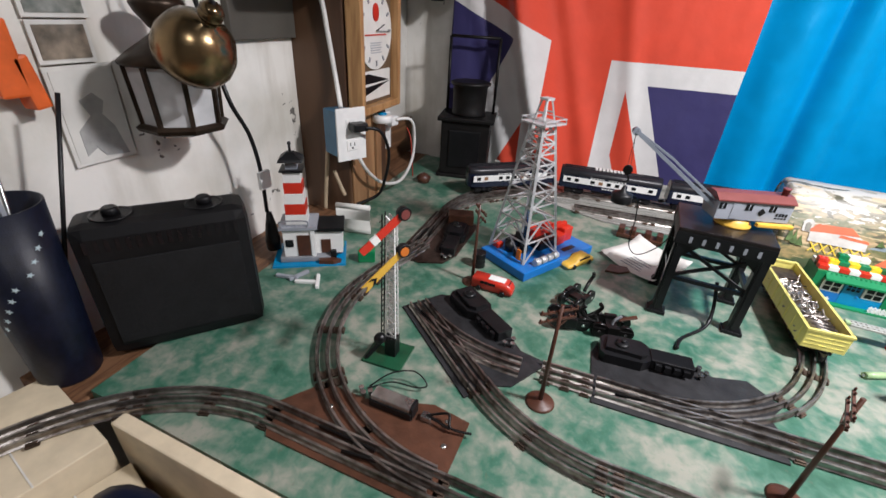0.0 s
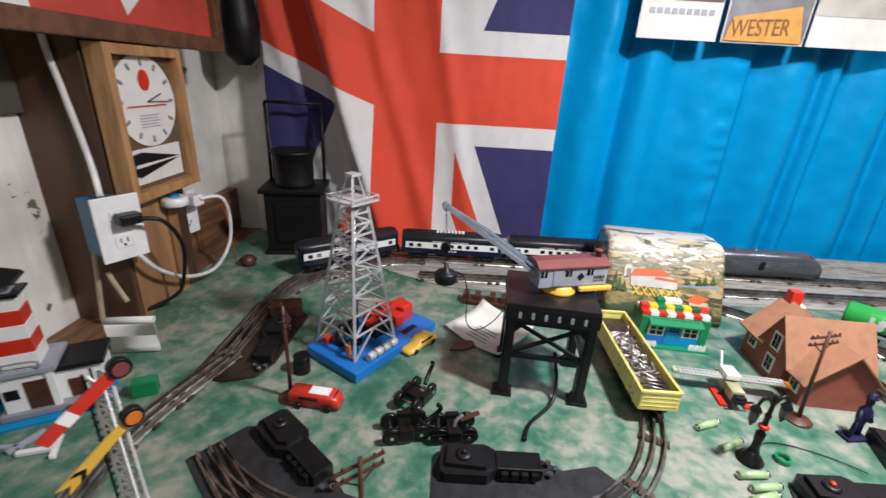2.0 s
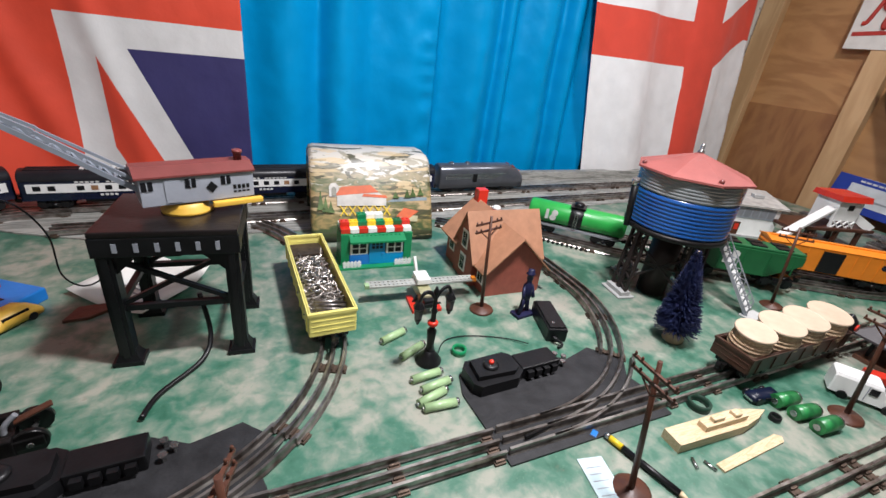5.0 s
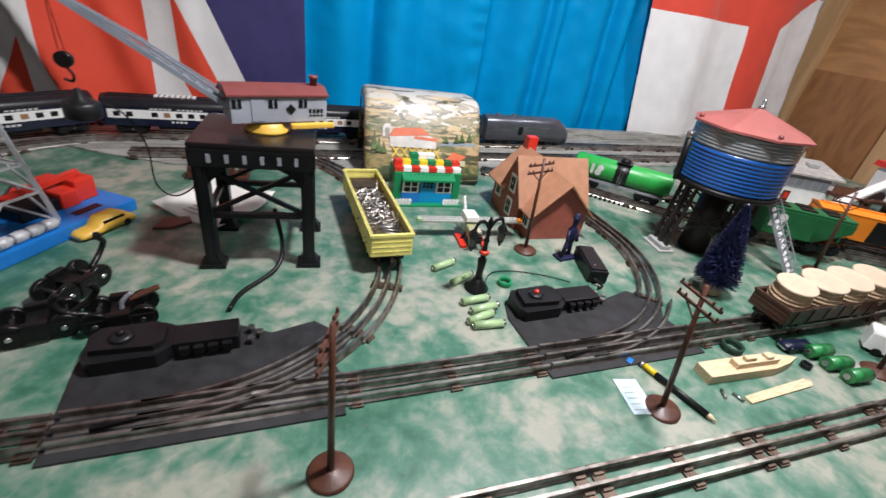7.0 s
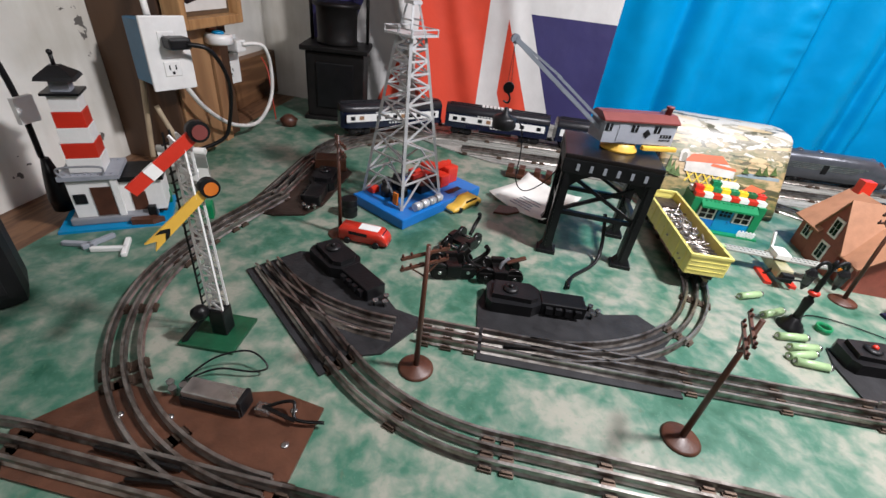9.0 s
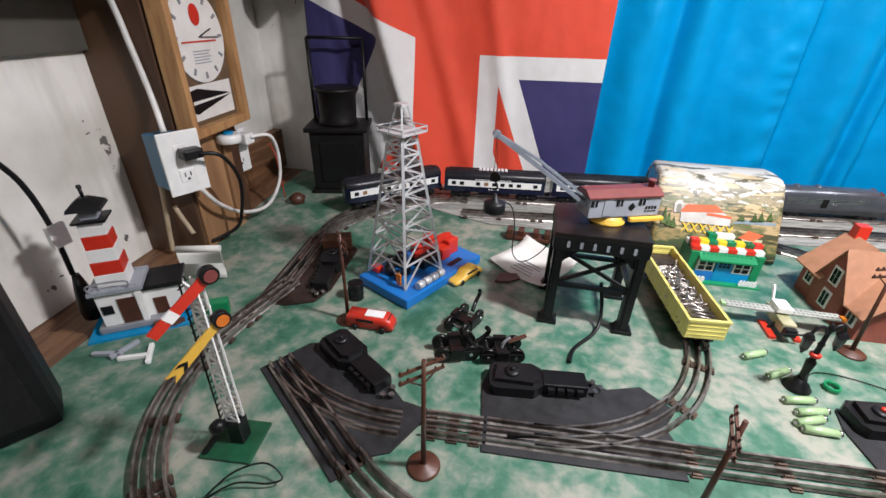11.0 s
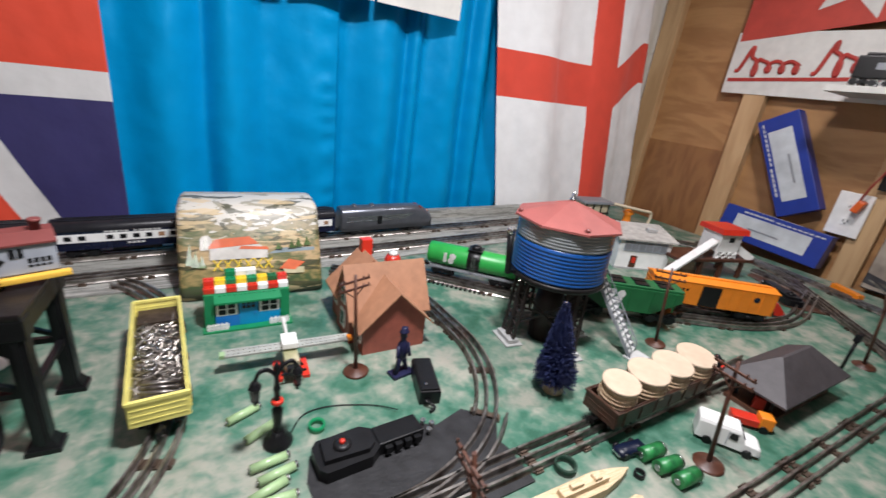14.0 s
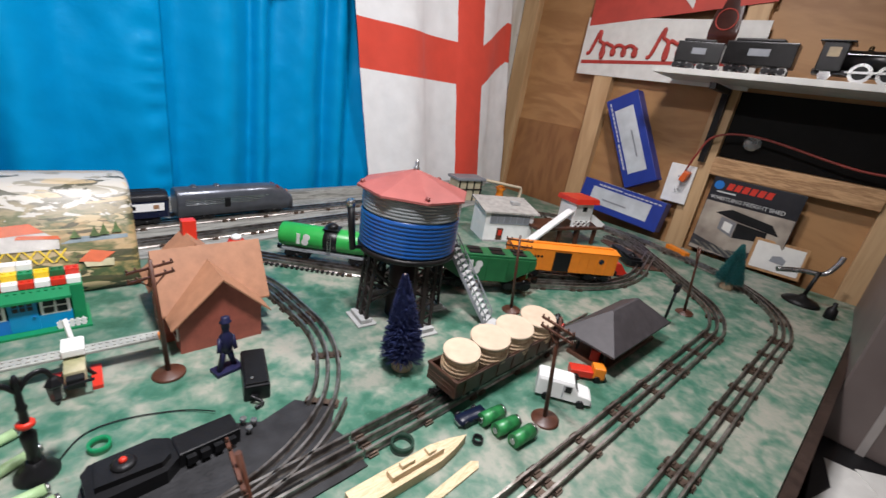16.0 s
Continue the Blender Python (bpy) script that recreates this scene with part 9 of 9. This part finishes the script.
# ---- toy-brick lighthouse ----
def lighthouse(m):
    ob = thing("toy_brick_lighthouse", "toy-brick lighthouse with red and white bands on blue water", "toy lighthouse", m)
    part("water", box(B(), -0.075, 0.075, -0.05, 0.055, 0, 0.004), M_TURQ, ob, "bright blue base plate")
    part("rock_bed", box(B(), -0.06, 0.055, -0.035, 0.05, 0.004, 0.016, bevel=0.003), M_GREY, ob)
    part("house_wall", box(B(), -0.05, 0.012, -0.03, 0.03, 0.016, 0.08, bevel=0.0008), M_WHITEP, ob)
    part("porch_wall", box(B(), 0.012, 0.07, -0.02, 0.035, 0.016, 0.07, bevel=0.0008), M_WHITEP, ob)
    part("door", box(B(), -0.022, 0.004, -0.0315, -0.028, 0.018, 0.066), M_RUST, ob)
    part("door", box(B(), 0.025, 0.045, -0.0215, -0.018, 0.018, 0.05), M_RUST, ob)
    part("window", box(B(), -0.046, -0.03, -0.0315, -0.028, 0.04, 0.056), M_GAP, ob)
    part("corner_post", box(B(), 0.006, 0.014, -0.033, -0.025, 0.016, 0.08), M_WHITEP, ob)
    bm = B()
    box(bm, -0.056, 0.02, -0.036, 0.036, 0.08, 0.0865)
    studs(bm, -0.05, 0.015, -0.028, 0.0865)
    studs(bm, -0.05, 0.015, 0.028, 0.0865)
    part("deck", bm, M_GREYP, ob)
    part("porch_roof", box(B(), 0.014, 0.075, -0.026, 0.04, 0.07, 0.078, bevel=0.001), M_BLACK, ob)
    for k, mm in enumerate((M_WHITEP, M_RED, M_WHITEP, M_RED, M_WHITEP)):
        s = 0.0215 - k * 0.0012
        bm = B()
        box(bm, -0.02 - s, -0.02 + s, -s, s, 0.0867 + k * 0.0225, 0.1088 + k * 0.0225, bevel=0.0006)
        part("band", bm, mm, ob)
    bm = B()
    box(bm, -0.042, 0.002, -0.022, 0.022, 0.1995, 0.203)
    part("gallery", bm, M_BLACK, ob)
    part("lamp_room", box(B(), -0.031, -0.009, -0.011, 0.011, 0.203, 0.219), M_GREYP, ob)
    bm = B()
    loft(bm, [[(-0.02 + s * a, s * b, z) for a, b in ((-1, -1), (1, -1), (1, 1), (-1, 1))] for s, z in ((0.023, 0.219), (0.021, 0.224), (0.006, 0.236))], smooth=False)
    rod(bm, (-0.02, 0, 0.234), (-0.02, 0, 0.252), 0.0025)
    ball(bm, (-0.02, 0, 0.252), 0.004, seg=8)
    part("cap", bm, M_BLACK, ob)
    part("railing", tube(B(), [(0.0, -0.034, 0.0865), (0.0, -0.034, 0.1), (-0.05, -0.034, 0.1), (-0.05, -0.034, 0.0865)], 0.0016), M_GREY, ob)
    part("boat", slab(B(), [(0.02, -0.046), (0.05, -0.05), (0.066, -0.042), (0.05, -0.034), (0.02, -0.036)], 0.004, 0.013), M_RUST, ob)
    for x, y, mm in ((0.06, 0.0, M_RUST), (0.05, -0.03, M_BLACK), (0.065, 0.03, M_GREENP)):
        part("small_brick", box(B(), x - 0.006, x + 0.006, y - 0.005, y + 0.005, 0.004, 0.028, bevel=0.001), mm, ob)
    return ob


lighthouse(pose(-0.56, 0.805, 0, 0, 0, 30) @ Matrix.Scale(1.08, 4))
ob = thing("curled_paper", "curled white paper behind the lighthouse", "paper", pose(-0.524, 0.935, 0, 0, 0, 12))
bm = B()
loft(bm, [[(x, 0.012 * math.cos(a * 0.5) + 0.004 * a, 0.004 + 0.012 * a) for a in range(7)] + [(x, 0.0134 * math.cos(a * 0.5) + 0.004 * a, 0.004 + 0.012 * a) for a in range(6, -1, -1)] for x in (-0.045, 0.045)])
part("sheet", bm, M_PAPER, ob)
part("roll", rod(B(), (-0.045, 0.014, 0.078), (0.045, 0.014, 0.078), 0.007, seg=14), M_PAPER, ob)
solo("green_scrap", box(B(), -0.02, 0.02, -0.012, 0.012, 0, 0.03, bevel=0.003), M_GREENP, "small green plastic piece by the lighthouse", "toy part", pose(-0.43, 0.84, 0, 0, 0, 25))
ob = thing("loose_scraps", "white plastic scraps and clips beside the router", "scraps", pose(-0.5, 0.70, 0), kind="stuff")
for k, (x, y, a) in enumerate(((0, 0, 20), (-0.03, 0.015, 70), (0.02, 0.012, 120), (-0.05, 0.0, 10))):
    part("scrap", box(B(), -0.025, 0.025, -0.004, 0.004, 0.0, 0.008, pose(x, y, 0, 0, 0, a), 0.002), M_WHITEP if k % 2 == 0 else M_GREYP, ob)

# ---- router, tumbler, cartons at the west front ----
rt = thing("black_appliance_box", "big black ribbed plastic appliance with round knobs", "appliance", pose(-0.583, 0.486, -0.004, 0, 0, 48))
part("body", box(B(), -0.12, 0.12, -0.012, 0.07, 0.004, 0.238, bevel=0.02), mat("matt_black_case", (0.005, 0.005, 0.006), 0.5, var=0.4, scale=50), rt)
part("grille", box(B(), -0.1, 0.1, -0.0145, -0.011, 0.03, 0.18, bevel=0.001), mat("matt_black_grille", (0.008, 0.008, 0.009), 0.7, var=0.5, scale=200, bump=0.5), rt)
for k in range(16):
    part("vent_slot", box(B(), -0.104 + k * 0.0133, -0.098 + k * 0.0133, -0.0128, -0.0095, 0.196, 0.216, pose(0, 0.0, 0, 0, 0, 0)), M_GAP, rt)
for x in (-0.065, 0.06):
    d = part("knob_dish", lathe(B(), [(0.028, 0.2375), (0.029, 0.2395), (0.026, 0.2395), (0.024, 0.2382)], 26, (x, 0.028, 0)), M_BLACK, rt)
    part("knob", lathe(B(), [(0.012, 0.238), (0.012, 0.248), (0.009, 0.251)], 14, (x, 0.028, 0)), M_BLACK, d)
cup = thing("tumbler", "dark navy speckled tumbler holding tools", "tumbler", pose(-0.702, 0.352, -0.012))
part("cup", lathe(B(), [(0.04, 0), (0.042, 0.004), (0.054, 0.29), (0.051, 0.29), (0.038, 0.02), (0.01, 0.018)], 30), mat("speckled_navy", (0.004, 0.006, 0.017), 0.42, var=0.5, scale=120), cup)
for k in range(14):
    a, z = math.radians(-150 + (k * 67) % 190), 0.04 + 0.23 * ((k * 5) % 14) / 14
    r = 0.0415 + 0.0125 * z / 0.29
    star = slab(B(), [((0.0045 if j % 2 == 0 else 0.0018) * math.cos(j * math.pi / 5), (0.0045 if j % 2 == 0 else 0.0018) * math.sin(j * math.pi / 5)) for j in range(10)], -0.0006, 0.0006, Matrix.Rotation(a, 4, "Z") @ Matrix.Translation((r, 0, z)) @ Matrix.Rotation(radians(90), 4, "Y"))
    part("star", star, M_BLUEPAPER, cup, "tiny pale star")
for k, (x, y, l, a, b, mm) in enumerate(((0.01, 0.01, 0.4, 3, 3, M_GREYP), (-0.01, 0.0, 0.43, -3, -2, M_WHITEP), (0.0, -0.01, 0.38, -4, 3, M_STEEL), (0.01, 0.0, 0.42, -14, 4, M_BLACK))):
    part("tool", box(B(), x - 0.012, x + 0.012, y - 0.003, y + 0.003, 0.03, l, pose(0, 0, 0, a, b, 0), 0.001) if k < 2 else rod(B(), (x, y, 0.03), (x + l * math.sin(radians(b)), y - l * math.sin(radians(a)), l), 0.003), mm, cup)
ob = thing("orange_clamp", "orange plastic clamp hanging on the wall", "clamp", pose(-0.735, 0.44, 0.432))
part("jaw", box(B(), -0.01, 0.02, -0.02, 0.016, -0.035, 0.06, bevel=0.004), M_ORANGECORD, ob)
part("handle", box(B(), -0.01, 0.02, 0.0, 0.022, -0.055, 0.015, pose(0, 0.005, 0, 8, 0, 0), 0.004), M_ORANGECORD, ob)

setting("side_bench", "lower wooden bench at the west front", box(B(), LEFT, -0.05, -0.35, 0.30, -0.16, -0.13, bevel=0.002), M_DARKWOOD)
ob = thing("timber_rail", "raw cream timber board along the cut corner of the table", "board", Matrix.Translation((-0.53, 0.318, -0.07)) @ pose(0, 0, 0, 0, 0, -4))
part("board", box(B(), 0.0, 0.5, -0.024, -0.002, -0.06, 0.078, bevel=0.003), M_CARD, ob)
for k, (x, y, z, a, L, W, H) in enumerate(((-0.635, 0.225, -0.13, -14, 0.1, 0.08, 0.127), (-0.46, 0.20, -0.13, -20, 0.075, 0.065, 0.075), (-0.58, 0.06, -0.13, -12, 0.09, 0.08, 0.06))):
    ob = thing("cream_carton", "plain cream cardboard box on the low bench", "carton", pose(x, y, z, 0, 0, a), "cream cartons")
    part("box", box(B(), -L, L, -W, W, 0, H, bevel=0.002), M_CARD, ob)
    part("flap", box(B(), -L, L, -0.001, 0.001, H, H + 0.001), M_PAPER, ob)
solo("dark_bag", ball(B(), (0, 0, 0.05), 0.07, 0.7, 12), M_DARKBLUE, "crumpled dark blue bag on a cream carton", "bag", pose(-0.425, 0.225, -0.056) @ Matrix.Diagonal((0.85, 0.5, 0.5, 1)))

# ---- east front: dark cabinet and papers below the table edge ----
ob = thing("low_black_shelf", "low black shelf with loose papers", "shelf", pose(1.9, -0.2, FLOOR))
part("top", box(B(), -0.55, 0.7, -0.35, 0.325, 0.66, 0.69, bevel=0.003), M_BLACK, ob)
for x in (-0.53, 0.68):
    part("side", box(B(), x - 0.015, x + 0.015, -0.34, 0.31, 0, 0.66), M_BLACK, ob)
ob = thing("grey_cabinet", "tall grey-brown metal cabinet standing on the low shelf", "cabinet", pose(2.2, -0.15, -0.16))
part("body", box(B(), -0.3, 0.3, -0.3, 0.28, 0, 0.75, bevel=0.006), mat("taupe_cabinet", (0.15, 0.12, 0.11), 0.4, var=0.2, scale=8), ob)
part("trim_strip", box(B(), -0.304, -0.299, 0.19, 0.205, 0.0, 0.75), mat("pale_strip", (0.34, 0.31, 0.29), 0.35, var=0.1), ob, "pale metal strip")
for k, (x, y, a) in enumerate(((1.72, 0.02, 10), (1.78, -0.06, 35), (1.66, 0.03, -20))):
    solo("loose_paper", box(B(), -0.1, 0.1, -0.07, 0.07, 0, 0.002), M_PAPER, "loose white paper on the low black shelf", "paper", pose(x, y, FLOOR + 0.69 + 0.0022 * k, 0, 0, a), "loose papers")
solo("extension_cord", tube(B(), [(1.45, -0.02, -0.154), (1.52, -0.01, -0.12), (1.6, 0.0, -0.085), (1.7, 0.0, -0.07), (1.8, -0.03, -0.09), (1.86, -0.1, -0.154)], 0.006), M_ORANGECORD, "orange extension cord in a loose arc", "cable")
